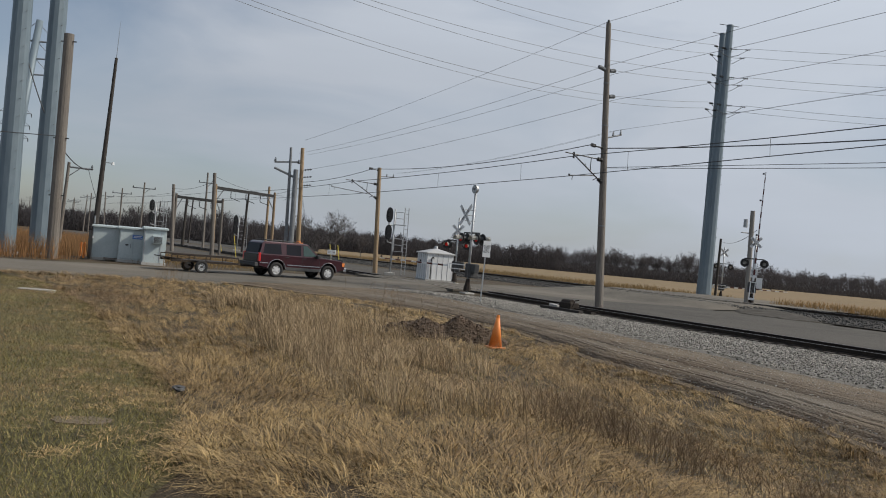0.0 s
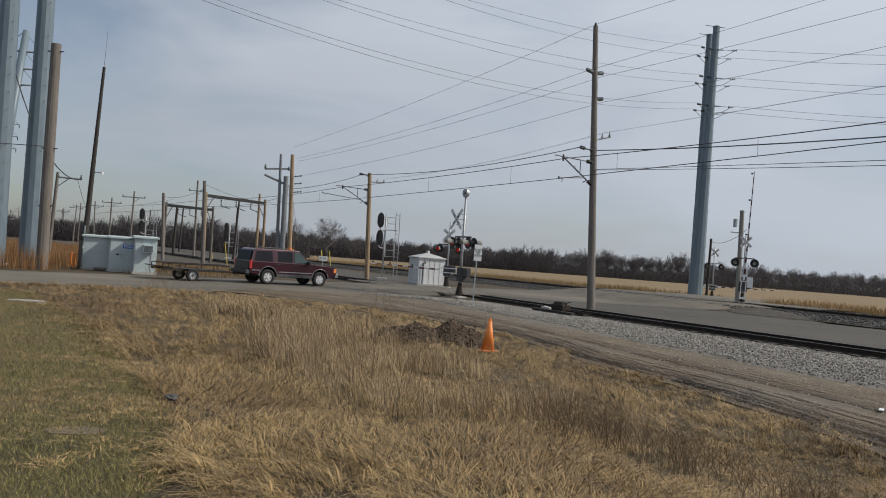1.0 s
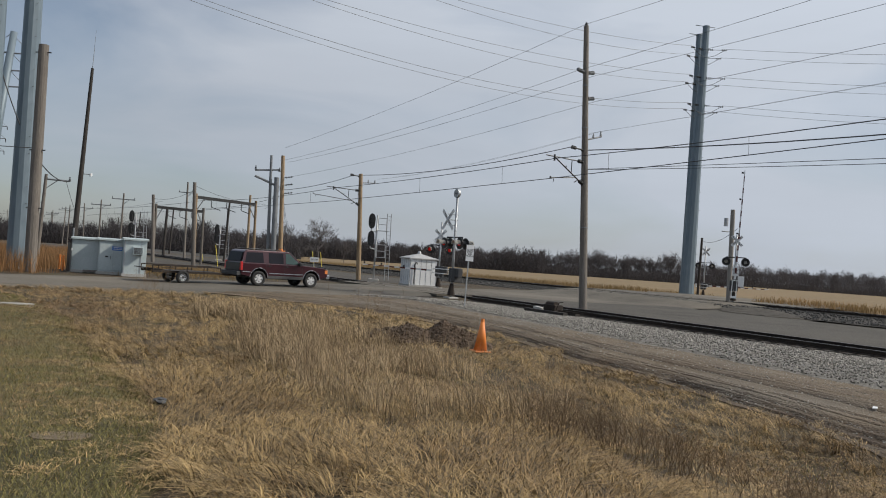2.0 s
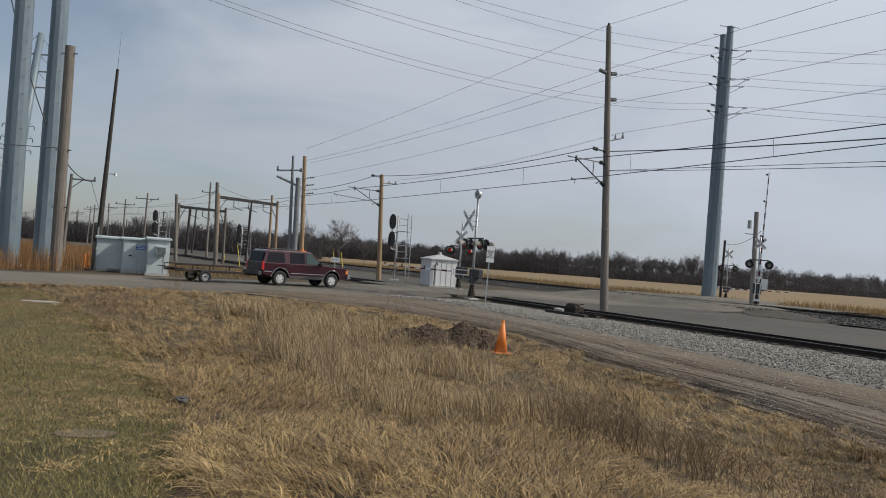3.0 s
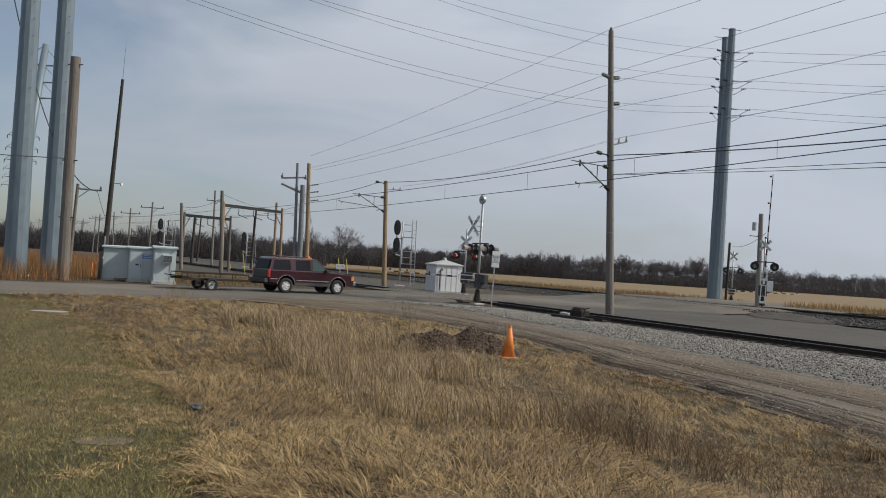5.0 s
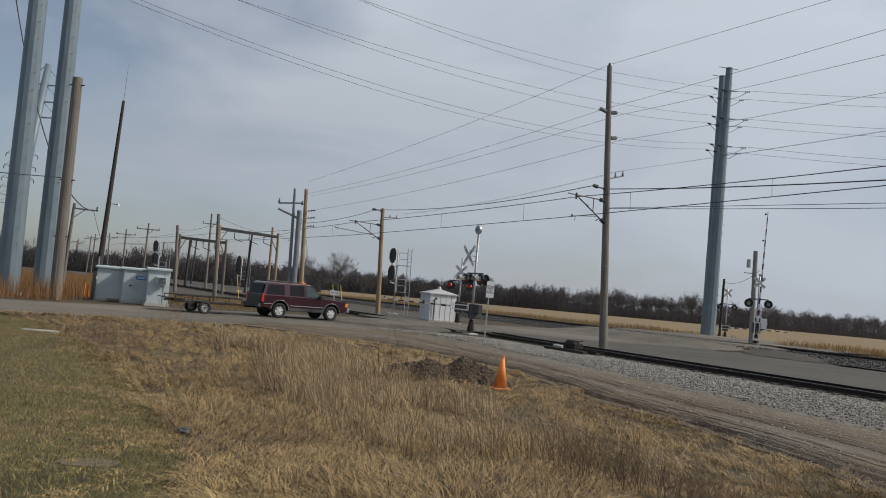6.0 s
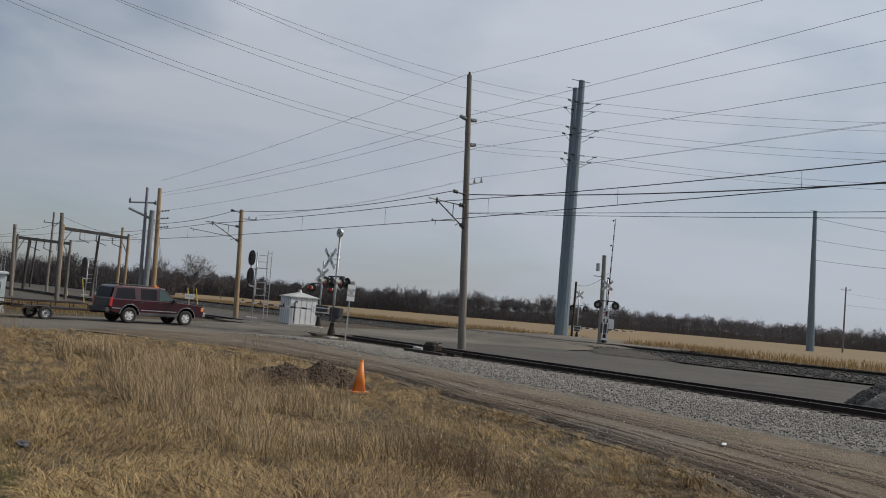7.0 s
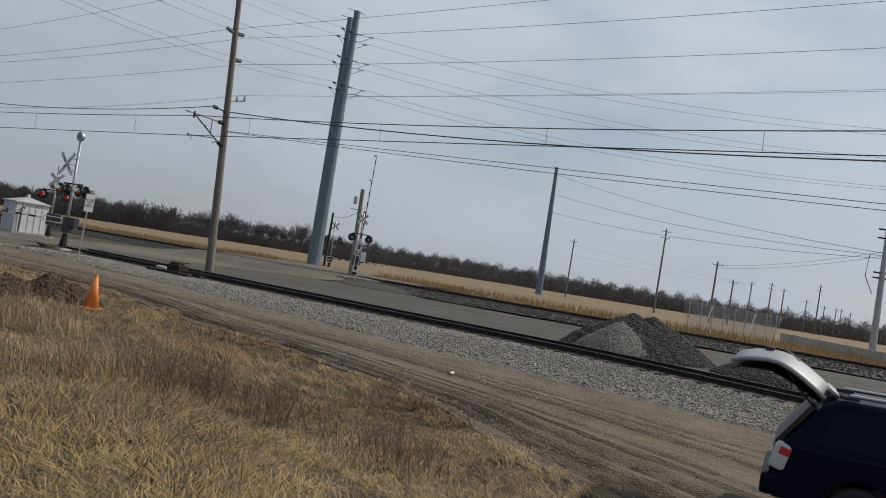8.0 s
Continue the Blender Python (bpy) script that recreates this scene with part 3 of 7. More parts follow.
def steel_pole(base, h, r0, r1, label, lean=(0, 0), steps_from=None):
    z = H(*base)
    th = thing("transmission_pole", label, "steel pole", (base[0], base[1], z), group="steel transmission poles")
    k = 3
    for i in range(k):
        a, b = i / k, (i + 1) / k
        part("shaft_section", Rod((lean[0] * a, lean[1] * a, h * a - (0.3 if i == 0 else 0.6)), (lean[0] * b, lean[1] * b, h * b), (r0 + (r1 - r0) * a) * (1.0 if i == 0 else 0.975), r0 + (r1 - r0) * b, 12), M["steel_blue"], th)
    part("base_plate", Rod((0, 0, -0.1), (0, 0, 0.12), r0 * 1.35, n=16), M["concrete"], th, "concrete footing")
    part("cap", Rod((lean[0], lean[1], h), (lean[0], lean[1], h + 0.12), r1 * 1.12, r1 * 1.05, 12), M["steel_blue"], th)
    part("top_arm", Rod((lean[0] - 1.1, lean[1], h + 0.15), (lean[0] + 0.9, lean[1], h + 0.02), 0.035, n=6), M["grey_steel"], th)
    bm = bmesh.new()
    zz = 2.6
    while zz < min(h, 26):
        a = 0.9 if int(zz / 0.45) % 2 else -0.9
        rr = r0 + (r1 - r0) * zz / h
        rod(bm, (lean[0] * zz / h + rr * 0.9 * math.cos(-1.57 + a), lean[1] * zz / h + rr * 0.9 * math.sin(-1.57 + a), zz),
            (lean[0] * zz / h + (rr + 0.14) * math.cos(-1.57 + a), lean[1] * zz / h + (rr + 0.14) * math.sin(-1.57 + a), zz), 0.014, n=5)
        zz += 0.9
    tagged(part("step_bolts", bm, M["grey_steel"], th), kind="stuff")
    return th


def insulator(bm, p, r=0.06, h=0.2, mi=0):
    p = Vector(p)
    for k in range(3):
        rod(bm, p + Vector((0, 0, h * k / 3)), p + Vector((0, 0, h * (k + 0.75) / 3)), r * (1 - 0.18 * k), r * (0.75 - 0.18 * k), 8, mi)


def strain(bm, a, b, r=0.045, n=5):
    a, b = Vector(a), Vector(b)
    rod(bm, a, b, r * 0.3, n=5)
    for i in range(n):
        c = a.lerp(b, (i + 0.5) / n)
        d = (b - a).normalized() * 0.02
        rod(bm, c - d, c + d, r, n=7)


# pole beside the near track, with brackets, lamps of cable and insulator arms
def pole_one():
    th, t = wood_pole((8.25, 40.85), (7.5, 41.1, 14.75), 0.22, 0.13, M["wood"], "weathered grey wooden pole carrying wires beside the track")
    tow = Vector((-0.53, 0.85, 0)).normalized()
    side = Vector((0.85, 0.53, 0)).normalized()
    for z, l, label in ((12.3, (-0.62, 0.62), "grey post insulators"), (10.95, (0.0, 0.62), "grey post insulator")):
        for s in l:
            if s:
                c = on(t, z)
                bm = bmesh.new()
                rod(bm, c, c + side * 0.15 * (1 if s > 0 else -1), 0.05)
                for i in range(5):
                    a = c + side * (abs(s) * (0.3 + 0.13 * i)) * (1 if s > 0 else -1) + Vector((0, 0, 0.015 * i))
                    b = c + side * (abs(s) * (0.3 + 0.13 * (i + 0.9))) * (1 if s > 0 else -1) + Vector((0, 0, 0.015 * i))
                    rod(bm, a, b, 0.11, 0.085, 10)
                part("insulator", bm, M["grey_steel"], th, label)
    c = on(t, 8.75)
    bm = bmesh.new()
    e = c + side * 1.15 + Vector((0, 0, 0.35))
    rod(bm, c, e, 0.04)
    for k in (0.5, 0.95):
        insulator(bm, c.lerp(e, k) + Vector((0, 0, 0.04)), 0.07, 0.25)
    part("crossarm", bm, M["grey_steel"], th)
    bracket(th, t, 6.35, 7.6, 8.2, 2.2, (2.35, 0.18))
    part("cap", Rod(t - Vector((0, 0, 0.02)), t + Vector((0, 0, 0.18)), 0.09, 0.05), M["black"], th)
    for z in (4.2, 9.4, 11.6):
        part("band", Rod(on(t, z) - Vector((0, 0, 0.03)), on(t, z) + Vector((0, 0, 0.03)), 0.22 - 0.006 * z + 0.012, n=14), M["grey_steel"], th)
    return th


def bracket(th, t, z_low, z_arm, z_feed, reach, reg):
    """Catenary bracket: a level arm, a sloping strut, a registration arm and a feeder strut, with insulators at the pole."""
    out, up = Vector((-0.85, -0.53, 0)), Vector((0, 0, 1))
    bm = bmesh.new()
    fd, arm, lo = on(t, z_feed), on(t, z_arm), on(t, z_low)
    strain(bm, fd, fd + out * 0.25, 0.07, 2)
    rod(bm, fd, fd + out * 0.8 + up * 0.05, 0.028)
    strain(bm, fd + out * 0.62 + up * 0.05, fd + out * 0.92 + up * 0.08, 0.10, 3)
    strain(bm, arm + out * 0.12, arm + out * 0.45, 0.11, 3)
    rod(bm, arm, arm + out * (reach + 0.4) + up * 0.05, 0.03)
    strain(bm, lo + out * 0.12 + up * 0.08, lo + out * 0.40 + up * 0.24, 0.11, 3)
    tip = arm + out * (reach - 0.15) + up * 0.02
    rod(bm, lo, tip, 0.036)
    rod(bm, tip + up * 0.12, tip - up * 0.2, 0.05)
    for k in (0.45, 0.62):
        c = lo.lerp(tip, k)
        rod(bm, c, Vector((c.x, c.y, arm.z)) if k < 0.6 else c + up * 0.12, 0.022)
    a, b = lo.lerp(tip, 0.30), lo + out * reg[0] + up * reg[1]
    rod(bm, a, b, 0.024)
    rod(bm, b, b + up * 0.07 - out * 0.02, 0.04)
    rod(bm, lo.lerp(tip, 0.22), lo.lerp(tip, 0.34) - up * 0.3, 0.025)
    rod(bm, b - out * 0.25, b - out * 0.22 - up * 0.2, 0.016)
    part("catenary_bracket", bm, M["black"], th, "dark steel catenary bracket with insulators")


pole_one()


def pole_two():
    th, t = wood_pole((-5.3, 63.3), (-5.68, 63.3, 8.45), 0.20, 0.15, M["wood_tan"], "tan wooden catenary pole beside the crossing", name="catenary_pole")
    bracket(th, t, 5.86, 7.1, 8.22, 2.5, (4.1, 0.60))
    bm = bmesh.new()
    c = on(t, 7.75)
    e = c + Vector((1.15, 0.6, 0.1))
    rod(bm, c, e, 0.04)
    for k in (0.5, 0.95):
        insulator(bm, c.lerp(e, k), 0.08, 0.25)
    part("crossarm", bm, M["grey_steel"], th)


pole_two()
steel_pole((26.7, 80.4), 27.75, 0.76, 0.34, "tall blue-grey tubular steel transmission pole", lean=(0.32, 0.0))
steel_pole((28.0, 84.3), 28.05, 0.72, 0.34, "blue-grey tubular steel transmission pole behind its twin", lean=(-0.34, 0.0))
steel_pole((-22.6, 40.8), 27, 0.56, 0.36, "blue-grey steel pole standing in rusty grass", lean=(-0.36, 0.0))
steel_pole((-21.98, 43.2), 27, 0.56, 0.34, "blue-grey steel pole beside a wooden pole", lean=(-0.34, 0.0))


def insulator_sets(base, heights, dirs):
    """Strings that hold the line wires on the twin poles, and the jumper loops between them."""
    for z, off in heights:
        th = thing("insulator_string", "dark strain insulators on a steel pole", "insulator", (base[0] + off[0], base[1] + off[1], z), group="strain insulators")
        for d in dirs:
            d = Vector(d).normalized()
            bm = bmesh.new()
            strain(bm, d * 0.35, d * 0.95, 0.10, 3)
            rod(bm, d * 0.95, d * 1.75, 0.02, n=5)
            strain(bm, d * 1.75, d * 2.3, 0.10, 3)
            part("string", bm, M["black"], th)
        loop = [Vector(dirs[0]).normalized() * 2.1, Vector(dirs[0]).normalized() * 1.0 + Vector((0, -0.3, -0.7)), Vector((0, -0.6, -1.0)), Vector(dirs[1]).normalized() * 1.0 + Vector((0, -0.3, -0.7)), Vector(dirs[1]).normalized() * 2.1]
        wire("jumper", loop, 0.025, M["wire"], "", parent=th)


LINE_Z = (25.45, 22.55, 19.7)
TWIN = (((26.95, 80.4), 0.0, ((22.4, 2.09), (19.4, 1.83), (17.7, 2.51)), (-22.8, 40.7)), ((27.8, 84.3), 0.2, ((23.9, 2.65), (20.2, 2.24), (17.7, 2.48)), (-22.1, 43.1)))
for (bx, by), dz, _, _ in TWIN:
    insulator_sets((bx, by), [(z + dz, (0, 0)) for z in LINE_Z], [(-0.78, -0.62, -0.10), (0.83, -0.55, -0.12)])


# ---- wires ----
def span(a, b, drop, r=0.009, material=None, label="thin dark overhead wire", group="overhead wires", n=16):
    return wire("overhead_wire", sag(a, b, drop, n), r, material or M["wire"], label, "wire", group=group)


for (bx, by), dz, ends, (lx, ly) in TWIN:
    for z, (ze, dr) in zip(LINE_Z, ends):
        span((bx - 0.78 * 2.2, by - 0.62 * 2.2, z + dz - 0.1), (lx, ly, ze), dr, 0.016, M["wire_far"], "aluminium transmission wire between steel poles", "transmission wires", 20)
        span((bx + 0.83 * 2.2, by - 0.55 * 2.2, z + dz - 0.15), (bx + 70, by - 46, z + dz + 0.3), 3.1, 0.016, M["wire_far"], "aluminium transmission wire leading off over the field", "transmission wires", 26)
P_THREE = (-12.3, 65.7)
UP = (31.6, 2.7)
span((7.5, 41.1, 14.85), (*P_THREE, 10.4), 0.3)
span((7.5, 41.1, 14.85), (*UP, 15.3), 0.05)
for s, zl, zr, dr in ((-0.6, 12.3, 15.1, 0.25), (0.6, 12.25, 14.2, 0.45)):
    span((7.65 + 0.85 * s, 41.1 + 0.53 * s, zl), (P_THREE[0] + 0.5 * s, P_THREE[1] + 0.4 * s, 9.25), 0.35)
    span((7.65 + 0.85 * s, 41.1 + 0.53 * s, zl), (UP[0] + s, UP[1], zr), dr)
span((8.3, 41.4, 10.9), (-12.0, 65.3, 7.9), 0.3)
span((8.3, 41.4, 10.9), (UP[0] + 0.5, UP[1], 12.4), 0.4)
for k in (0.45, 0.85):
    span((7.8 + 1.0 * k, 41.1 + 0.6 * k, 9.1 + 0.3 * k), (UP[0] + k, UP[1], 10.6 + 0.5 * k), 0.25, 0.006, M["wire_far"])
    span((7.8 + 1.0 * k, 41.1 + 0.6 * k, 9.1 + 0.3 * k), (-4.8 + k, 63.6, 8.1 + 0.1 * k), 0.3, 0.006, M["wire_far"])


def over_track(y, off=1.9):
    p = rail_pt(y, off)
    return p.x, p.y


def catenary(y0, y1, zc0, zc1, zm0, zm1, label, drop=0.2):
    """Messenger and contact wires over the track with droppers between them."""
    a, b = over_track(y0), over_track(y1)
    span((*a, zc0), (*b, zc1), 0.02, 0.019, label="contact " + label)
    ms = sag((*a, zm0), (*b, zm1), drop, 18)
    wire("overhead_wire", ms, 0.02, M["wire"], "messenger " + label, "wire", group="overhead wires")
    n = max(2, int(abs(y1 - y0) / 6))
    for i in range(n):
        k = (i + 0.5) / n
        x, y = Vector(a).lerp(Vector(b), k)
        zt = zm0 + (zm1 - zm0) * k - 4 * drop * k * (1 - k)
        zb = zc0 + (zc1 - zc0) * k - 4 * 0.02 * k * (1 - k)
        wire("dropper_wire", [(x, y, zt), (x + 0.03, y, zb)], 0.008, M["wire"], "short dropper wire between contact and messenger wires", "wire", group="dropper wires")


catenary(38.7, 0.5, 6.53, 7.85, 7.52, 9.1, "wire above the near track", 0.48)
catenary(0.5, -40, 7.85, 7.6, 9.1, 8.6, "wire above the near track", 0.4)
catenary(38.7, 60.9, 6.53, 6.04, 7.52, 7.06, "wire above the near track", 0.12)
catenary(60.9, 90, 6.04, 5.9, 7.06, 7.0, "wire above the near track", 0.3)
catenary(90, 150, 5.9, 6.2, 7.0, 7.4, "wire above the near track", 0.3)
span((7.0, 40.4, 8.26), (-6.2, 62.9, 8.28), 0.42, 0.022)
span((7.0, 40.4, 8.26), (7.95, 40.95, 8.24), 0.01, 0.022, n=4)
span((7.95, 40.95, 8.24), (*UP, 8.5), 0.84, 0.026)
span((-6.2, 62.9, 8.28), (-12.2, 65.6, 6.9), 0.2, 0.02)
span((8.0, 40.9, 7.25), (*UP, 5.9), 0.08, 0.013)
span((8.0, 40.9, 7.22), (UP[0] + 0.3, UP[1], 5.85), 0.24, 0.013)


# ---- crossing signals ----
def text_part(s, size, at, rot, material, parent, name="lettering"):
    cu = bpy.data.curves.new(name, "FONT")
    cu.body, cu.size, cu.align_x, cu.align_y, cu.extrude = s, size, "CENTER", "CENTER", 0.002
    cu.space_line = 0.85
    tmp = bpy.data.objects.new("tmp", cu)
    scene.collection.objects.link(tmp)
    me = bpy.data.meshes.new_from_object(tmp.evaluated_get(bpy.context.evaluated_depsgraph_get()))
    bpy.data.objects.remove(tmp)
    me.materials.append(material)
    ob = new(name, me)
    ob.parent = parent
    ob.matrix_basis = pose(*at, *rot)
    return ob


def flasher(th, x, y, z, lit, name="flasher_lamp", hood=0.42):
    """A round crossing lamp that faces -y: backing disc, hood and red lens."""
    bm = bmesh.new()
    rod(bm, (x, y - 0.02, z), (x, y + 0.02, z), 0.30, n=24)
    rod(bm, (x, y + 0.02, z), (x, y + 0.22, z), 0.16, 0.12, 14)
    o = part(name, bm, M["black"], th, "black round backing disc")
    part("lens", Rod((x, y - 0.05, z), (x, y - 0.02, z), 0.125, n=18), M["red_lit" if lit else "clear_lens"], o, "lit red lens" if lit else "pale unlit lens")
    bm = bmesh.new()
    for i in range(11):
        a, b = math.radians(-20 + i * 20), math.radians(i * 20)
        q = [(x + 0.17 * math.cos(t), yy, z + 0.17 * math.sin(t)) for t, yy in ((a, y - 0.03), (b, y - 0.03), (b, y - hood), (a, y - hood))]
        bm.faces.new([bm.verts.new(p) for p in q])
    bmesh.ops.solidify(bm, geom=bm.faces, thickness=0.008)
    # hoods of lit lamps get the painted glare, the others stay black
    part("hood", bm, M["hood_sunlit"] if lit else M["black"], o)


def crossbuck(th, z, y, size=1.25):
    for a in (45, -45):
        o = part("crossbuck_blade", B((0, y - (0.012 if a > 0 else 0), z), (size, 0.01, 0.2), (0, a, 0), 0.003), M["white"], th, "white reflective crossbuck blade")
        if a > 0:
            text_part("RAIL   ROAD", 0.15, (0, y - 0.02, z), (90, 45, 0), M["black"], o)
        else:
            text_part("CROSSING", 0.15, (0, y - 0.012, z), (90, -45, 0), M["black"], o)


def crossing_signal(at, turn, h, cb, lz, label, lit=True, bell=True, gate=None, both=True, sign=False, arm_len=4.6, z0=None, arm_half=0.72, cb_out=0.14, cb_size=1.25):
    th = thing("crossing_signal", label, "crossing signal", (at[0], at[1], H(*at) if z0 is None else z0), turn, group="crossing signals")
    part("mast", Rod((0, 0, -0.1), (0, 0, h), 0.075, 0.06, 12), M["galv"], th, "galvanised steel mast", True)
    bm = bmesh.new()
    box(bm, (0, 0, 0.0), (0.6, 0.6, 0.14), bevel=0.04)
    part("footing", bm, M["concrete"], th, "low concrete footing")
    bm = bmesh.new()
    for i in range(4):
        rod(bm, (0, 0, 0.14 + 0.16 * i), (0, 0, 0.30 + 0.16 * i), 0.21 - 0.03 * i, 0.19 - 0.03 * i, 8)
    part("junction_base", bm, M["dark_iron"], th, "cast dark junction base")
    if bell:
        o = part("bell", Rod((0, -0.10, h + 0.13), (0, 0.06, h + 0.13), 0.23, 0.2, 22), M["galv"], th, "round grey warning bell")
        part("bell_hub", Rod((0, -0.14, h + 0.13), (0, -0.10, h + 0.13), 0.06, n=10), M["grey_steel"], o)
    crossbuck(th, cb, -cb_out, cb_size)
    for dz in (-0.28, 0.0, 0.28):
        part("bracket", Rod((-0.02, -cb_out, cb + dz), (0, 0.12, cb + dz), 0.02), M["grey_steel"], th)
    bm = bmesh.new()
    rod(bm, (-arm_half, 0, lz + 0.32), (arm_half, 0, lz + 0.32), 0.04)
    for s in (-arm_half, arm_half):
        rod(bm, (s, 0, lz + 0.32), (s, 0, lz + 0.05), 0.03)
    part("lamp_arm", bm, M["black"], th, "dark steel lamp arm")
    for s in (-arm_half, arm_half):
        flasher(th, s, -0.16, lz, lit)
        if both:
            bk = new("lamp_back", None)
            bk.parent = th
            bk.matrix_basis = pose(0, 0, 0, 0, 0, 180)
            flasher(bk, s, -0.2, lz, lit)
    bm = bmesh.new()
    box(bm, (0.0, 0.18, 1.22), (0.55, 0.5, 0.75), bevel=0.05)
    box(bm, (0.42, 0.1, 1.35), (0.35, 0.3, 0.45), bevel=0.04)
    part("gate_mechanism", bm, M["grey_trim"], th, "dark grey gate mechanism housing")
    if sign:
        o = part("sign_plate", B((0.02, -0.15, 2.25), (0.46, 0.012, 0.62), bevel=0.004), M["white"], th, "white DO NOT STOP ON TRACKS plate")
        text_part("DO NOT\nSTOP\nON\nTRACKS", 0.11, (0.02, -0.16, 2.25), (90, 0, 0), M["black"], o)
        part("relay_box", B((0.45, 0.1, 1.55), (0.4, 0.35, 0.75), bevel=0.03), M["white"], th, "white relay box")
    if gate is not None:
        ang, side = gate
        ga = new("gate_arm", None)
        ga.parent = th
        ga.matrix_basis = pose(0.0, -0.24, 1.25, 0, -ang if side > 0 else ang, 0) @ pose(0, 0, 0, 0, 0, 0 if side > 0 else 180)
        n = max(6, int(arm_len / 0.42))
        for i in range(n):
            x0, x1 = 0.45 + (arm_len - 0.45) * i / n, 0.45 + (arm_len - 0.45) * (i + 1) / n
            hgt = 0.13 - 0.07 * i / n
            part("stripe", B(((x0 + x1) / 2, 0, 0), (x1 - x0, 0.03, hgt)), M["stripe_red" if i % 2 else "white"], ga)
        for k in (0.45, 0.75, 0.98):
            part("arm_lamp", Rod((arm_len * k, 0, 0.07), (arm_len * k, 0, 0.2), 0.06, n=10), M["black"], ga, "small dark arm lamp")
        bm = bmesh.new()
        for zz in (-0.16, 0.16):
            box(bm, (-0.25, 0.05, zz), (1.3, 0.04, 0.06))
        box(bm, (-0.85, 0.05, 0), (0.16, 0.06, 0.4))
        box(bm, (0.35, 0.05, 0), (0.06, 0.04, 0.34))
        part("counterweight_frame", bm, M["white"], ga, "white counterweight frame")
    return th


crossing_signal((1.42, 41.6), -58, 5.38, 4.1, 2.88, "crossing signal with bell, crossbuck and lit red lamps", both=True, cb_out=0.5, cb_size=1.45)
crossing_signal((0.95, 56.2), -14, 4.7, 3.75, 2.75, "crossing signal with a lowered striped gate arm", bell=False, gate=(1.0, -1), arm_len=5.6, cb_size=1.1)
crossing_signal((22.3, 56.8), -14, 4.9, 4.45, 2.95, "crossing signal beside the far track with raised gate arm", lit=False, bell=False, gate=(88.5, 1), sign=True, arm_len=8.3, both=False, cb_size=1.0, arm_half=0.66)
crossing_signal((29.9, 84.5), -10, 5.5, 4.9, 3.4, "distant crossing signal at the foot of steel poles", lit=False, bell=False, gate=(0.5, 1), both=False, cb_size=1.1, arm_len=6.6)


def warning_sign():
    th = thing("warning_sign", "white DO NOT STOP ON TRACKS sign on a steel post", "sign", (1.86, 35.0, H(1.86, 35)), 14)
    part("post", B((0, 0.02, 1.3), (0.05, 0.04, 2.8), (0, 1.2, 0)), M["galv"], th)
    o = part("plate", B((0.05, 0, 2.4), (0.36, 0.01, 0.72), (0, 1.2, 0), 0.004), M["white"], th)
    text_part("DO NOT\nSTOP\nON\nTRACKS", 0.105, (0.05, -0.009, 2.4), (90, 1.2, 0), M["black"], o)


warning_sign()


def two_head_signal(at, turn, k=1.0, label="railway signal with two black oval heads and ladder"):
    th = thing("railway_signal", label, "railway signal", (at[0], at[1], H(*at)), turn)
    part("mast", Rod((0, 0, -0.1), (0, 0, 5.2 * k), 0.075, 0.065, 10), M["galv"], th, "", True)
    part("footing", B((0, 0, 0.08), (0.8, 0.7, 0.25), bevel=0.04), M["concrete"], th)
    for z in (4.72 * k, 3.35 * k):
        bm = bmesh.new()
        pts = [(0.27 * math.cos(t), 0.60 * (1 if math.sin(t) > 0 else -1) * (abs(math.sin(t)) ** 0.8)) for t in (2 * math.pi * i / 28 for i in range(28))]
        prism(bm, [(p[0] - 0.42, z + p[1]) for p in pts], -0.28, -0.22, "y")
        o = part("signal_head", bm, M["black"], th, "black oval signal head")
        for dz in (0.3, 0, -0.3):
            part("hood", Rod((-0.42, -0.5, z + dz), (-0.42, -0.27, z + dz), 0.11, 0.12, 14), M["black"], o)
        bm = bmesh.new()
        rod(bm, (-0.42, -0.2, z - 0.5), (-0.42, -0.1, z - 0.75), 0.05)
        rod(bm, (-0.42, -0.1, z - 0.75), (0, 0, z - 0.85), 0.05)
        part("head_bracket", bm, M["galv"], th)
    la = new("ladder")
    la.parent = th
    for x in (0.78, 1.08):
        part("stile", Rod((x + 0.1, 0.25, 0.1), (x, 0.25, 5.4 * k), 0.028, n=6), M["galv"], la)
    z = 0.4
    while z < 5.3 * k:
        part("rung", Rod((0.86, 0.25, z), (1.12, 0.25, z), 0.016, n=5), M["galv"], la)
        z += 0.3
    for zz in (1.9 * k, 4.0 * k):
        pf = part("platform", B((0.45, 0.15, zz), (1.0, 0.6, 0.05)), M["galv"], th, "small galvanised service platform")
        bm = bmesh.new()
        for a, b in (((0.1, 0.0, zz), (0.1, 0.0, zz + 1.0)), ((0.75, 0.0, zz), (0.75, 0.0, zz + 1.0)), ((0.1, 0, zz + 1.0), (0.75, 0, zz + 1.0)), ((0.1, 0, zz + 0.5), (0.75, 0, zz + 0.5))):
            rod(bm, a, b, 0.025, n=6)
        part("guard_rail", bm, M["galv"], pf)
    return th


two_head_signal((-4.05, 62.5), 6)
two_head_signal((-26.3, 101), 15, 0.85, "distant railway signal with black heads")
two_head_signal((-31.5, 86.0), 15, 0.95, "distant railway signal on a galvanised mast")


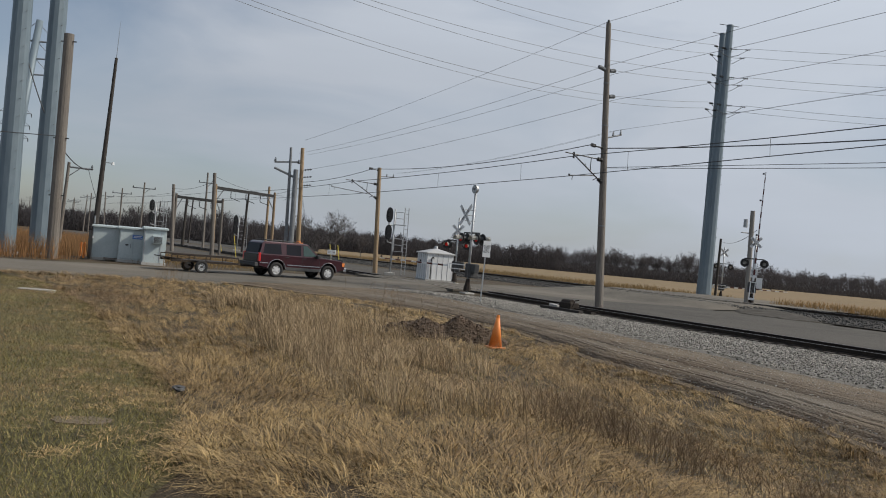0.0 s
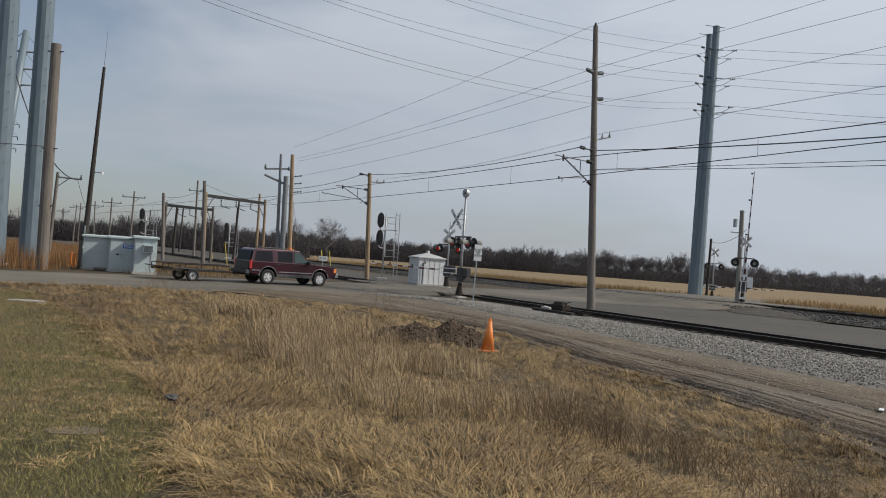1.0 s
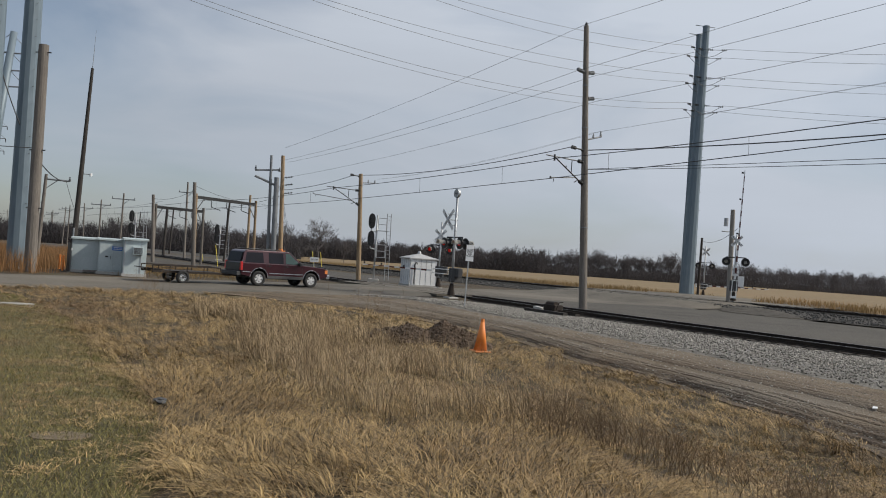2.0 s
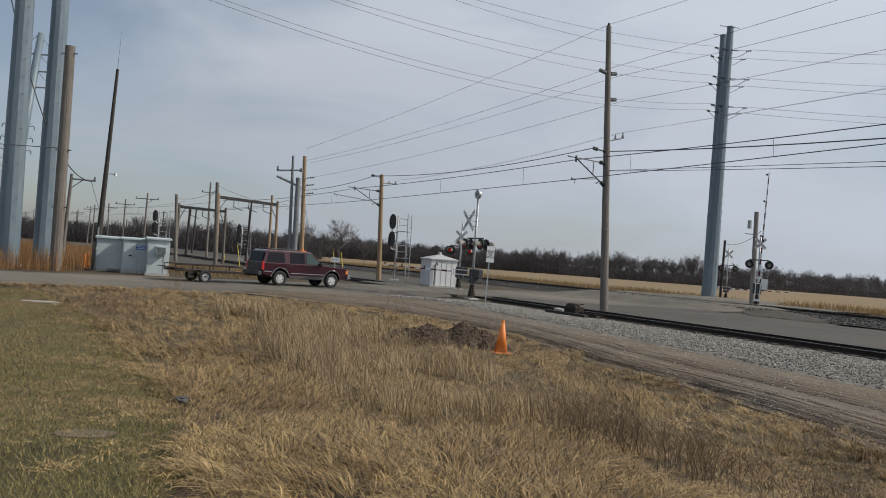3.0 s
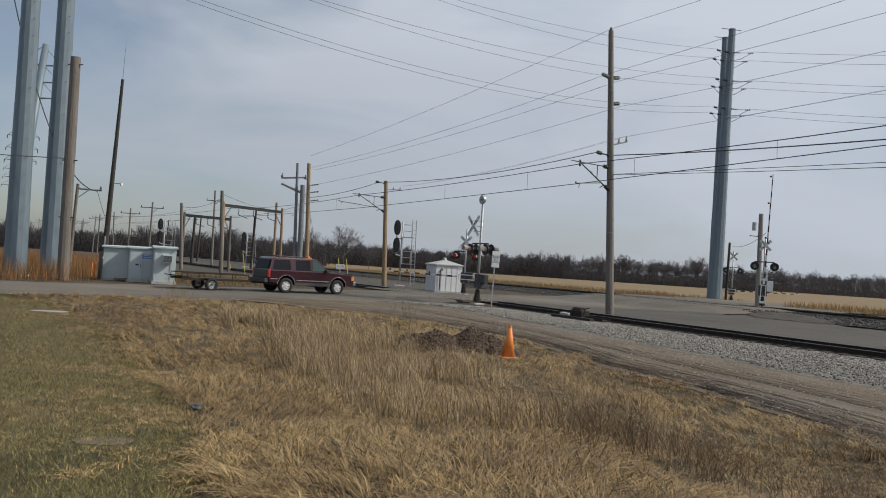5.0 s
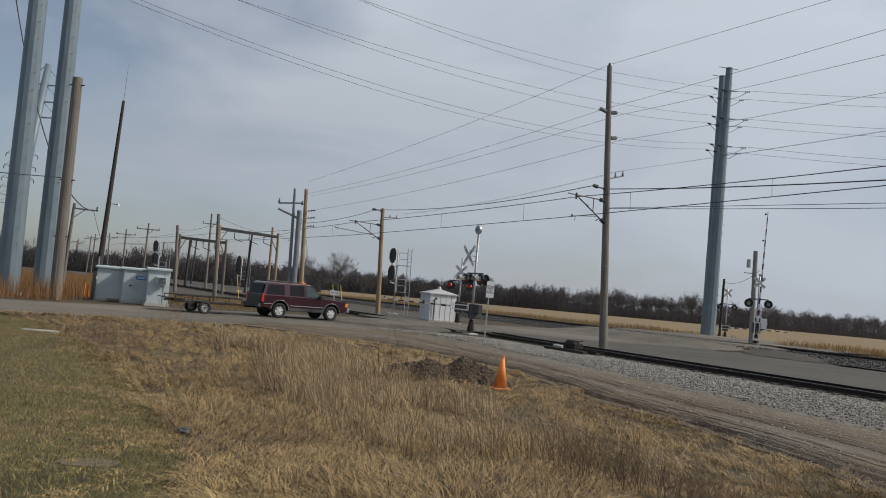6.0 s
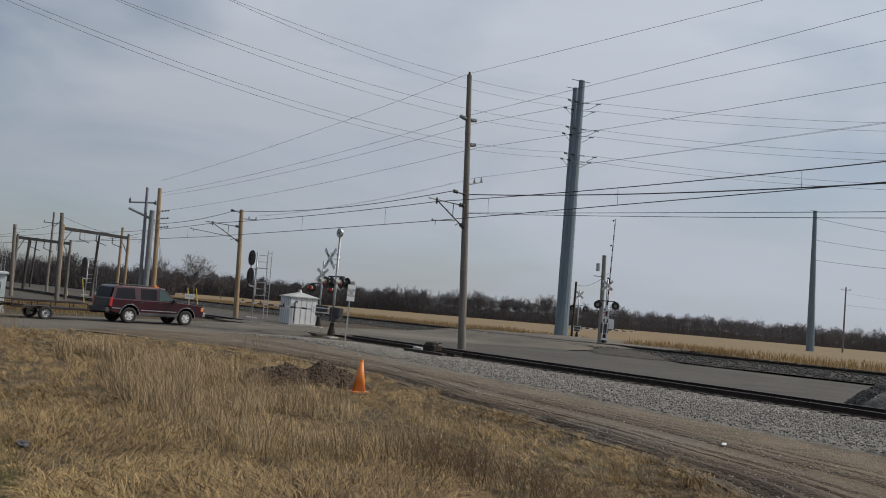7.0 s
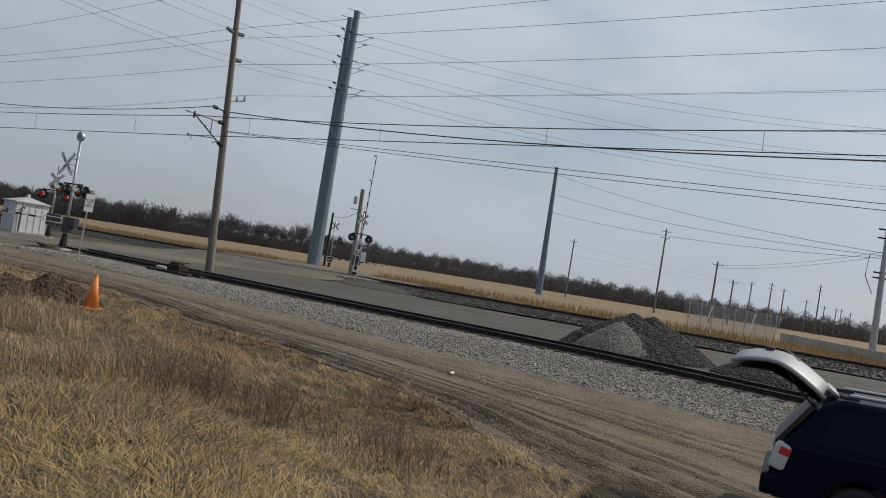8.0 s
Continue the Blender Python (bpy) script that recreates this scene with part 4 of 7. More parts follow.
# ---- huts and cabinets ----
def relay_hut():
    w, h = 2.05, 1.95
    th = thing("relay_hut", "small white metal relay hut with hipped roof", "hut", (-1.1, 57.0, H(-1.1, 57)), 22)
    part("skid", B((w / 2, w / 2, 0.05), (w + 0.1, w + 0.1, 0.14)), M["concrete"], th)
    part("body", B((w / 2, w / 2, h / 2 + 0.1), (w, w, h), bevel=0.02), M["white"], th)
    n = 5
    for i in range(n + 1):
        x = w * i / n
        part("seam", B((x, -0.006, h / 2 + 0.1), (0.022, 0.02, h - 0.04)), M["galv"], th)
        if i < n:
            part("seam", B((-0.006, x, h / 2 + 0.1), (0.02, 0.022, h - 0.04)), M["galv"], th)
    bm = bmesh.new()
    o = 0.1
    base = [bm.verts.new(p) for p in ((-o, -o, h + 0.1), (w + o, -o, h + 0.1), (w + o, w + o, h + 0.1), (-o, w + o, h + 0.1))]
    low = [bm.verts.new((v.co.x, v.co.y, v.co.z - 0.07)) for v in base]
    apex = bm.verts.new((w / 2, w / 2, h + 0.46))
    for i in range(4):
        bm.faces.new((base[i], base[(i + 1) % 4], apex))
        bm.faces.new((low[i], low[(i + 1) % 4], base[(i + 1) % 4], base[i]))
    bm.faces.new(low[::-1])
    part("roof", bm, M["roofing"], th, "shallow grey hipped roof")
    part("vent", Rod((w / 2, w / 2, h + 0.42), (w / 2, w / 2, h + 0.62), 0.16, 0.1, 14), M["galv"], th, "round roof vent")
    bm = bmesh.new()
    pts = [(0.3, -0.07, 0.15), (0.3, -0.07, 1.55), (0.36, -0.07, 1.7), (0.46, -0.07, 1.72), (0.5, -0.07, 1.6)]
    for a, b in zip(pts, pts[1:]):
        rod(bm, a, b, 0.035)
    part("conduit", bm, M["black"], th, "bent black conduit")
    return th


relay_hut()
RIGHT20 = 21


def cabinet(at, w, d, h, turn, label, door=True, unit=False, sign=False, leaf=False):
    th = thing("signal_cabinet", label, "cabinet", (at[0], at[1], H(*at) + 0.03), turn, group="signal cabinets")
    part("plinth", B((0, d / 2, 0.04), (w + 0.12, d + 0.12, 0.16)), M["concrete"], th)
    part("body", B((0, d / 2, h / 2 + 0.1), (w, d, h), bevel=0.02), M["cabinet"], th)
    bm = bmesh.new()
    prism(bm, [(-0.12, h + 0.1), (d + 0.12, h + 0.1), (d + 0.12, h + 0.16), (d * 0.5, h + 0.24), (-0.12, h + 0.18)], -w / 2 - 0.08, w / 2 + 0.08)
    part("roof", bm, M["cabinet"], th, "overhanging pale roof")
    if door:
        for s in (-1, 1):
            dr = part("door", B((s * w * 0.235, -0.02, h / 2 + 0.1), (w * 0.45, 0.035, h * 0.88), bevel=0.008), M["cabinet"], th)
            if s < 0:
                part("handle", B((s * w * 0.08, -0.06, h * 0.52), (0.03, 0.05, 0.2)), M["grey_steel"], dr)
    if sign:
        o = part("sign_plate", B((0.22, -0.045, h * 0.82), (0.55, 0.008, 0.22)), M["blue_sign"], th, "blue sign with unreadable pale lines")
        for k in (0.05, -0.03):
            part("writing_bar", B((0.22, -0.05, h * 0.82 + k), (0.42, 0.004, 0.03)), M["white"], o)
        part("notice", B((-0.3, -0.043, h * 0.55), (0.16, 0.006, 0.08)), M["black"], th, "small dark notice")
    if unit:
        u = part("air_conditioner", B((0.1, -0.16, h * 0.76), (0.52, 0.34, 0.42), bevel=0.02), M["cabinet"], th, "box air conditioner")
        for i in range(6):
            part("louvre", B((0.1, -0.335, h * 0.76 - 0.15 + 0.055 * i), (0.44, 0.02, 0.028), (25, 0, 0)), M["grey_trim"], u)
        part("corner_trim", B((-w / 2 + 0.02, -0.01, h / 2 + 0.1), (0.05, 0.03, h)), M["galv"], th)
        part("corner_trim", B((w / 2 - 0.28, -0.01, h / 2 + 0.1), (0.03, 0.03, h)), M["galv"], th)
    if leaf:
        dr = part("door", B((-w / 2 - 0.10, -0.4, h * 0.47), (0.05, 0.75, h * 0.9), (0, 0, 14), 0.01), M["black"], th, "open dark door leaf")
        part("handle", B((-w / 2 + 0.02, -0.5, h * 0.72), (0.08, 0.05, 0.12)), M["white"], dr)
        part("step", B((0.3, -0.35, 0.1), (1.0, 0.4, 0.1)), M["wood"], th, "grey timber step")
    return th


cabinet((-18.35, 43.5), 1.65, 1.9, 1.68, RIGHT20, "pale grey-green signal cabinet with an open dark door", door=False, leaf=True)
cabinet((-16.95, 43.3), 1.45, 1.7, 1.70, RIGHT20 + 2, "pale double-door signal cabinet with a blue sign", sign=True)
cabinet((-15.45, 42.5), 1.12, 1.3, 1.80, RIGHT20 + 4, "tall pale signal cabinet with box air conditioner", door=False, unit=True)
for x, y in ((-21.1, 46.2), (-20.6, 45.6), (-19.9, 44.0)):
    th = thing("marker_stake", "short orange marker stake in rusty grass", "marker", (x, y, H(x, y)), group="orange marker stakes")
    part("stake", B((0, 0, 0.35), (0.1, 0.07, 0.95), (0, random.uniform(-4, 4), 0), 0.01), M["orange"], th)


def control_sign():
    th = thing("control_point_sign", "white CP 103 sign on a short post", "sign", (-8.15, 58.0, H(-8.15, 58)), 8)
    part("post", Rod((0, 0.03, -0.1), (0, 0.03, 1.55), 0.03), M["galv"], th)
    o = part("plate", B((0, 0, 1.42), (0.62, 0.015, 0.34), bevel=0.004), M["white"], th)
    text_part("CP 103", 0.17, (0, -0.011, 1.42), (90, 0, 0), M["black"], o)


control_sign()


def switch_machine():
    th = thing("switch_stand", "dark rusty switch machine beside the rail", "switch machine", (5.35, 34.6, H(5.35, 34.6) + 0.03), -58)
    part("tie_base", B((0, 0, 0.05), (2.6, 0.26, 0.14), bevel=0.01), M["wood_dark"], th)
    part("tie_base", B((0, 0.7, 0.05), (2.6, 0.26, 0.14), bevel=0.01), M["wood_dark"], th)
    part("housing", B((0.1, 0.35, 0.24), (0.75, 0.5, 0.3), bevel=0.05), M["dark_iron"], th)
    part("motor", Rod((-0.2, 0.3, 0.36), (0.35, 0.3, 0.36), 0.16, n=14), M["dark_iron"], th)
    part("rod", Rod((0.4, 0.35, 0.15), (2.0, 0.35, 0.15), 0.03), M["dark_iron"], th)
    bm = bmesh.new()
    for a, b in (((0.6, 0.1, 0.2), (0.75, 0.1, 0.5)), ((0.75, 0.1, 0.5), (1.0, 0.1, 0.55))):
        rod(bm, a, b, 0.02)
    part("lever", bm, M["dark_iron"], th)
    part("cover", B((-0.75, 0.3, 0.16), (0.5, 0.3, 0.1), (0, 4, 8), 0.02), M["concrete"], th, "pale cover plate")


switch_machine()


# ---- vehicles ----
def arc(cx, cz, r, a0, a1, n):
    return [(cx + r * math.cos(radians(a0 + (a1 - a0) * i / n)), cz + r * math.sin(radians(a0 + (a1 - a0) * i / n))) for i in range(n + 1)]


def wheel(th, x, y, side, r=0.38, w=0.25, steel=False):
    """Wheel under a vehicle; side -1: outer face towards -y."""
    wh = new("wheel")
    wh.parent = th
    wh.matrix_basis = pose(x, y, r, 0, 0, 0 if side < 0 else 180)
    bm = bmesh.new()
    prof = [(r * 0.60, -w / 2), (r * 0.93, -w / 2), (r, -w / 2 + 0.04), (r, w / 2 - 0.04), (r * 0.93, w / 2), (r * 0.60, w / 2)]
    n = 30
    ring = [[bm.verts.new((p * math.cos(2 * math.pi * i / n), q, p * math.sin(2 * math.pi * i / n))) for p, q in prof] for i in range(n)]
    for i in range(n):
        for k in range(len(prof)):
            a, b = ring[i], ring[(i + 1) % n]
            bm.faces.new((a[k], b[k], b[(k + 1) % len(prof)], a[(k + 1) % len(prof)]))
    bmesh.ops.recalc_face_normals(bm, faces=bm.faces)
    part("tyre", bm, M["rubber"], wh, "black rubber tyre", True)
    bm = bmesh.new()
    rod(bm, (0, w / 2 - 0.1, 0), (0, -w / 2 + 0.07, 0), r * 0.60, n=24)
    rim = part("rim", bm, M["white"] if steel else M["black"], wh, "white steel rim" if steel else "")
    if not steel:
        bm = bmesh.new()
        for i in range(24):
            a, b = 2 * math.pi * i / 24, 2 * math.pi * (i + 1) / 24
            rod(bm, (r * 0.57 * math.cos(a), -w / 2 + 0.045, r * 0.57 * math.sin(a)), (r * 0.57 * math.cos(b), -w / 2 + 0.045, r * 0.57 * math.sin(b)), 0.026, n=6)
        part("rim_lip", bm, M["alloy"], rim)
    if steel:
        part("hub", Rod((0, -w / 2 + 0.07, 0), (0, -w / 2 + 0.01, 0), r * 0.2, n=14), M["grey_trim"], wh)
        for i in range(8):
            a = radians(45 * i)
            part("rim_slot", Rod((r * 0.42 * math.cos(a), -w / 2 + 0.075, r * 0.42 * math.sin(a)), (r * 0.42 * math.cos(a), -w / 2 + 0.06, r * 0.42 * math.sin(a)), r * 0.09, n=8), M["black"], rim)
    else:
        for i in range(6):
            a = 60 * i + 10
            part("spoke", B((r * 0.33 * math.cos(radians(a)), -w / 2 + 0.05, r * 0.33 * math.sin(radians(a))), (r * 0.54, 0.05, r * 0.27), (0, -a, 0), 0.01), M["alloy"], rim)
        part("hub", Rod((0, -w / 2 + 0.07, 0), (0, -w / 2 + 0.0, 0), r * 0.19, n=14), M["alloy"], wh)
    return wh


def panel(pts, off, inset, z0, z1, half, t=0.012):
    """A thin plate on the leaning side (y towards -y) of a cabin: pts (x, z)."""
    bm = bmesh.new()
    va, vb = [], []
    for x, z in pts:
        y = -(half - inset * (z - z0) / (z1 - z0))
        va.append(bm.verts.new((x, y - off, z)))
        vb.append(bm.verts.new((x, y + t, z)))
    bm.faces.new(va)
    bm.faces.new(vb[::-1])
    n = len(pts)
    for i in range(n):
        bm.faces.new((va[i], vb[i], vb[(i + 1) % n], va[(i + 1) % n]))
    bmesh.ops.recalc_face_normals(bm, faces=bm.faces)
    return bm


def both_sides(th, name, pts, off, cab, material, label=""):
    for s in (1, -1):
        bm = panel(pts, off, *cab)
        if s < 0:
            bmesh.ops.scale(bm, vec=(1, -1, 1), verts=bm.verts)
            bmesh.ops.reverse_faces(bm, faces=bm.faces)
        part(name, bm, material, th, label)


def soften(bm, keep, r, seg=2):
    es = [e for e in bm.edges if keep(e)]
    bmesh.ops.bevel(bm, geom=es, offset=r, segments=seg, affect="EDGES", profile=0.5, clamp_overlap=True)


def maroon_suv():
    th = thing("car", "maroon four-door sport utility vehicle with orange roof beacon", "car", (-7.72, 41.65, H(-7.7, 41.6) + 0.075), 38)
    ra, fa = -1.5, 1.48
    low = [(-2.46, 0.55), (-2.05, 0.48)] + arc(ra, 0.42, 0.47, 180, 0, 12) + [(-0.95, 0.45), (0.95, 0.45)] + arc(fa, 0.42, 0.47, 180, 0, 12) + [(2.05, 0.5), (2.42, 0.6), (2.46, 0.85), (2.40, 0.99), (2.2, 1.06), (0.98, 1.14), (-2.44, 1.14), (-2.50, 0.9)]
    bm = bmesh.new()
    prism(bm, low, -0.97, 0.97, "y")
    soften(bm, lambda e: abs(e.verts[0].co.y - e.verts[1].co.y) < 0.01 and min(v.co.z for v in e.verts) > 0.83, 0.05, 3)
    part("body", bm, M["maroon"], th)
    cab = (0.15, 1.13, 1.80, 0.93)
    bm = bmesh.new()
    prism(bm, [(-2.44, 1.13), (-2.30, 1.70), (-2.16, 1.79), (0.05, 1.81), (0.24, 1.78), (0.98, 1.13)], -0.93, 0.93, "y", 0.15, (1.13, 1.8))
    soften(bm, lambda e: min(v.co.z for v in e.verts) > 1.6, 0.05, 3)
    part("cabin", bm, M["maroon"], th)
    both_sides(th, "rear_quarter_window", [(-2.28, 1.17), (-2.16, 1.66), (-1.30, 1.69), (-1.26, 1.17)], 0.012, cab, M["car_glass"], "black tinted window")
    both_sides(th, "rear_door_window", [(-0.98, 1.17), (-0.98, 1.69), (-0.16, 1.70), (-0.16, 1.17)], 0.012, cab, M["car_glass"], "black tinted window")
    both_sides(th, "front_door_window", [(-0.02, 1.17), (-0.02, 1.70), (0.22, 1.69), (0.78, 1.18)], 0.012, cab, M["green_glass"], "green-tinted window")
    part("windscreen", prism(bmesh.new(), [(0.30, 1.74), (0.32, 1.75), (0.99, 1.17), (0.97, 1.15)], -0.76, 0.76, "y"), M["green_glass"], th)
    part("rear_window", B((-2.395, 0, 1.43), (0.03, 1.5, 0.5), (0, 13.5, 0), 0.01), M["car_glass"], th, "dark rear window")
    part("tailgate", B((-2.50, 0, 0.92), (0.05, 1.6, 0.42), bevel=0.015), M["black"], th, "dark tailgate panel")
    for s in (-1, 1):
        for x0 in (-1.14, -0.09, 0.92):
            part("door_seam", B((x0, s * 0.972, 0.85), (0.014, 0.006, 0.56)), M["black"], th)
        for x0 in (-0.75, 0.24):
            part("door_handle", B((x0 - 0.2, s * 0.985, 1.03), (0.17, 0.03, 0.04), bevel=0.008), M["black"], th)
        part("side_moulding", B((0.0, s * 0.978, 0.66), (1.9, 0.02, 0.045)), M["chrome"], th, "bright side moulding")
        part("side_moulding", B((-2.2, s * 0.978, 0.70), (0.42, 0.02, 0.045)), M["chrome"], th)
        part("rocker", B((0.0, s * 0.955, 0.47), (2.0, 0.05, 0.16), bevel=0.02), M["grey_trim"], th, "dark rocker panel")
        for cx in (ra, fa):
            bm = bmesh.new()
            p = arc(cx, 0.42, 0.49, 178, 2, 14)
            for a, b in zip(p, p[1:]):
                rod(bm, (a[0], s * 0.965, a[1]), (b[0], s * 0.965, b[1]), 0.022, n=6)
            part("arch_lip", bm, M["chrome"], th, "bright wheel-arch lip")
        part("tail_light", B((-2.46, s * 0.9, 0.98), (0.1, 0.16, 0.42), bevel=0.015), M["red"], th, "tall red tail light")
        part("headlight", B((2.40, s * 0.72, 0.88), (0.12, 0.36, 0.2), bevel=0.02), M["clear_lens"], th)
        part("turn_light", B((2.36, s * 0.93, 0.86), (0.16, 0.09, 0.2), bevel=0.02), M["orange"], th)
        mi = part("mirror", B((0.72, s * 1.06, 1.19), (0.12, 0.22, 0.18), bevel=0.03), M["black"], th)
        part("roof_rail", Rod((-2.0, s * 0.62, 1.85), (-0.2, s * 0.62, 1.86), 0.022, n=8), M["black"], th)
        for x in (ra, fa):
            wheel(th, x, s * 0.84, s)
    for x in (-1.9, -1.1, -0.3):
        part("roof_bar", Rod((x, -0.62, 1.86), (x, 0.62, 1.86), 0.022, n=8), M["black"], th)
    part("rear_bumper", B((-2.58, 0, 0.60), (0.22, 1.86, 0.2), bevel=0.03), M["grey_trim"], th, "dark rear step bumper")
    part("tow_hitch", B((-2.78, 0, 0.45), (0.4, 0.08, 0.08)), M["black"], th)
    part("front_bumper", B((2.50, 0, 0.60), (0.2, 1.9, 0.22), bevel=0.04), M["chrome"], th, "bright front bumper")
    part("grille", B((2.45, 0, 0.86), (0.06, 1.05, 0.22), bevel=0.01), M["black"], th)
    part("brush_guard", B((2.62, 0, 0.92), (0.06, 0.9, 0.36), bevel=0.02), M["black"], th, "black brush guard")
    bc = part("beacon", Rod((-0.05, -0.3, 1.81), (-0.05, -0.3, 1.95), 0.12, 0.10, 16), M["orange"], th, "orange roof beacon")
    part("beacon_base", B((-0.05, -0.3, 1.83), (0.42, 0.24, 0.06), bevel=0.02), M["orange"], bc)
    part("underbody", B((0, 0, 0.5), (4.2, 1.4, 0.22)), M["black"], th)


maroon_suv()


def trailer():
    th = thing("trailer", "low empty utility trailer of rusty dark steel", "trailer", (-11.77, 38.55, H(-11.8, 38.5) + 0.06), 38)
    L, W, z = 3.3, 1.55, 0.62
    part("deck", B((0, 0, z - 0.05), (L, W, 0.05)), M["wood_dark"], th, "dark plank deck")
    for s in (-1, 1):
        part("side_beam", B((0, s * W / 2, z - 0.08), (L, 0.06, 0.1)), M["dark_iron"], th)
        part("side_rail", Rod((-L / 2, s * W / 2, z + 0.2), (L / 2, s * W / 2, z + 0.2), 0.025), M["dark_iron"], th)
        for k in range(5):
            x = -L / 2 + L * k / 4
            part("upright", Rod((x, s * W / 2, z - 0.05), (x, s * W / 2, z + 0.2), 0.022), M["dark_iron"], th)
        wheel(th, -0.25, s * (W / 2 + 0.14), s, 0.31, 0.18, steel=True)
        part("fender", B((-0.25, s * (W / 2 + 0.13), 0.68), (0.75, 0.2, 0.02), bevel=0.005), M["dark_iron"], th)
    for x in (-L / 2, L / 2):
        part("end_rail", Rod((x, -W / 2, z + (0.2 if x > 0 else 0.02)), (x, W / 2, z + (0.2 if x > 0 else 0.02)), 0.025), M["dark_iron"], th)
    part("axle", Rod((-0.25, -W / 2, 0.31), (-0.25, W / 2, 0.31), 0.035), M["dark_iron"], th)
    for s in (-1, 1):
        part("tongue", Rod((L / 2, s * 0.45, z - 0.1), (L / 2 + 1.0, 0, z - 0.13), 0.035), M["dark_iron"], th)
    part("coupler", B((L / 2 + 1.1, 0, z - 0.13), (0.3, 0.1, 0.1), bevel=0.02), M["dark_iron"], th)
    part("ramp", B((-L / 2 + 0.1, 0, z + 0.03), (0.9, W * 0.9, 0.04), (0, 4, 0)), M["dark_iron"], th, "folded mesh ramp")


trailer()


def blue_suv():
    """Dark blue SUV at the edge of the dirt track, tailgate raised; x forwards from the rear bumper."""
    cx, cy = BLUE_AT
    th = thing("car", "dark blue sport utility vehicle with its tailgate raised", "car", (cx, cy, H(cx, cy) + 0.02), BLUE_TURN)
    ra, fa = 0.95, 3.65
    low = [(0.02, 0.42), (0.42, 0.38)] + arc(ra, 0.36, 0.43, 180, 0, 12) + [(1.5, 0.36), (3.1, 0.36)] + arc(fa, 0.36, 0.43, 180, 0, 12) + [(4.2, 0.4), (4.55, 0.5), (4.6, 0.75), (4.5, 0.92), (3.55, 1.04), (0.06, 1.06), (-0.02, 0.95), (-0.06, 0.62)]
    bm = bmesh.new()
    prism(bm, low, -0.91, 0.91, "y")
    soften(bm, lambda e: abs(e.verts[0].co.y - e.verts[1].co.y) < 0.01 and min(v.co.z for v in e.verts) > 0.7, 0.06, 3)
    part("body", bm, M["navy"], th)
    cab = (0.20, 1.05, 1.68, 0.89)
    outer = [(0.06, 1.05), (0.44, 1.60), (0.62, 1.68), (2.3, 1.70), (2.6, 1.66), (3.5, 1.05)]
    bm = bmesh.new()
    prism(bm, outer, -0.89, 0.89, "y", 0.20, (1.05, 1.68))
    soften(bm, lambda e: min(v.co.z for v in e.verts) > 1.5, 0.06, 3)
    part("cabin", bm, M["navy"], th)
    both_sides(th, "rear_quarter_window", [(0.42, 1.12), (0.62, 1.54), (1.2, 1.58), (1.2, 1.12)], 0.008, cab, M["car_glass"], "black tinted window")
    both_sides(th, "rear_door_window", [(1.3, 1.12), (1.3, 1.58), (2.1, 1.59), (2.1, 1.12)], 0.008, cab, M["car_glass"], "black tinted window")
    both_sides(th, "front_door_window", [(2.2, 1.12), (2.2, 1.59), (2.5, 1.58), (3.2, 1.13)], 0.008, cab, M["car_glass"], "black tinted window")
    part("windscreen", prism(bmesh.new(), [(2.66, 1.62), (2.68, 1.63), (3.5, 1.08), (3.47, 1.06)], -0.7, 0.7, "y"), M["car_glass"], th)
    # black plate on the closed cabin paints the shade inside the open rear
    part("cargo_shade_panel", B((0.16, 0, 1.28), (0.06, 1.4, 0.6), (0, 34, 0)), M["black"], th, "black panel painted as the shaded open cargo bay")
    for s in (-1, 1):
        tl = part("tail_light", B((0.06, s * 0.845, 0.90), (0.20, 0.15, 0.34), (0, 14, 0), 0.05), M["clear_lens"], th, "pale and red tail light")
        part("red_lens", B((0.10, s * 0.895, 0.97), (0.13, 0.07, 0.10), (0, 14, 0), 0.02), M["red"], tl, "red lens")
        part("roof_rail", Rod((0.72, s * 0.60, 1.745), (2.3, s * 0.60, 1.765), 0.025, n=8), M["chrome"], th, "bright roof rail")
        for x in (0.72, 2.3):
            part("rail_foot", B((x, s * 0.60, 1.715), (0.22, 0.07, 0.05), bevel=0.015), M["black"], th)
        for x0 in (1.25, 2.15, 3.2):
            part("door_seam", B((x0, s * 0.912, 0.72), (0.012, 0.006, 0.6)), M["black"], th)
        for x0 in (1.45, 2.35):
            part("door_handle", B((x0, s * 0.925, 0.98), (0.17, 0.03, 0.04), bevel=0.008), M["navy"], th)
        part("mirror", B((3.05, s * 1.0, 1.12), (0.14, 0.22, 0.16), bevel=0.03), M["navy"], th)
        part("headlight", B((4.5, s * 0.7, 0.8), (0.16, 0.34, 0.18), bevel=0.03), M["clear_lens"], th)
        for x in (ra, fa):
            wheel(th, x, s * 0.78, s, 0.36, 0.23)
        part("gas_strut", Rod((0.42, s * 0.60, 1.45), (-0.06, s * 0.54, 1.95), 0.014, n=6), M["black"], th)
    part("rear_bumper", B((0.0, 0, 0.55), (0.26, 1.84, 0.26), bevel=0.05), M["navy"], th)
    part("front_bumper", B((4.55, 0, 0.5), (0.2, 1.8, 0.26), bevel=0.05), M["navy"], th)
    part("underbody", B((2.2, 0, 0.42), (4.0, 1.3, 0.2)), M["black"], th)
    part("roof_hinge", B((0.52, 0, 1.705), (0.16, 1.1, 0.04), bevel=0.01), M["black"], th)
    # tailgate: a curved shell from the roof hinge out behind the car, glass part first and lower part bent down
    tg = new("tailgate")
    tg.parent = th
    tg.matrix_basis = pose(0.50, 0, 1.73, 0, TG_TILT, 0)
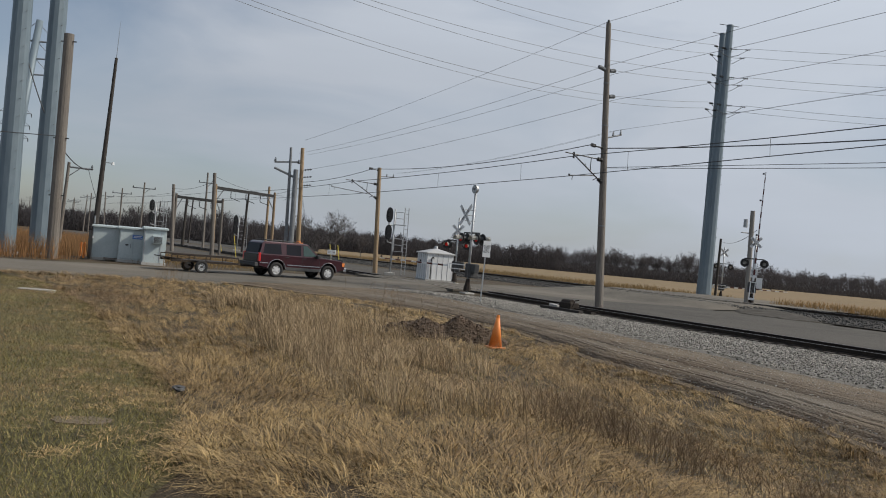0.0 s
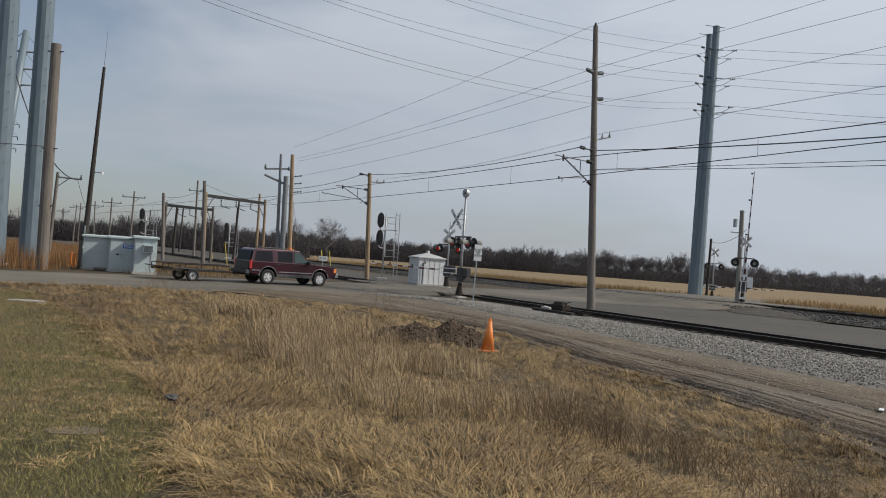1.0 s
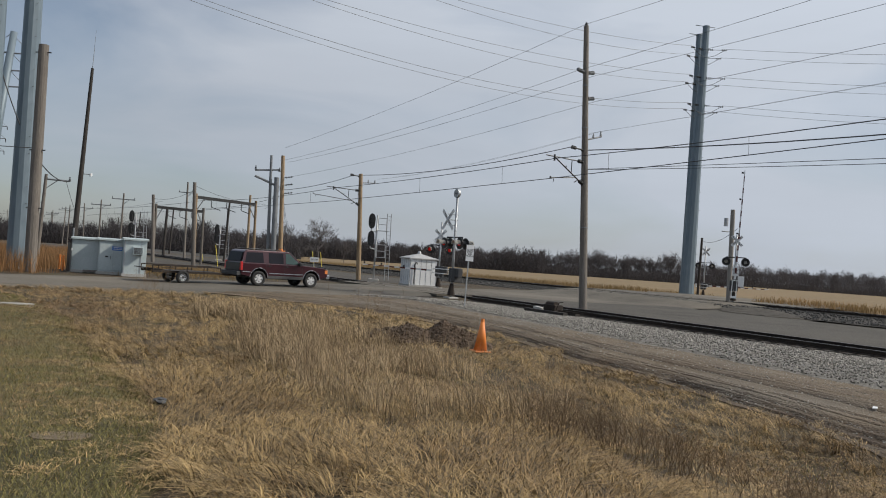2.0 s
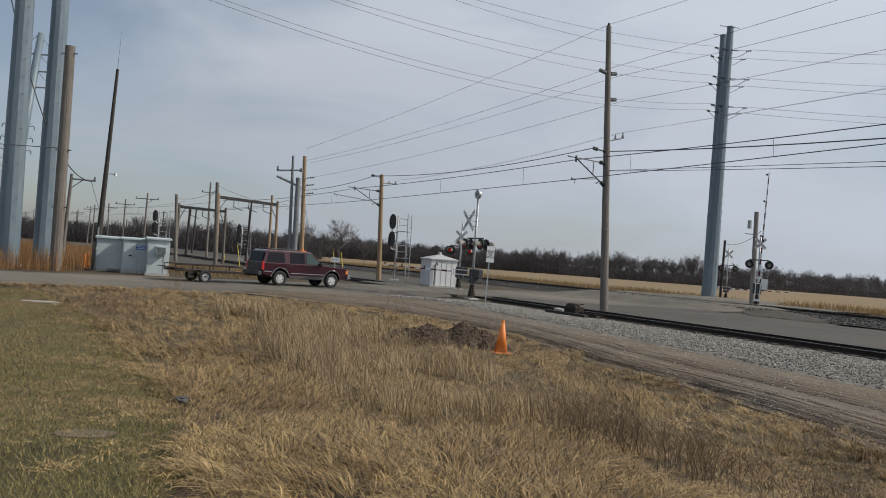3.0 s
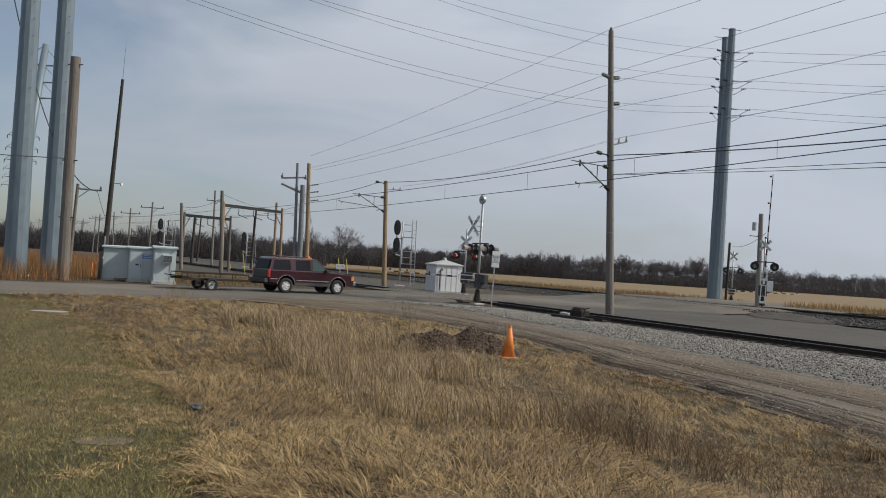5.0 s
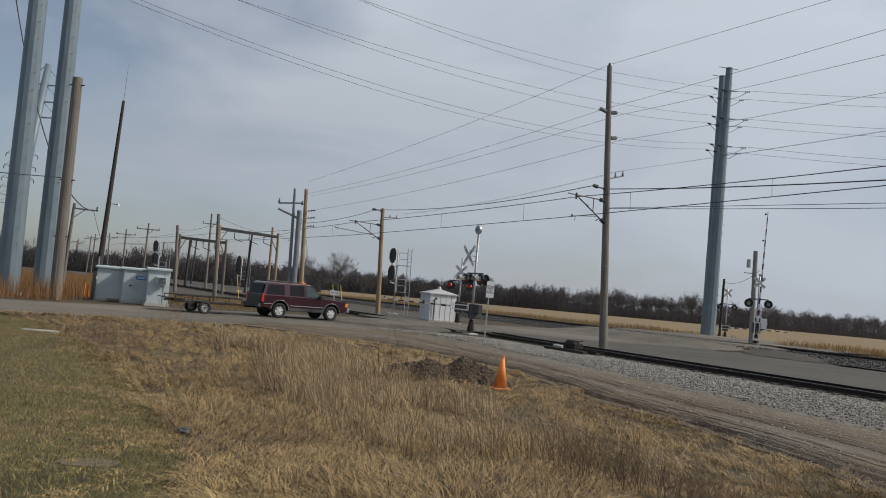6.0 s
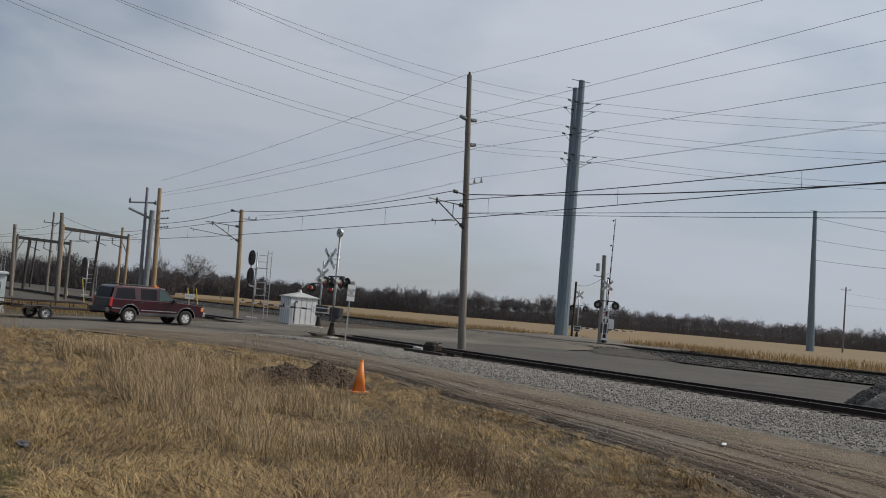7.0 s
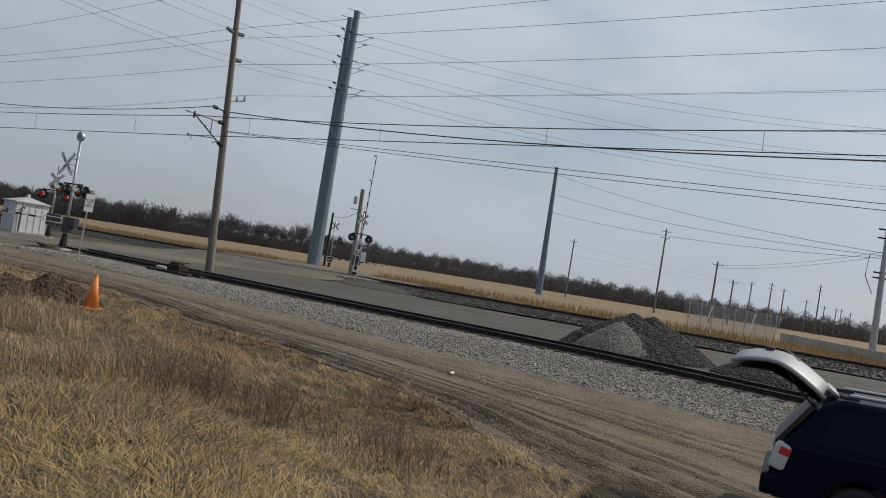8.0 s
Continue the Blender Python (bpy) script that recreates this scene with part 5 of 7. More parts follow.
    prof = [(0.0, 0.0), (-0.16, 0.015), (-0.34, 0.022), (-0.52, 0.015), (-0.66, -0.01), (-0.80, -0.085), (-0.96, -0.21), (-1.10, -0.36)]
    bm = bmesh.new()
    nn = 12
    grid = []
    for x, z in prof:
        row = []
        hw = 0.66 + 0.06 * min(1, -x / 0.7)
        for j in range(nn + 1):
            v = -1 + 2 * j / nn
            row.append(bm.verts.new((x, v * hw, z + 0.05 - 0.13 * abs(v) ** 1.5)))
        grid.append(row)
    for a, b in zip(grid, grid[1:]):
        for j in range(nn):
            bm.faces.new((a[j], a[j + 1], b[j + 1], b[j]))
    bmesh.ops.recalc_face_normals(bm, faces=bm.faces)
    if sum(f.normal.z for f in bm.faces) < 0:
        bmesh.ops.reverse_faces(bm, faces=bm.faces)
    bmesh.ops.solidify(bm, geom=list(bm.faces), thickness=0.035)
    # shell and spoiler carry the sky's reflection as a pale colour
    part("tailgate_shell", bm, M["sky_sheen"], tg, "raised tailgate with the sky's reflection painted pale", True)
    bm = bmesh.new()
    grid = [[bm.verts.new((x * 0.97, (-1 + 2 * j / nn) * (0.63 + 0.06 * min(1, -x / 0.7)), z - 0.045 - 0.05 * min(1.0, -x / 0.5) - 0.13 * abs(-1 + 2 * j / nn) ** 1.5)) for j in range(nn + 1)] for x, z in prof]
    for a, b in zip(grid, grid[1:]):
        for j in range(nn):
            bm.faces.new((a[j], b[j], b[j + 1], a[j + 1]))
    bmesh.ops.solidify(bm, geom=list(bm.faces), thickness=0.05)
    part("inner_panel", bm, M["black"], tg, "black inner trim", True)
    part("wiper", B((-0.58, 0.10, 0.055), (0.05, 0.5, 0.02), (0, 0, 20), 0.006), M["black"], tg)
    part("wiper_hub", Rod((-0.66, 0.0, 0.01), (-0.66, 0, 0.06), 0.04, n=12), M["black"], tg)
    part("latch", B((-0.84, -0.12, -0.06), (0.1, 0.14, 0.06), (0, -30, 0), 0.01), M["black"], tg)
    part("spoiler", B((0.03, 0, 0.03), (0.14, 1.1, 0.05), bevel=0.015), M["sky_sheen"], tg)


BLUE_AT, BLUE_TURN, TG_TILT = (8.98, 6.62), -52.0, 32.0
blue_suv()


# ---- poles and gantries beyond ----
def wood_post():
    th, t = wood_pole((-19.75, 40.1), (-19.85, 40.0, 11.4), 0.29, 0.24, M["wood"], "stout tan-grey wooden pole beside steel poles")
    for z in (11.0, 6.1, 3.2):
        part("clamp", Rod(on(t, z) + Vector((-0.36, -0.05, 0)), on(t, z) + Vector((0.42, -0.05, 0.02)), 0.03), M["black"], th)
    th, t = wood_pole((-19.5, 44.1), (-19.1, 44.0, 11.25), 0.17, 0.08, M["wood_dark"], "dark slender pole with a whip antenna on top", name="antenna_pole")
    part("antenna", Rod(t, t + Vector((0.05, 0, 2.1)), 0.018, 0.006, 6), M["grey_steel"], th)
    bm = bmesh.new()
    c = on(t, 5.4)
    rod(bm, c, c + Vector((0.5, 0.1, 0)), 0.02)
    part("lamp_arm", bm, M["grey_steel"], th)
    part("lamp", Rod(c + Vector((0.5, 0.1, -0.1)), c + Vector((0.5, 0.1, 0.06)), 0.08, 0.06, 10), M["white"], th, "small white lamp")
    part("conduit", Rod((0.1, -0.24, 0), (0.1, -0.22, 2.4), 0.05), M["grey_steel"], th)


wood_post()


def lattice_pole(at, h, r, arms, label, turn=10, lean=0.0):
    th = thing("transmission_pole", label, "steel pole", (*at, 0), turn, group="steel transmission poles")
    part("shaft", Rod((0, 0, -0.2), (lean, 0, h), r, r * 0.5, 12), M["steel_blue"], th, smooth=True)
    for z, w in arms:
        x = lean * z / h
        for s in (-1, 1):
            arm = part("crossarm", Rod((x, 0, z), (x + s * w, 0, z + 0.1), 0.09, 0.05, 6), M["grey_steel"], th)
            part("brace", Rod((x + s * w, 0, z + 0.1), (x, 0, z + 1.9), 0.03, n=5), M["grey_steel"], arm)
            part("insulator", Rod((x + s * w, 0, z + 0.05), (x + s * w * 1.02, 0, z - 0.5), 0.07, 0.06, 6), M["black"], arm)


lattice_pole((-41.2, 73.2), 20.3, 0.6, ((18.3, 1.7), (16.7, 1.8), (15.2, 1.8)), "distant steel pole with three braced crossarms", lean=1.9)
lattice_pole((-72, 128), 20.5, 0.6, ((18.6, 2.4), (16.6, 2.4), (14.6, 2.4)), "distant steel pole with crossarms behind its neighbour", lean=1.0)
lattice_pole((-108, 190), 21, 0.6, ((18.6, 2.4), (16.6, 2.4), (14.6, 2.4)), "far steel pole with crossarms in a row", lean=1.0)


def t_pole(at, h, r, arm, label, lean=0.0, material="wood", half=False, turn=25, name="utility_pole", armz=0.3, second=None):
    """Pole with one timber arm (half: on one side only) and insulators."""
    th, t = wood_pole(at, (at[0] + lean, at[1], h), r, r * 0.65, M[material], label, name=name, group="distant poles")
    u = Vector((math.cos(radians(turn)), math.sin(radians(turn)), 0))
    for dz in (armz,) + ((second,) if second else ()):
        c = on(t, h - dz - H(*at))
        a, b = c - u * (0 if half else arm), c + u * arm
        cr = part("crossarm", Rod(a, b, 0.06, n=5), M["grey_steel"], th)
        part("brace", Rod(c - Vector((0, 0, 0.6)), c + u * arm * 0.5, 0.03, n=5), M["grey_steel"], cr)
        for k in (0.03, 0.97):
            bm = bmesh.new()
            insulator(bm, a.lerp(b, k), 0.09, 0.28)
            part("insulator", bm, M["black"], cr)
    return th, t


t_pole((-23.4, 48.2), 5.55, 0.13, 1.35, "short grey pole with a one-sided arm", lean=0.2, half=True, turn=25, material="wood")
wire("overhead_wire", sag((-21.9, 43.2, 6.9), (-22.2, 48.7, 5.2), 0.5), 0.03, M["wire"], "drooping dark service cable", "wire", group="overhead wires")
wire("overhead_wire", sag((-22.2, 48.7, 5.2), (-19.4, 46.5, 1.6), 0.5), 0.015, M["wire"], "drooping dark service cable", "wire", group="overhead wires")
wire("overhead_wire", sag((-19.9, 40, 6.2), (-50, 22, 6.3), 0.6), 0.022, M["wire"], "dark overhead service cable", "wire", group="overhead wires")
wire("overhead_wire", sag((-24.5, 41, 17), (-21.8, 43, 6.8), 1.0), 0.03, M["wire"], "steep service cable beside steel poles", "wire", group="overhead wires")

# dead-end pair by the crossing
th3, t3 = wood_pole((-12.0, 65.8), (-12.42, 65.75, 9.75), 0.20, 0.15, M["wood_tan"], "tan wooden pole with guy wires", name="catenary_pole")
bm_ = bmesh.new()
for z_ in (6.6, 7.3, 7.9):
    strain(bm_, on(t3, z_), on(t3, z_) + Vector((0.9, -0.3, 0.12)), 0.08, 4)
part("insulator_set", bm_, M["black"], th3)
for dx_ in (0.7, 1.0):
    part("guy_wire", Rod(on(t3, 6.9), (dx_, 0.8, 0), 0.012, n=5), M["wire"], th3)
th4, t4 = wood_pole((-12.75, 64.2), (-13.0, 63.9, 9.5), 0.16, 0.1, M["grey_steel"], "grey steel pole with a boxed crossarm", name="utility_pole")
cr4 = part("crossarm", Rod(on(t4, 8.25) + Vector((-1.2, -0.3, -0.05)), on(t4, 8.25) + Vector((0.7, 0.2, 0.15)), 0.07, n=6), M["grey_steel"], th4)
part("brace", Rod(on(t4, 7.85) + Vector((-1.2, -0.3, -0.1)), on(t4, 6.9) + Vector((0.7, 0.2, 0.1)), 0.09, n=6), M["grey_steel"], th4)
for k_ in (-1.15, 0.65):
    bm_ = bmesh.new()
    insulator(bm_, on(t4, 8.25) + Vector((k_, k_ * 0.25, 0)), 0.11, 0.35)
    part("insulator", bm_, M["black"], cr4)
th5, t5 = wood_pole((-12.3, 64.0), (-12.45, 63.9, 7.75), 0.22, 0.19, M["grey_steel"], "thick grey steel stub pole", name="utility_pole")


def gantry(p, q, zt, material, label):
    """Two posts and a lattice beam over the tracks."""
    th = thing("catenary_gantry", label, "gantry", (0, 0, 0), group="catenary gantries")
    for a in (p, q):
        part("post", Rod((a[0], a[1], -0.1), (a[0] + a[2], a[1], zt), 0.14, 0.11, 10), M[material], th)
    a, b = Vector((p[0] + p[2], p[1], zt - 0.3)), Vector((q[0] + q[2], q[1], zt - 0.35))
    d = (b - a)
    ang = math.degrees(math.atan2(d.y, d.x))
    bmm = B((0, 0, 0), (d.length, 0.18, 0.26))
    o = part("beam", bmm, M["black"], th, "dark steel beam")
    o.matrix_basis = pose(*((a + b) / 2), 0, math.degrees(-math.asin(d.z / d.length)), ang)
    part("brace", Rod(a - Vector((0, 0, 1.3)), a.lerp(b, 0.14), 0.05, n=6), M["grey_steel"], th)
    part("brace", Rod(b - Vector((0, 0, 1.3)), b.lerp(a, 0.14), 0.05, n=6), M["grey_steel"], th)
    for k in (0.25, 0.5, 0.75):
        c = a.lerp(b, k)
        bm = bmesh.new()
        strain(bm, c, c - Vector((0, 0, 0.7)), 0.08, 4)
        rod(bm, c - Vector((0, 0, 0.7)), c + Vector((0.8, 0, -0.95)), 0.03)
        part("hanger", bm, M["black"], th)


gantry((-19.7, 67.8, -0.2), (-15.7, 72.5, -0.15), 6.25, "wood_tan", "catenary gantry with tan wooden posts and dark beam")
gantry((-25.4, 74.2, 0.0), (-21.6, 76.6, -0.1), 5.45, "wood", "catenary gantry with grey wooden posts")
wood_pole((-19.65, 67.5), (-20.0, 67.4, 7.15), 0.18, 0.14, M["wood"], "grey wooden catenary pole", name="catenary_pole", group="distant poles")
wood_pole((-25.3, 74.0), (-25.65, 73.9, 6.25), 0.17, 0.13, M["wood"], "grey wooden catenary pole", name="catenary_pole", group="distant poles")
t_pole((-30.3, 99.9), 9.6, 0.16, 1.0, "grey pole with a boxed crossarm", lean=-0.2, turn=12, armz=1.3)
wood_pole((-20.6, 91.5), (-20.7, 91.5, 8.0), 0.17, 0.13, M["wood_tan"], "tan wooden catenary pole", name="catenary_pole", group="distant poles")
wood_pole((-27.8, 110), (-27.75, 110, 7.1), 0.19, 0.15, M["wood_dark"], "dark wooden catenary pole", name="catenary_pole", group="distant poles")
wood_pole((-34.6, 105), (-34.5, 105, 6.3), 0.19, 0.15, M["wood_dark"], "dark wooden catenary pole", name="catenary_pole", group="distant poles")

# rows of poles running off along the railway
rr = random.Random(7)
for k in range(24):
    y = 92 + k * 17
    x = near_rail_x(y)
    t_pole((x - 6 + rr.uniform(-1, 1) + 0.06 * (y - 100), y), 7.6 + rr.uniform(-0.6, 0.8), 0.13, 1.3, "grey catenary pole in the row along the railway", lean=rr.uniform(-0.25, 0.25), turn=rr.uniform(5, 25), armz=0.7, name="catenary_pole", material="wood")
    if k % 2 == 0:
        wood_pole((x + 4.5 + 0.10 * (y - 100), y + 6), (x + 4.7 + 0.10 * (y - 100), y + 6, 7.4 + rr.uniform(-0.8, 0.6)), 0.14, 0.11, M["wood_dark"], "dark catenary pole in the row along the railway", name="catenary_pole", group="distant poles")
    if k % 3 == 0 and k > 4:
        t_pole((x - 13 + 0.02 * y, y + 12), 10.5 + rr.uniform(-1, 1), 0.14, 1.4, "utility pole with crossarms along the railway", turn=15, armz=0.8, second=1.7)
for k in range(5):
    y0 = 100 + k * 42
    for dz in (5.9, 7.0):
        span((near_rail_x(y0), y0, dz), (near_rail_x(y0 + 42), y0 + 42, dz), 0.3, 0.016)
for a, b in (((-20.0, 67.4, 6.9), (-15.0, 72.5, 6.0)), ((-25.6, 73.9, 5.9), (-20, 67.4, 6.5)), ((-30.6, 99.8, 8.2), (-20.0, 67.4, 6.6)), ((-12.4, 65.7, 7.2), (-15, 72.5, 5.6)), ((-12.4, 65.7, 6.4), (-19.9, 67.5, 5.0))):
    span(a, b, 0.35, 0.014)

# yellow guy markers
for x, y, l in ((-19.0, 73.0, 8), (-9.2, 66.5, 4), (-8.6, 67.0, -2), (-24, 86, 6)):
    th = thing("guy_marker", "leaning yellow plastic guy-wire marker", "marker", (x, y, 0), group="yellow guy markers")
    part("sleeve", Rod((0, 0, 0), (-0.35, 0, 2.0), 0.032, n=8), M["yellow"], th)

# poles over the field to the right
steel_pole((91, 131.5), 25.8, 0.72, 0.34, "slender steel pole at the edge of the field", lean=(-0.2, 0.2))
rp = [((112, 151), 13.9, 0.2), ((112, 121), 17.2, 0.22), ((110, 104.5), 11.3, 0.22), ((125, 114), 9.2, 0.2), ((185, 162), 12.6, 0.22), ((210, 176), 14.3, 0.24), ((216, 176), 13.2, 0.24), ((230, 178), 11.0, 0.22), ((250, 186), 10.4, 0.22), ((262, 190), 10.6, 0.22), ((228, 172), 16.4, 0.26), ((290, 208), 11.5, 0.24), ((330, 232), 11.5, 0.24)]
for (x, y), h, r in rp:
    t_pole((x, y), h, r, 0.9, "grey utility pole across the field", lean=0.15, turn=-40, armz=0.6, second=1.9 if h > 14 else None)
thR, tR = wood_pole((86, 56.8), (86, 57, 16.2), 0.42, 0.22, M["galv"], "grey pole with cable brackets beside the block wall", name="utility_pole", group="distant poles")
bm_ = bmesh.new()
for z_ in (14.5, 13.5, 9.5, 8.9):
    rod(bm_, on(tR, z_) + Vector((-0.9, 0.5, 0)), on(tR, z_) + Vector((0.9, -0.5, 0)), 0.1)
part("bracket_arm", bm_, M["black"], thR)
wire("overhead_wire", [(84.6, 57.8, 11.4), (84.4, 57.9, 9.0), (85.3, 57.4, 7.0)], 0.05, M["wire"], "looping cable beside a grey pole", "wire", group="overhead wires")
for z0_, z1_ in ((24.5, 11.8), (20.5, 11.5), (16.8, 11.2)):
    span((91, 131.5, z0_), (86, 57, z1_), 1.2, 0.03, M["wire_far"])
for dz in (0.0, 0.5):
    span((110, 104.5, 10.6 - dz), (86, 57, 12.0 - dz), 0.6, 0.02, M["wire_far"])
    span((112, 151, 12.6 - 5 * dz), (185, 162, 12 - dz), 0.6, 0.025, M["wire_far"])


def block_wall():
    """Low pale wall with a mesh fence on it, right of the field."""
    th = thing("boundary_wall", "low pale concrete boundary wall beyond the far track", "wall")
    a, b = Vector((68.5, 55)), Vector((52.5, 27))
    n = 14
    for i in range(n):
        p, q = a.lerp(b, i / n), a.lerp(b, (i + 1) / n)
        c, d = (p + q) / 2, q - p
        part("panel", B((c.x, c.y, 0.45), (d.length - 0.04, 0.22, 1.25), (0, 0, math.degrees(math.atan2(d.y, d.x))), 0.02), M["concrete"], th)
    fe = thing("mesh_fence", "grey wire-mesh fence panels on steel posts", "fence")
    a, b = Vector((61, 60.5)), Vector((76, 62))
    for i in range(9):
        p = a.lerp(b, i / 8)
        part("post", Rod((p.x, p.y, 0), (p.x, p.y, 2.9), 0.05), M["galv"], fe)
    bm = bmesh.new()
    for i in range(100):
        p = a.lerp(b, i / 99)
        for s in (-1, 1):
            q = p + (b - a).normalized() * 1.1 * s
            rod(bm, (p.x, p.y, 0.1), (q.x, q.y, 2.8), 0.012, n=3, caps=False)
    tagged(part("mesh", bm, M["galv"], fe), kind="stuff")
    for x, y in ((63, 60.2), (70, 60.6)):
        part("stay", Rod((x, y, 0), (x + 0.9, y, 2.6), 0.05), M["white"], fe)


block_wall()


def house(at, turn, w, d, h, wall, label):
    th = thing("house", label, "house", (*at, 0), turn, group="far houses")
    part("wall", B((0, 0, h / 2), (w, d, h)), M[wall], th)
    bm = bmesh.new()
    prism(bm, [(-d / 2 - 0.4, h), (d / 2 + 0.4, h), (0, h + d * 0.28)], -w / 2 - 0.4, w / 2 + 0.4)
    part("roof", bm, M["roof_dark"], th)
    for i in range(3):
        x = -w / 2 + w * (i + 0.5) / 3
        o = part("window", B((x, -d / 2 - 0.02, h * 0.55), (1.3, 0.08, 1.2)), M["white"], th)
        part("pane", B((x, -d / 2 - 0.07, h * 0.55), (1.1, 0.03, 1.0)), M["car_glass"], o)


house((262, 372), -35, 18, 9, 3.0, "white", "far low house with grey roof by the woods")
house((285, 352), -35, 24, 9, 3.0, "brick", "far low brick house by the woods")
house((330, 250), -50, 14, 8, 3.2, "white", "far white shed beyond the wall")
house((340, 238), -50, 10, 8, 3.0, "white", "far white shed beyond the wall")

# stub pole with a can beside the far signal, and a dark post at the far one
thS, tS = wood_pole((22.75, 58.8), (22.65, 58.8, 7.3), 0.19, 0.16, M["wood_pale"], "grey wooden stub pole behind the crossing signal")
part("transformer", Rod(on(tS, 5.6) + Vector((-0.55, -0.2, 0)), on(tS, 5.6) + Vector((-0.55, -0.2, 0.6)), 0.15, n=14), M["galv"], thS, "grey transformer can")
part("arm", Rod(on(tS, 5.2) + Vector((-0.9, -0.4, 0)), on(tS, 5.2) + Vector((0.2, 0.1, 0)), 0.04), M["grey_steel"], thS)
wood_pole((29.0, 83.6), (29.1, 83.6, 6.3), 0.14, 0.12, M["wood_dark"], "short dark wooden post by steel poles")
wire("overhead_wire", sag((23.0, 58.6, 5.9), (29.1, 83.6, 6.0), 0.5), 0.018, M["wire"], "thin service cable between posts", "wire", group="overhead wires")


# ---- woods and grass ----
def stuff(name, verts, faces, material, label, category):
    me = bpy.data.meshes.new(name)
    nv, nf, k = len(verts), len(faces), faces.shape[1]
    me.vertices.add(nv)
    me.vertices.foreach_set("co", np.ascontiguousarray(verts, dtype=np.float32).ravel())
    me.loops.add(nf * k)
    me.loops.foreach_set("vertex_index", np.ascontiguousarray(faces, dtype=np.int32).ravel())
    me.polygons.add(nf)
    me.polygons.foreach_set("loop_start", np.arange(0, nf * k, k, dtype=np.int32))
    me.polygons.foreach_set("loop_total", np.full(nf, k, dtype=np.int32))
    me.update(calc_edges=True)
    me.materials.append(material)
    return tagged(new(name, me), label, category, kind="stuff")


def twig_tree(rng, h, spread, levels=4, thick=0.02, tip=0.03, up=0.18, solid=3):
    """A bare tree as tapered limbs, round down to the level solid and flat slivers above: vertex and triangle arrays."""
    V, F = [], []

    def limb(p, d, l, r, lev):
        q = p + d * l
        k = len(V)
        if lev < solid:
            o = np.cross(d, rng.normal(0, 1, 3))
            o *= max(tip * 0.5, r) / (np.linalg.norm(o) + 1e-9)
            V.extend([p - o, p + o, q])
            F.append((k, k + 1, k + 2))
        else:
            u = np.cross(d, [0.3, 0.5, 0.8])
            u /= np.linalg.norm(u)
            v = np.cross(d, u)
            for c, rr in ((p, r), (q, max(tip * 0.5, r * 0.62))):
                for i in range(3):
                    a = 2.094 * i
                    V.append(c + rr * (np.cos(a) * u + np.sin(a) * v))
            for i in range(3):
                j = (i + 1) % 3
                F.append((k + i, k + j, k + 3 + j))
                F.append((k + i, k + 3 + j, k + 3 + i))
        if lev == 0:
            return
        nb = rng.integers(3, 5) if lev < levels else rng.integers(5, 8)
        for i in range(nb):
            t = rng.uniform(0.45, 1.0) if lev < levels else rng.uniform(0.45, 1.0)
            dd = d + rng.normal(0, spread, 3) + np.array([0, 0, up])
            dd /= np.linalg.norm(dd)
            limb(p + d * l * t, dd, l * rng.uniform(0.60, 0.90), max(tip * 0.5, r * 0.55), lev - 1)

    limb(np.zeros(3), np.array([rng.normal(0, 0.04), rng.normal(0, 0.04), 1.0]), h * 0.36, h * thick, levels)
    V, F = np.array(V), np.array(F)
    V *= h / V[:, 2].max()
    return V, F


def scatter_trees(name, kinds, spots, material, label, rng, dz=0.0):
    vs, fs, n = [], [], 0
    for x, y, s in spots:
        V, F = kinds[rng.integers(len(kinds))]
        a = rng.uniform(0, 6.283)
        c, d = np.cos(a), np.sin(a)
        W = np.stack([V[:, 0] * c - V[:, 1] * d, V[:, 0] * d + V[:, 1] * c, V[:, 2]], 1) * s
        W += np.array([x, y, dz])
        vs.append(W)
        fs.append(F + n)
        n += len(W)
    return stuff(name, np.concatenate(vs), np.concatenate(fs), material, label, "woods")


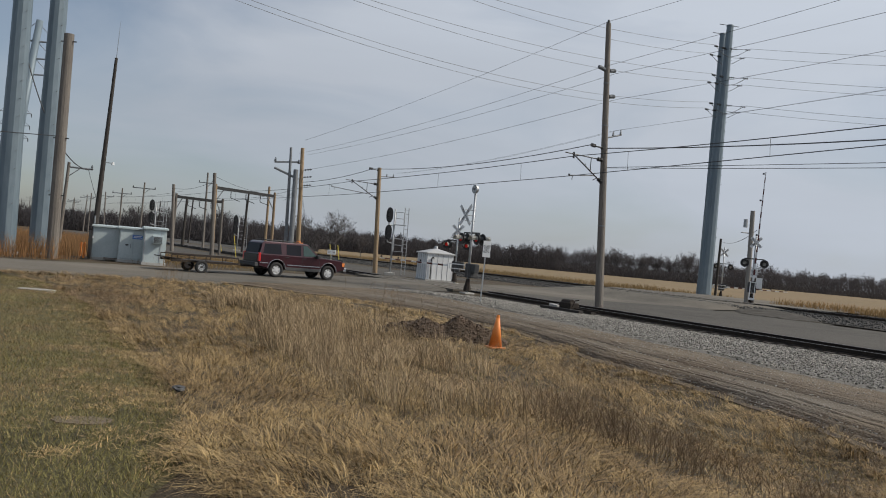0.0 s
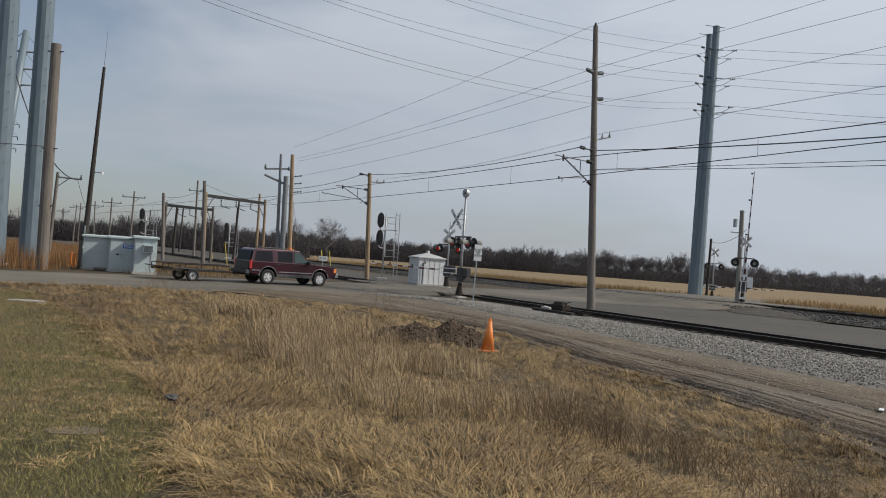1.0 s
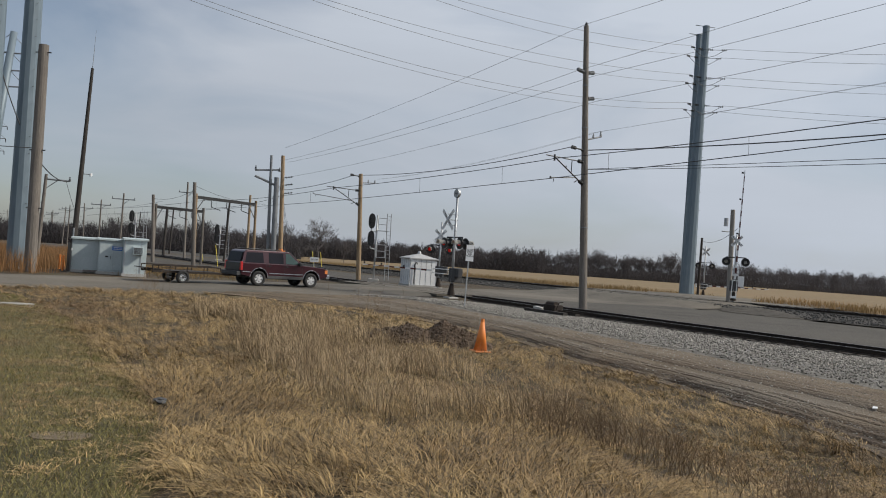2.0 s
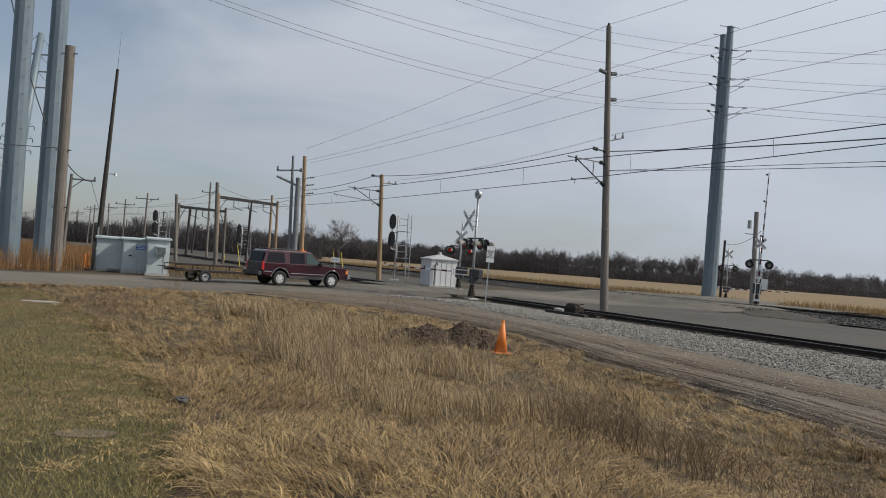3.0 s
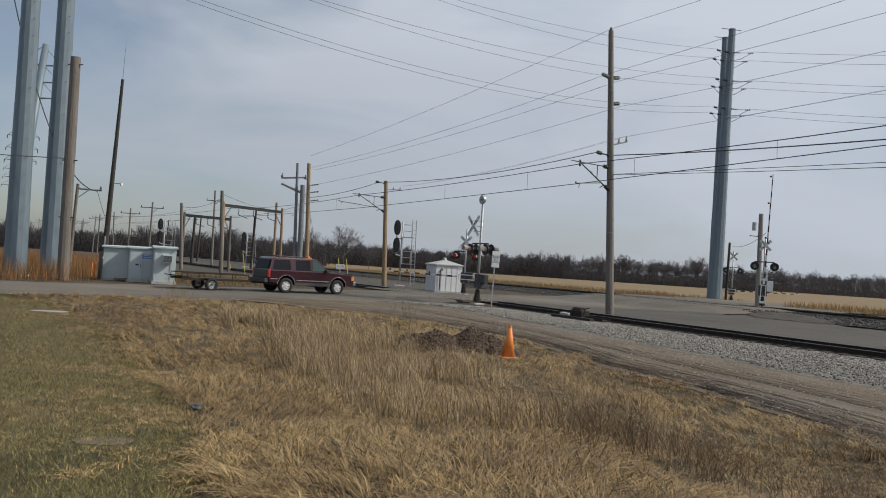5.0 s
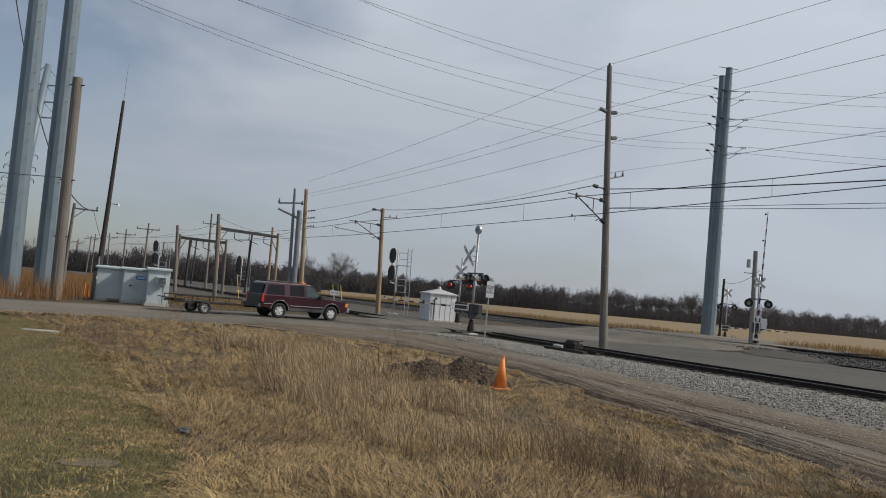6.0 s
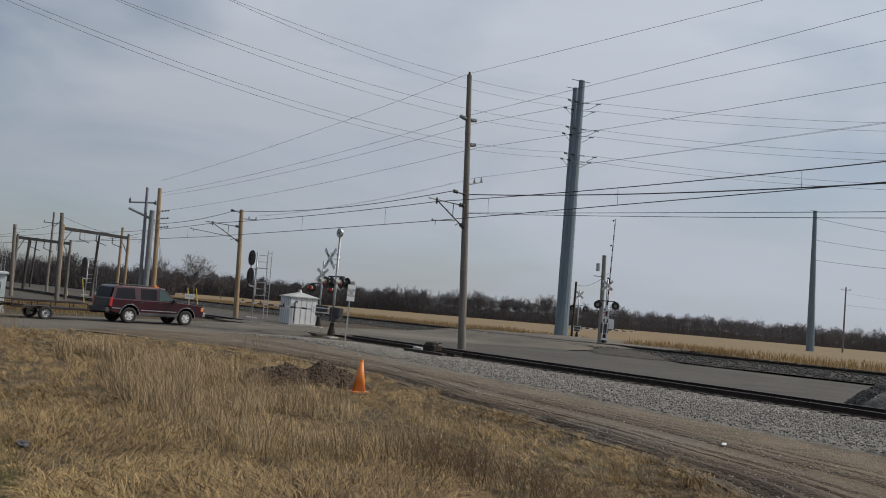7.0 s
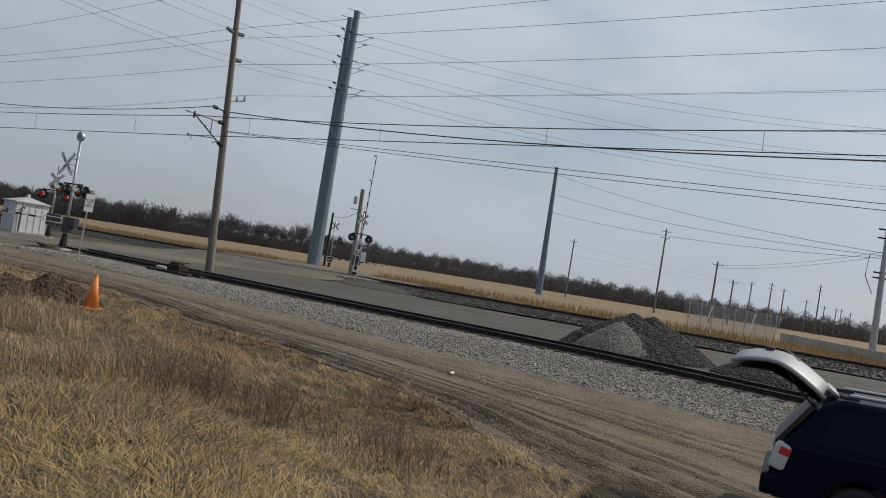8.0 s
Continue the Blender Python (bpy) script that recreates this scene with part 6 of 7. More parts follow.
def make_woods():
    rng = np.random.default_rng(5)
    kinds = [twig_tree(rng, 1.0, sp, 5, 0.013, 0.0065, up) for sp, up in ((0.40, 0.22), (0.48, 0.18), (0.55, 0.15), (0.44, 0.25), (0.36, 0.25), (0.50, 0.20))]

    def row(b0, b1, step, r0, r1, h0, h1, k, swell):
        """Trees by bearing (degrees to the right of +y) and distance; swell gives the wood's uneven height."""
        out = []
        for b in np.arange(b0, b1, step):
            for _ in range(k):
                r, bb = rng.uniform(r0, r1), radians(b + rng.uniform(-0.3, 0.3))
                out.append((r * math.sin(bb), r * math.cos(bb), rng.uniform(h0, h1) * swell(b)))
        return out

    def uneven(b):
        return 0.92 + 0.13 * math.sin(b * 1.9) * math.sin(b * 0.77 + 1) + (0.08 if 8 < b < 18 else 0.0)
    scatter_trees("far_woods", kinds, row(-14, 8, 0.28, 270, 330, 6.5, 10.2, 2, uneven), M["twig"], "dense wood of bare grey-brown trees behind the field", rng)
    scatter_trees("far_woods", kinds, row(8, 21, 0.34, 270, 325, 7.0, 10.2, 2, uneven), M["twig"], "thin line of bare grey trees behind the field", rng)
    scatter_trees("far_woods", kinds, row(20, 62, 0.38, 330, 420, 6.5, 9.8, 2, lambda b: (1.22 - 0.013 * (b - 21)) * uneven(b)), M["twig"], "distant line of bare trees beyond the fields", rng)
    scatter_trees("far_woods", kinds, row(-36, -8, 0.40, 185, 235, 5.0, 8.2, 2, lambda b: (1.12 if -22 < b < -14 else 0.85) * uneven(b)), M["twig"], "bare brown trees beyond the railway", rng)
    # dense brush under the trees, as many thin upright twigs that grow sparser upwards
    for b0, b1, r0, r1, h, n, lab in ((-16, 8.5, 266, 325, 7.6, 130000, "grey-brown brushwood under the far trees"), (8, 22, 262, 320, 4.2, 56000, "low dark brushwood under a line of trees"),
                                      (20, 64, 325, 410, 8.8, 170000, "dark brushwood beyond the fields"), (-36, -9, 180, 230, 4.8, 90000, "brown brushwood along the railway")):
        bb = np.radians(rng.uniform(b0, b1, n))
        rr_ = rng.uniform(r0, r1, n)
        crown = 0.80 + 0.16 * np.sin(bb * 140 + rr_) * np.sin(bb * 53 + 1) + 0.12 * np.sin(bb * 311)
        z = rng.uniform(0, 1, n) ** 1.6 * h * crown
        c = np.stack([rr_ * np.sin(bb), rr_ * np.cos(bb), z], 1)
        d = rng.normal(0, 1, (n, 3)) * [0.30, 0.30, 0.30] + [0, 0, 0.55]
        w = rng.normal(0, 1, (n, 3)) * [0.062, 0.062, 0.02] * (1.3 - 0.6 * z / h)[:, None]
        v = np.stack([c - d * 0.7 - w, c + d * 0.8, c - d * 0.5 + w], 1).reshape(-1, 3)
        v[:, 2] = np.maximum(v[:, 2], 0)
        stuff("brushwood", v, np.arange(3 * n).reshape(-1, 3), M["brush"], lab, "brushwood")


make_woods()


def lone_trees():
    rng = np.random.default_rng(11)
    for x, y, h, sp, n in ((-17.6, 129, 8.0, 0.55, 6), (-23.5, 131, 7.2, 0.35, 5), (-15.6, 150, 5.6, 0.5, 5)):
        th = thing("tree", "bare deciduous tree with a fine twiggy crown", "tree", (x, y, 0), group="bare trees")
        V, F = twig_tree(rng, h, sp, n, 0.018, 0.03, 0.12, 2)
        for nm, sel in (("trunk", F[:6]), ("crown", F[6:])):
            used = np.unique(sel)
            remap = np.zeros(len(V), dtype=int)
            remap[used] = np.arange(len(used))
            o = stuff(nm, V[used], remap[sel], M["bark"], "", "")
            del o["kind"]
            o.parent = th


lone_trees()


def hz(xy):
    return np.array([H(float(x), float(y)) for x, y in xy])


def inside(poly, pts):
    x, y = pts[:, 0], pts[:, 1]
    r = np.zeros(len(pts), bool)
    n = len(poly)
    for i in range(n):
        (x0, y0), (x1, y1) = poly[i], poly[(i + 1) % n]
        c = ((y0 > y) != (y1 > y)) & (x < (x1 - x0) * (y - y0) / (y1 - y0 + 1e-9) + x0)
        r ^= c
    return r


def blades(name, xy, h, w, lean, material, label, rng, dirs=None, bend=0.6, category="grass", z=None):
    """One curved three-triangle blade at each plan point."""
    n = len(xy)
    a = rng.uniform(0, 2 * np.pi, n) if dirs is None else dirs
    ld = np.stack([np.cos(a), np.sin(a)], 1)
    s = rng.uniform(0, np.pi, n)
    sd = np.stack([np.cos(s), np.sin(s)], 1) * (w / 2)[:, None]
    z0 = (hz(xy) if z is None else z) - 0.01
    mid = xy + ld * (h * lean * 0.35)[:, None]
    tip = xy + ld * (h * lean * (0.7 + bend))[:, None]
    zm = z0 + h * 0.55 * np.sqrt(np.maximum(0.05, 1 - (lean * 0.6) ** 2))
    zt = z0 + h * np.sqrt(np.maximum(0.04, 1 - np.minimum(lean, 0.98) ** 2))
    P = np.zeros((n, 5, 3))
    P[:, 0, :2], P[:, 0, 2] = xy - sd, z0
    P[:, 1, :2], P[:, 1, 2] = xy + sd, z0
    P[:, 2, :2], P[:, 2, 2] = mid - sd * 0.75, zm
    P[:, 3, :2], P[:, 3, 2] = mid + sd * 0.75, zm
    P[:, 4, :2], P[:, 4, 2] = tip, zt
    k = np.arange(n)[:, None] * 5
    F = np.concatenate([k + [0, 1, 3], k + [0, 3, 2], k + [2, 3, 4]], 1).reshape(-1, 3)
    return stuff(name, P.reshape(-1, 3), F, material, label, category)


def vnoise(xy, s, seed):
    return np.array([noise.noise((float(x) * s, float(y) * s, seed)) for x, y in xy])


MEADOW = [(-16, 28.3)] + LAWN_EDGE[1:7] + [(3, -1), (6.6, 2)] + [(x + 0.30, y + 0.15) for x, y in DIRT_NEAR[2:10]] + [(-9, 32)]


def spots_in(poly, box_, n, rng, near_pow):
    """Plan points inside a polygon, thicker towards the viewer."""
    out = []
    got = 0
    while got < n:
        th = rng.uniform(radians(-42), radians(62), n)
        r = 3.2 + 31 * rng.uniform(0, 1, n) ** near_pow
        p = np.stack([r * np.sin(th), r * np.cos(th)], 1)
        p = p[inside(poly, p)]
        out.append(p)
        got += len(p)
    return np.concatenate(out)[:n]


def locks(name, roots, z, per, length, rise, ang, spread, material, label, rng, width):
    """Tussocks: at each root blades rise a little, arch over and lie down, mostly to one side."""
    idx = np.repeat(np.arange(len(roots)), per)
    n = len(idx)
    a = ang[idx] + rng.normal(0, 1, n) * spread[idx]
    out = np.stack([np.cos(a), np.sin(a)], 1)
    L = length[idx] * rng.uniform(0.55, 1.25, n)
    up = rise[idx] * rng.uniform(0.35, 1.2, n)
    p0 = roots[idx] + rng.normal(0, 0.045, (n, 2))
    far = np.hypot(p0[:, 0], p0[:, 1])
    w = width * rng.uniform(0.6, 1.5, n) * (0.75 + 0.035 * far)
    turn = a + np.pi / 2 + rng.normal(0, 0.5, n)
    sd = np.stack([np.cos(turn), np.sin(turn)], 1) * (w / 2)[:, None]
    kink = np.stack([-out[:, 1], out[:, 0]], 1) * (L * rng.normal(0, 0.10, n))[:, None]
    P = np.zeros((n, 7, 3))
    z0 = z[idx] - 0.01
    for k, (s_, hgt, bw) in enumerate(((0.0, 0.0, 1.0), (0.30, 0.72, 1.0), (0.70, 0.92, 0.8))):
        c = p0 + out * (L * s_)[:, None] + kink * s_
        P[:, 2 * k, :2], P[:, 2 * k + 1, :2] = c - sd * bw, c + sd * bw
        P[:, 2 * k, 2] = P[:, 2 * k + 1, 2] = z0 + up * hgt
    P[:, 6, :2], P[:, 6, 2] = p0 + out * (L * 0.97)[:, None] + kink * 1.6, z0 + up * rng.uniform(0.1, 0.75, n)
    k = np.arange(n)[:, None] * 7
    F = np.concatenate([k + [0, 1, 3], k + [0, 3, 2], k + [2, 3, 5], k + [2, 5, 4], k + [4, 5, 6]], 1).reshape(-1, 3)
    return stuff(name, P.reshape(-1, 3), F, material, label, "grass")


def make_grass():
    rng = np.random.default_rng(3)
    # tussocks of dead grass pressed over by the wind, in swirls, with dark gaps between them
    t = spots_in(MEADOW, None, 6600, rng, 1.1)
    t = t[vnoise(t, 0.9, 41.0) + 0.7 * vnoise(t, 2.1, 43.0) > -0.46]
    n = len(t)
    big = np.clip(0.5 + 0.9 * vnoise(t, 0.55, 19.0), 0, 1)
    ang = 2.4 + 3.4 * vnoise(t, 0.33, 8.0) + rng.normal(0, 0.5, n)
    locks("dry_grass", t, hz(t), 24, 0.17 + 0.22 * big + rng.uniform(0, 0.08, n), 0.03 + 0.18 * big * rng.uniform(0.3, 1.2, n), ang, rng.uniform(0.25, 1.0, n), M["blade"], "matted dry straw-coloured grass on the verge", rng, 0.0058)
    # a thin layer of short straw pressed on the soil
    p = spots_in(MEADOW, None, 46000, rng, 1.05)
    blades("fallen_straw", p, rng.uniform(0.07, 0.22, len(p)), rng.uniform(0.004, 0.009, len(p)), rng.uniform(0.90, 0.985, len(p)), M["straw"], "pale fallen straw lying over the soil", rng, 2.0 + 3.4 * vnoise(p, 0.33, 8.0) + rng.normal(0, 0.9, len(p)), bend=0.25)
    # thinner straw spilling on to the lawn
    e = np.array(LAWN_EDGE[1:7])
    k = rng.uniform(0, 4.999, 1100)
    i = k.astype(int)
    p = e[i] + (e[i + 1] - e[i]) * (k - i)[:, None] + np.stack([-np.abs(rng.normal(0, 0.75, len(k))) + 0.25, rng.normal(0, 0.4, len(k))], 1)
    p = p[vnoise(p, 0.8, 33.0) + rng.normal(0, 0.3, len(p)) > 0.0]
    locks("straw_edge", p, hz(p) + 0.02, 16, rng.uniform(0.08, 0.18, len(p)), rng.uniform(0.01, 0.03, len(p)), rng.normal(2.6, 1.2, len(p)), rng.uniform(0.4, 1.1, len(p)), M["blade"], "straw-coloured grass along the lawn's edge", rng, 0.0055)
    # tall fine grass standing in clumps in the middle of the verge
    m = 1050
    k = rng.uniform(0, 1, m) ** 0.8
    o = np.abs(rng.normal(0, 1.7, m)) - 0.25
    c = np.stack([-6.3 + 5.9 * (1 - k) + 0.93 * o, 8.4 + 14.5 * k + 0.38 * o], 1)
    c = c[inside(MEADOW, c)]
    c = c[(vnoise(c, 0.3, 6.0) + 0.35 * vnoise(c, 1.1, 26.0) > -0.10) & (np.hypot(c[:, 0], c[:, 1]) > 7.2)]
    idx = np.repeat(np.arange(len(c)), 24)
    hc = rng.uniform(0.30, 0.68, len(c))
    a = rng.uniform(0, 6.283, len(idx))
    p = c[idx] + rng.normal(0, 0.07, (len(idx), 2))
    h = hc[idx] * rng.uniform(0.45, 1.15, len(idx))
    ln = np.clip(rng.uniform(0.10, 0.92, len(idx)) + 0.12 * rng.normal(0, 1, len(idx)), 0.02, 0.96)
    far = np.hypot(p[:, 0], p[:, 1])
    mean_dir = rng.normal(2.9, 0.9, len(c))
    d = np.where(rng.uniform(0, 1, len(idx)) < 0.6, mean_dir[idx] + rng.normal(0, 0.6, len(idx)), a)
    zc = hz(c)[idx]
    blades("tall_dry_grass", p, h, rng.uniform(0.6, 1.4, len(idx)) * (0.0028 + 0.00034 * far), ln, M["tall"], "tall reddish-tan dry grass standing on the verge", rng, d, z=zc)
    # seed heads on every other stalk
    q = rng.uniform(0, 1, len(p)) < 0.4
    tip = np.column_stack([p + np.stack([np.cos(d), np.sin(d)], 1) * (h * ln * 1.2)[:, None], zc + h * np.sqrt(np.maximum(0.04, 1 - np.minimum(ln, 0.98) ** 2))])[q]
    r = rng.normal(0, 1, (len(tip), 3, 3)) * 0.008
    stuff("seed_heads", (tip[:, None, :] + r).reshape(-1, 3), np.arange(3 * len(tip)).reshape(-1, 3), M["weed"], "small dark seed heads on tall grass", "grass")
    # low greenish blades through the straw
    p = spots_in(MEADOW, None, 30000, rng, 1.15)
    p = p[vnoise(p, 0.35, 12.0) + 0.3 * vnoise(p, 1.2, 13.0) > 0.10]
    blades("green_grass", p, rng.uniform(0.04, 0.11, len(p)), rng.uniform(0.005, 0.010, len(p)), rng.uniform(0.5, 0.95, len(p)), M["blade_green"], "short green grass showing through the straw", rng)
    # lawn, mown short
    lawn = LAWN_EDGE[:7] + [(-1.2, -2), (-14, -3), (-40, 8), (-30, 18)]
    p = spots_in(lawn, None, 190000, rng, 0.95)
    m = 0.5 * vnoise(p, 0.4, 15.0) + 0.45 * vnoise(p, 1.3, 17.0) + rng.normal(0, 0.22, len(p))
    for nm, sel, mt, lab in (("lawn_grass", m > -0.16, "blade_green", "short mown green lawn grass"), ("lawn_straw", m <= -0.16, "blade", "short straw-coloured lawn grass")):
        q = p[sel]
        n = len(q)
        a = rng.uniform(0, 6.283, n)
        L = rng.uniform(0.025, 0.065, n)
        ln = rng.uniform(0.6, 0.985, n)
        w = rng.uniform(0.003, 0.006, n) * (0.7 + 0.05 * np.hypot(q[:, 0], q[:, 1]))
        b = a + np.pi / 2 + rng.normal(0, 0.6, n)
        sd = np.stack([np.cos(b), np.sin(b)], 1) * (w / 2)[:, None]
        z = hz(q) + 0.008
        v = np.zeros((n, 3, 3))
        v[:, 0, :2], v[:, 1, :2], v[:, 2, :2] = q - sd, q + sd, q + np.stack([np.cos(a), np.sin(a)], 1) * (L * ln)[:, None]
        v[:, 0, 2] = v[:, 1, 2] = z
        v[:, 2, 2] = z + 0.012 + L * np.sqrt(1 - ln ** 2)
        stuff(nm, v.reshape(-1, 3), np.arange(3 * n).reshape(-1, 3), M[mt], lab, "grass")
    # rusty tall grass round the steel poles, and the field's edge
    n = 44000
    p = np.stack([rng.uniform(-46, -18.8, n), rng.uniform(36.5, 70, n)], 1)
    k = (p[:, 1] > 37.2 + 0.78 * (p[:, 0] + 20.4)) & (p[:, 0] < -18.4 - 0.30 * (p[:, 1] - 40)) & ~((np.abs(p[:, 0] + 17.5) < 3.4) & (np.abs(p[:, 1] - 44.5) < 2.6))
    p = p[k]
    blades("rusty_tall_grass", p, rng.uniform(0.5, 1.4, len(p)), rng.uniform(0.010, 0.026, len(p)), rng.uniform(0.05, 0.45, len(p)), M["reed"], "rusty brown tall grass round the pole feet", rng, bend=0.3)
    n = 40000
    y = rng.uniform(-30, 130, n)
    o = 7.0 + 22 * rng.uniform(0, 1, n) ** 1.6
    p = np.stack([track2_x(y) + 0.8 * o, y + 0.6 * o], 1)
    p = p[(np.abs((p[:, 0] - 36) * 0.7 - (p[:, 1] - 82) * 0.7) > 6.5) | (p[:, 0] < 20)]
    blades("field_edge_grass", p, rng.uniform(0.15, 0.7, len(p)) * (1 + 0.4 * (p[:, 0] > 40)), rng.uniform(0.03, 0.06, len(p)), rng.uniform(0.05, 0.5, len(p)), M["field_blade"], "tan tall grass along the edge of the field", rng, bend=0.3)
    n = 3500
    p = np.stack([rng.normal(-15.5, 2.2, n), rng.normal(52, 3.0, n)], 1)
    blades("straw_tuft", p, rng.uniform(0.2, 0.55, n), rng.uniform(0.02, 0.04, n), rng.uniform(0.1, 0.6, n), M["field_blade"], "tan tufts of grass behind the cabinets", rng)


M["straw"] = mat("pale_straw", (0.22, 0.150, 0.066), (0.38, 0.275, 0.13), 0.5, 0.6, bump=0, fine=3, island=0.65, transl=0.1)
M["tall"] = mat("reddish_tan_grass", (0.245, 0.178, 0.100), (0.45, 0.340, 0.205), 0.5, 0.85, bump=0, fine=3, island=0.7, transl=0.12)
M["field_blade"] = mat("tan_field_blades", (0.185, 0.12, 0.052), (0.28, 0.195, 0.09), 0.2, 0.85, bump=0, fine=2, c3=(0.33, 0.19, 0.08), island=0.3, transl=0.3)
make_grass()


def weed_clump(at, n, h, spread, seed, label, material="weed"):
    """Dead stems with side twigs and seed heads."""
    rng = np.random.default_rng(seed)
    V, F = [], []

    def st(p, q, r):
        d = q - p
        u = np.cross(d, [0.2, 0.9, 0.1])
        u = u / (np.linalg.norm(u) + 1e-9) * r
        v = np.cross(d, u)
        v = v / (np.linalg.norm(v) + 1e-9) * r
        k = len(V)
        V.extend([p + u, p - 0.5 * u + 0.87 * v, p - 0.5 * u - 0.87 * v, q + u * 0.6, q - 0.3 * u + 0.5 * v, q - 0.3 * u - 0.5 * v])
        for i in range(3):
            j = (i + 1) % 3
            F.extend([(k + i, k + j, k + 3 + j), (k + i, k + 3 + j, k + 3 + i)])

    for _ in range(n):
        x, y = at[0] + rng.normal(0, spread), at[1] + rng.normal(0, spread)
        p = np.array([x, y, H(x, y) - 0.02])
        d = np.array([rng.normal(0, 0.28), rng.normal(0, 0.28), 1.0])
        L = h * rng.uniform(0.5, 1.1)
        q = p + d * L * 0.5
        e = q + (d + rng.normal(0, 0.15, 3)) * L * 0.5
        st(p, q, 0.0038)
        st(q, e, 0.003)
        for _k in range(rng.integers(3, 7)):
            t = rng.uniform(0.35, 1)
            b = p + (e - p) * t
            tw = b + np.array([rng.normal(0, 0.10), rng.normal(0, 0.10), rng.uniform(0.04, 0.2)])
            st(b, tw, 0.002)
            st(tw, tw + np.array([0.003, 0, 0.012]), 0.006)
    return stuff("weed_clump", np.array(V), np.array(F), M[material], label, "weeds")


weed_clump((-1.35, 22.6), 22, 1.1, 0.55, 1, "tall dead weed stems beside the dirt track")
weed_clump((0.9, 19.6), 18, 0.75, 0.4, 2, "dead weed stems round a heap of earth")
weed_clump((1.75, 8.8), 150, 0.42, 0.42, 3, "dense dark dead brush on the verge")
weed_clump((2.6, 8.1), 90, 0.40, 0.35, 4, "dark dead brush near the track edge")
weed_clump((3.6, 7.0), 90, 0.42, 0.4, 5, "rusty dead weeds by the track edge")
weed_clump((-0.4, 9.2), 26, 0.85, 0.8, 6, "thin dead stems standing in tall grass")
weed_clump((-2.6, 13.5), 40, 0.75, 1.5, 7, "thin dead stems standing in tall grass")
weed_clump((-7.2, 17.6), 50, 0.55, 0.5, 8, "dark dead brush at the edge of the lawn")
weed_clump((-10.3, 30.0), 30, 1.0, 0.35, 9, "tall dead weeds at the road edge")
weed_clump((3.2, 14.8), 30, 0.5, 0.5, 10, "dead stems along the dirt track")
weed_clump((5.3, 11.0), 24, 0.5, 0.5, 12, "dead stems along the dirt track")


# ---- cone, heaps, stones ----
def traffic_cone():
    x, y = 1.36, 17.9
    th = thing("traffic_cone", "faded orange traffic cone standing in grass", "traffic cone", (x, y, H(x, y) + 0.03))
    bm = bmesh.new()
    rod(bm, (0, 0, 0.03), (0.012, 0, 0.73), 0.155, 0.032, 24)
    part("cone", bm, M["orange"], th, smooth=True)
    part("base", B((0, 0, 0.015), (0.38, 0.38, 0.035), (0, 0, 20), 0.012), M["orange"], th)
    part("collar", Rod((0.011, 0, 0.68), (0.012, 0, 0.745), 0.043, 0.034, 20), M["orange"], th)


traffic_cone()


def heap(name, at, rx, ry, h, material, label, rough, seed, turn=0.0, n=46, power=1.3, stones=0, smat=None, srange=(0.03, 0.07), peaks=((0, 0, 1.0),)):
    """A heap as a rough height sheet with loose pieces on it."""
    def f(u, v):
        z = 0
        for px, py, k in peaks:
            d = math.hypot(u - px, v - py)
            z = max(z, k * max(0, 1 - d / (1 - 0.45 * math.hypot(px, py))) ** (1 / power))
        return z
    vs, fs = [], []
    c, s = math.cos(radians(turn)), math.sin(radians(turn))

    def P(u, v):
        x, y = u * rx, v * ry
        X, Y = at[0] + x * c - y * s, at[1] + x * s + y * c
        k = f(u, v)
        z = H(X, Y) - 0.03 + h * k + (rough * (noise.noise((X * 1.6, Y * 1.6, seed)) + 0.6 * noise.noise((X * 5, Y * 5, seed)) + 0.35 * noise.noise((X * 13, Y * 13, seed))) if k > 0.02 else -0.05)
        return X, Y, z
    for i in range(n + 1):
        for j in range(n + 1):
            vs.append(P(-1.15 + 2.3 * i / n, -1.15 + 2.3 * j / n))
    for i in range(n):
        for j in range(n):
            k = i * (n + 1) + j
            fs.append((k, k + 1, k + n + 2, k + n + 1))
    me = bpy.data.meshes.new(name)
    me.from_pydata(vs, [], fs)
    me.materials.append(material)
    me.flip_normals()
    ob = tagged(new(name, me), label, "heap")
    if stones:
        rng = np.random.default_rng(seed)
        pts = []
        while len(pts) < stones:
            u, v = rng.uniform(-1, 1, 2)
            if f(u, v) > 0.03:
                pts.append(P(u, v))
        stones_at(name + "_stones", np.array(pts), rng.uniform(*srange, len(pts)), smat, label + ", loose pieces", rng)
    return ob


OCT_V = np.array([(1, 0, 0), (-1, 0, 0), (0, 1, 0), (0, -1, 0), (0, 0, 1), (0, 0, -1)], float)
OCT_F = np.array([(0, 2, 4), (2, 1, 4), (1, 3, 4), (3, 0, 4), (2, 0, 5), (1, 2, 5), (3, 1, 5), (0, 3, 5)])


def stones_at(name, pts, size, material, label, rng):
    n = len(pts)
    base = OCT_V[None] * rng.uniform(0.55, 1.15, (n, 6, 1)) * size[:, None, None]
    base[:, :, 2] *= 0.75
    a = rng.uniform(0, 6.283, n)
    c, s = np.cos(a)[:, None], np.sin(a)[:, None]
    t = rng.normal(0, 0.5, n)[:, None]
    x, y, z = base[:, :, 0], base[:, :, 1], base[:, :, 2]
    x, z = x * np.cos(t) - z * np.sin(t), x * np.sin(t) + z * np.cos(t)
    v = np.stack([x * c - y * s, x * s + y * c, z], 2) + pts[:, None, :]
    f = OCT_F[None] + 6 * np.arange(n)[:, None, None]
    return stuff(name, v.reshape(-1, 3), f.reshape(-1, 3), material, label, "gravel")


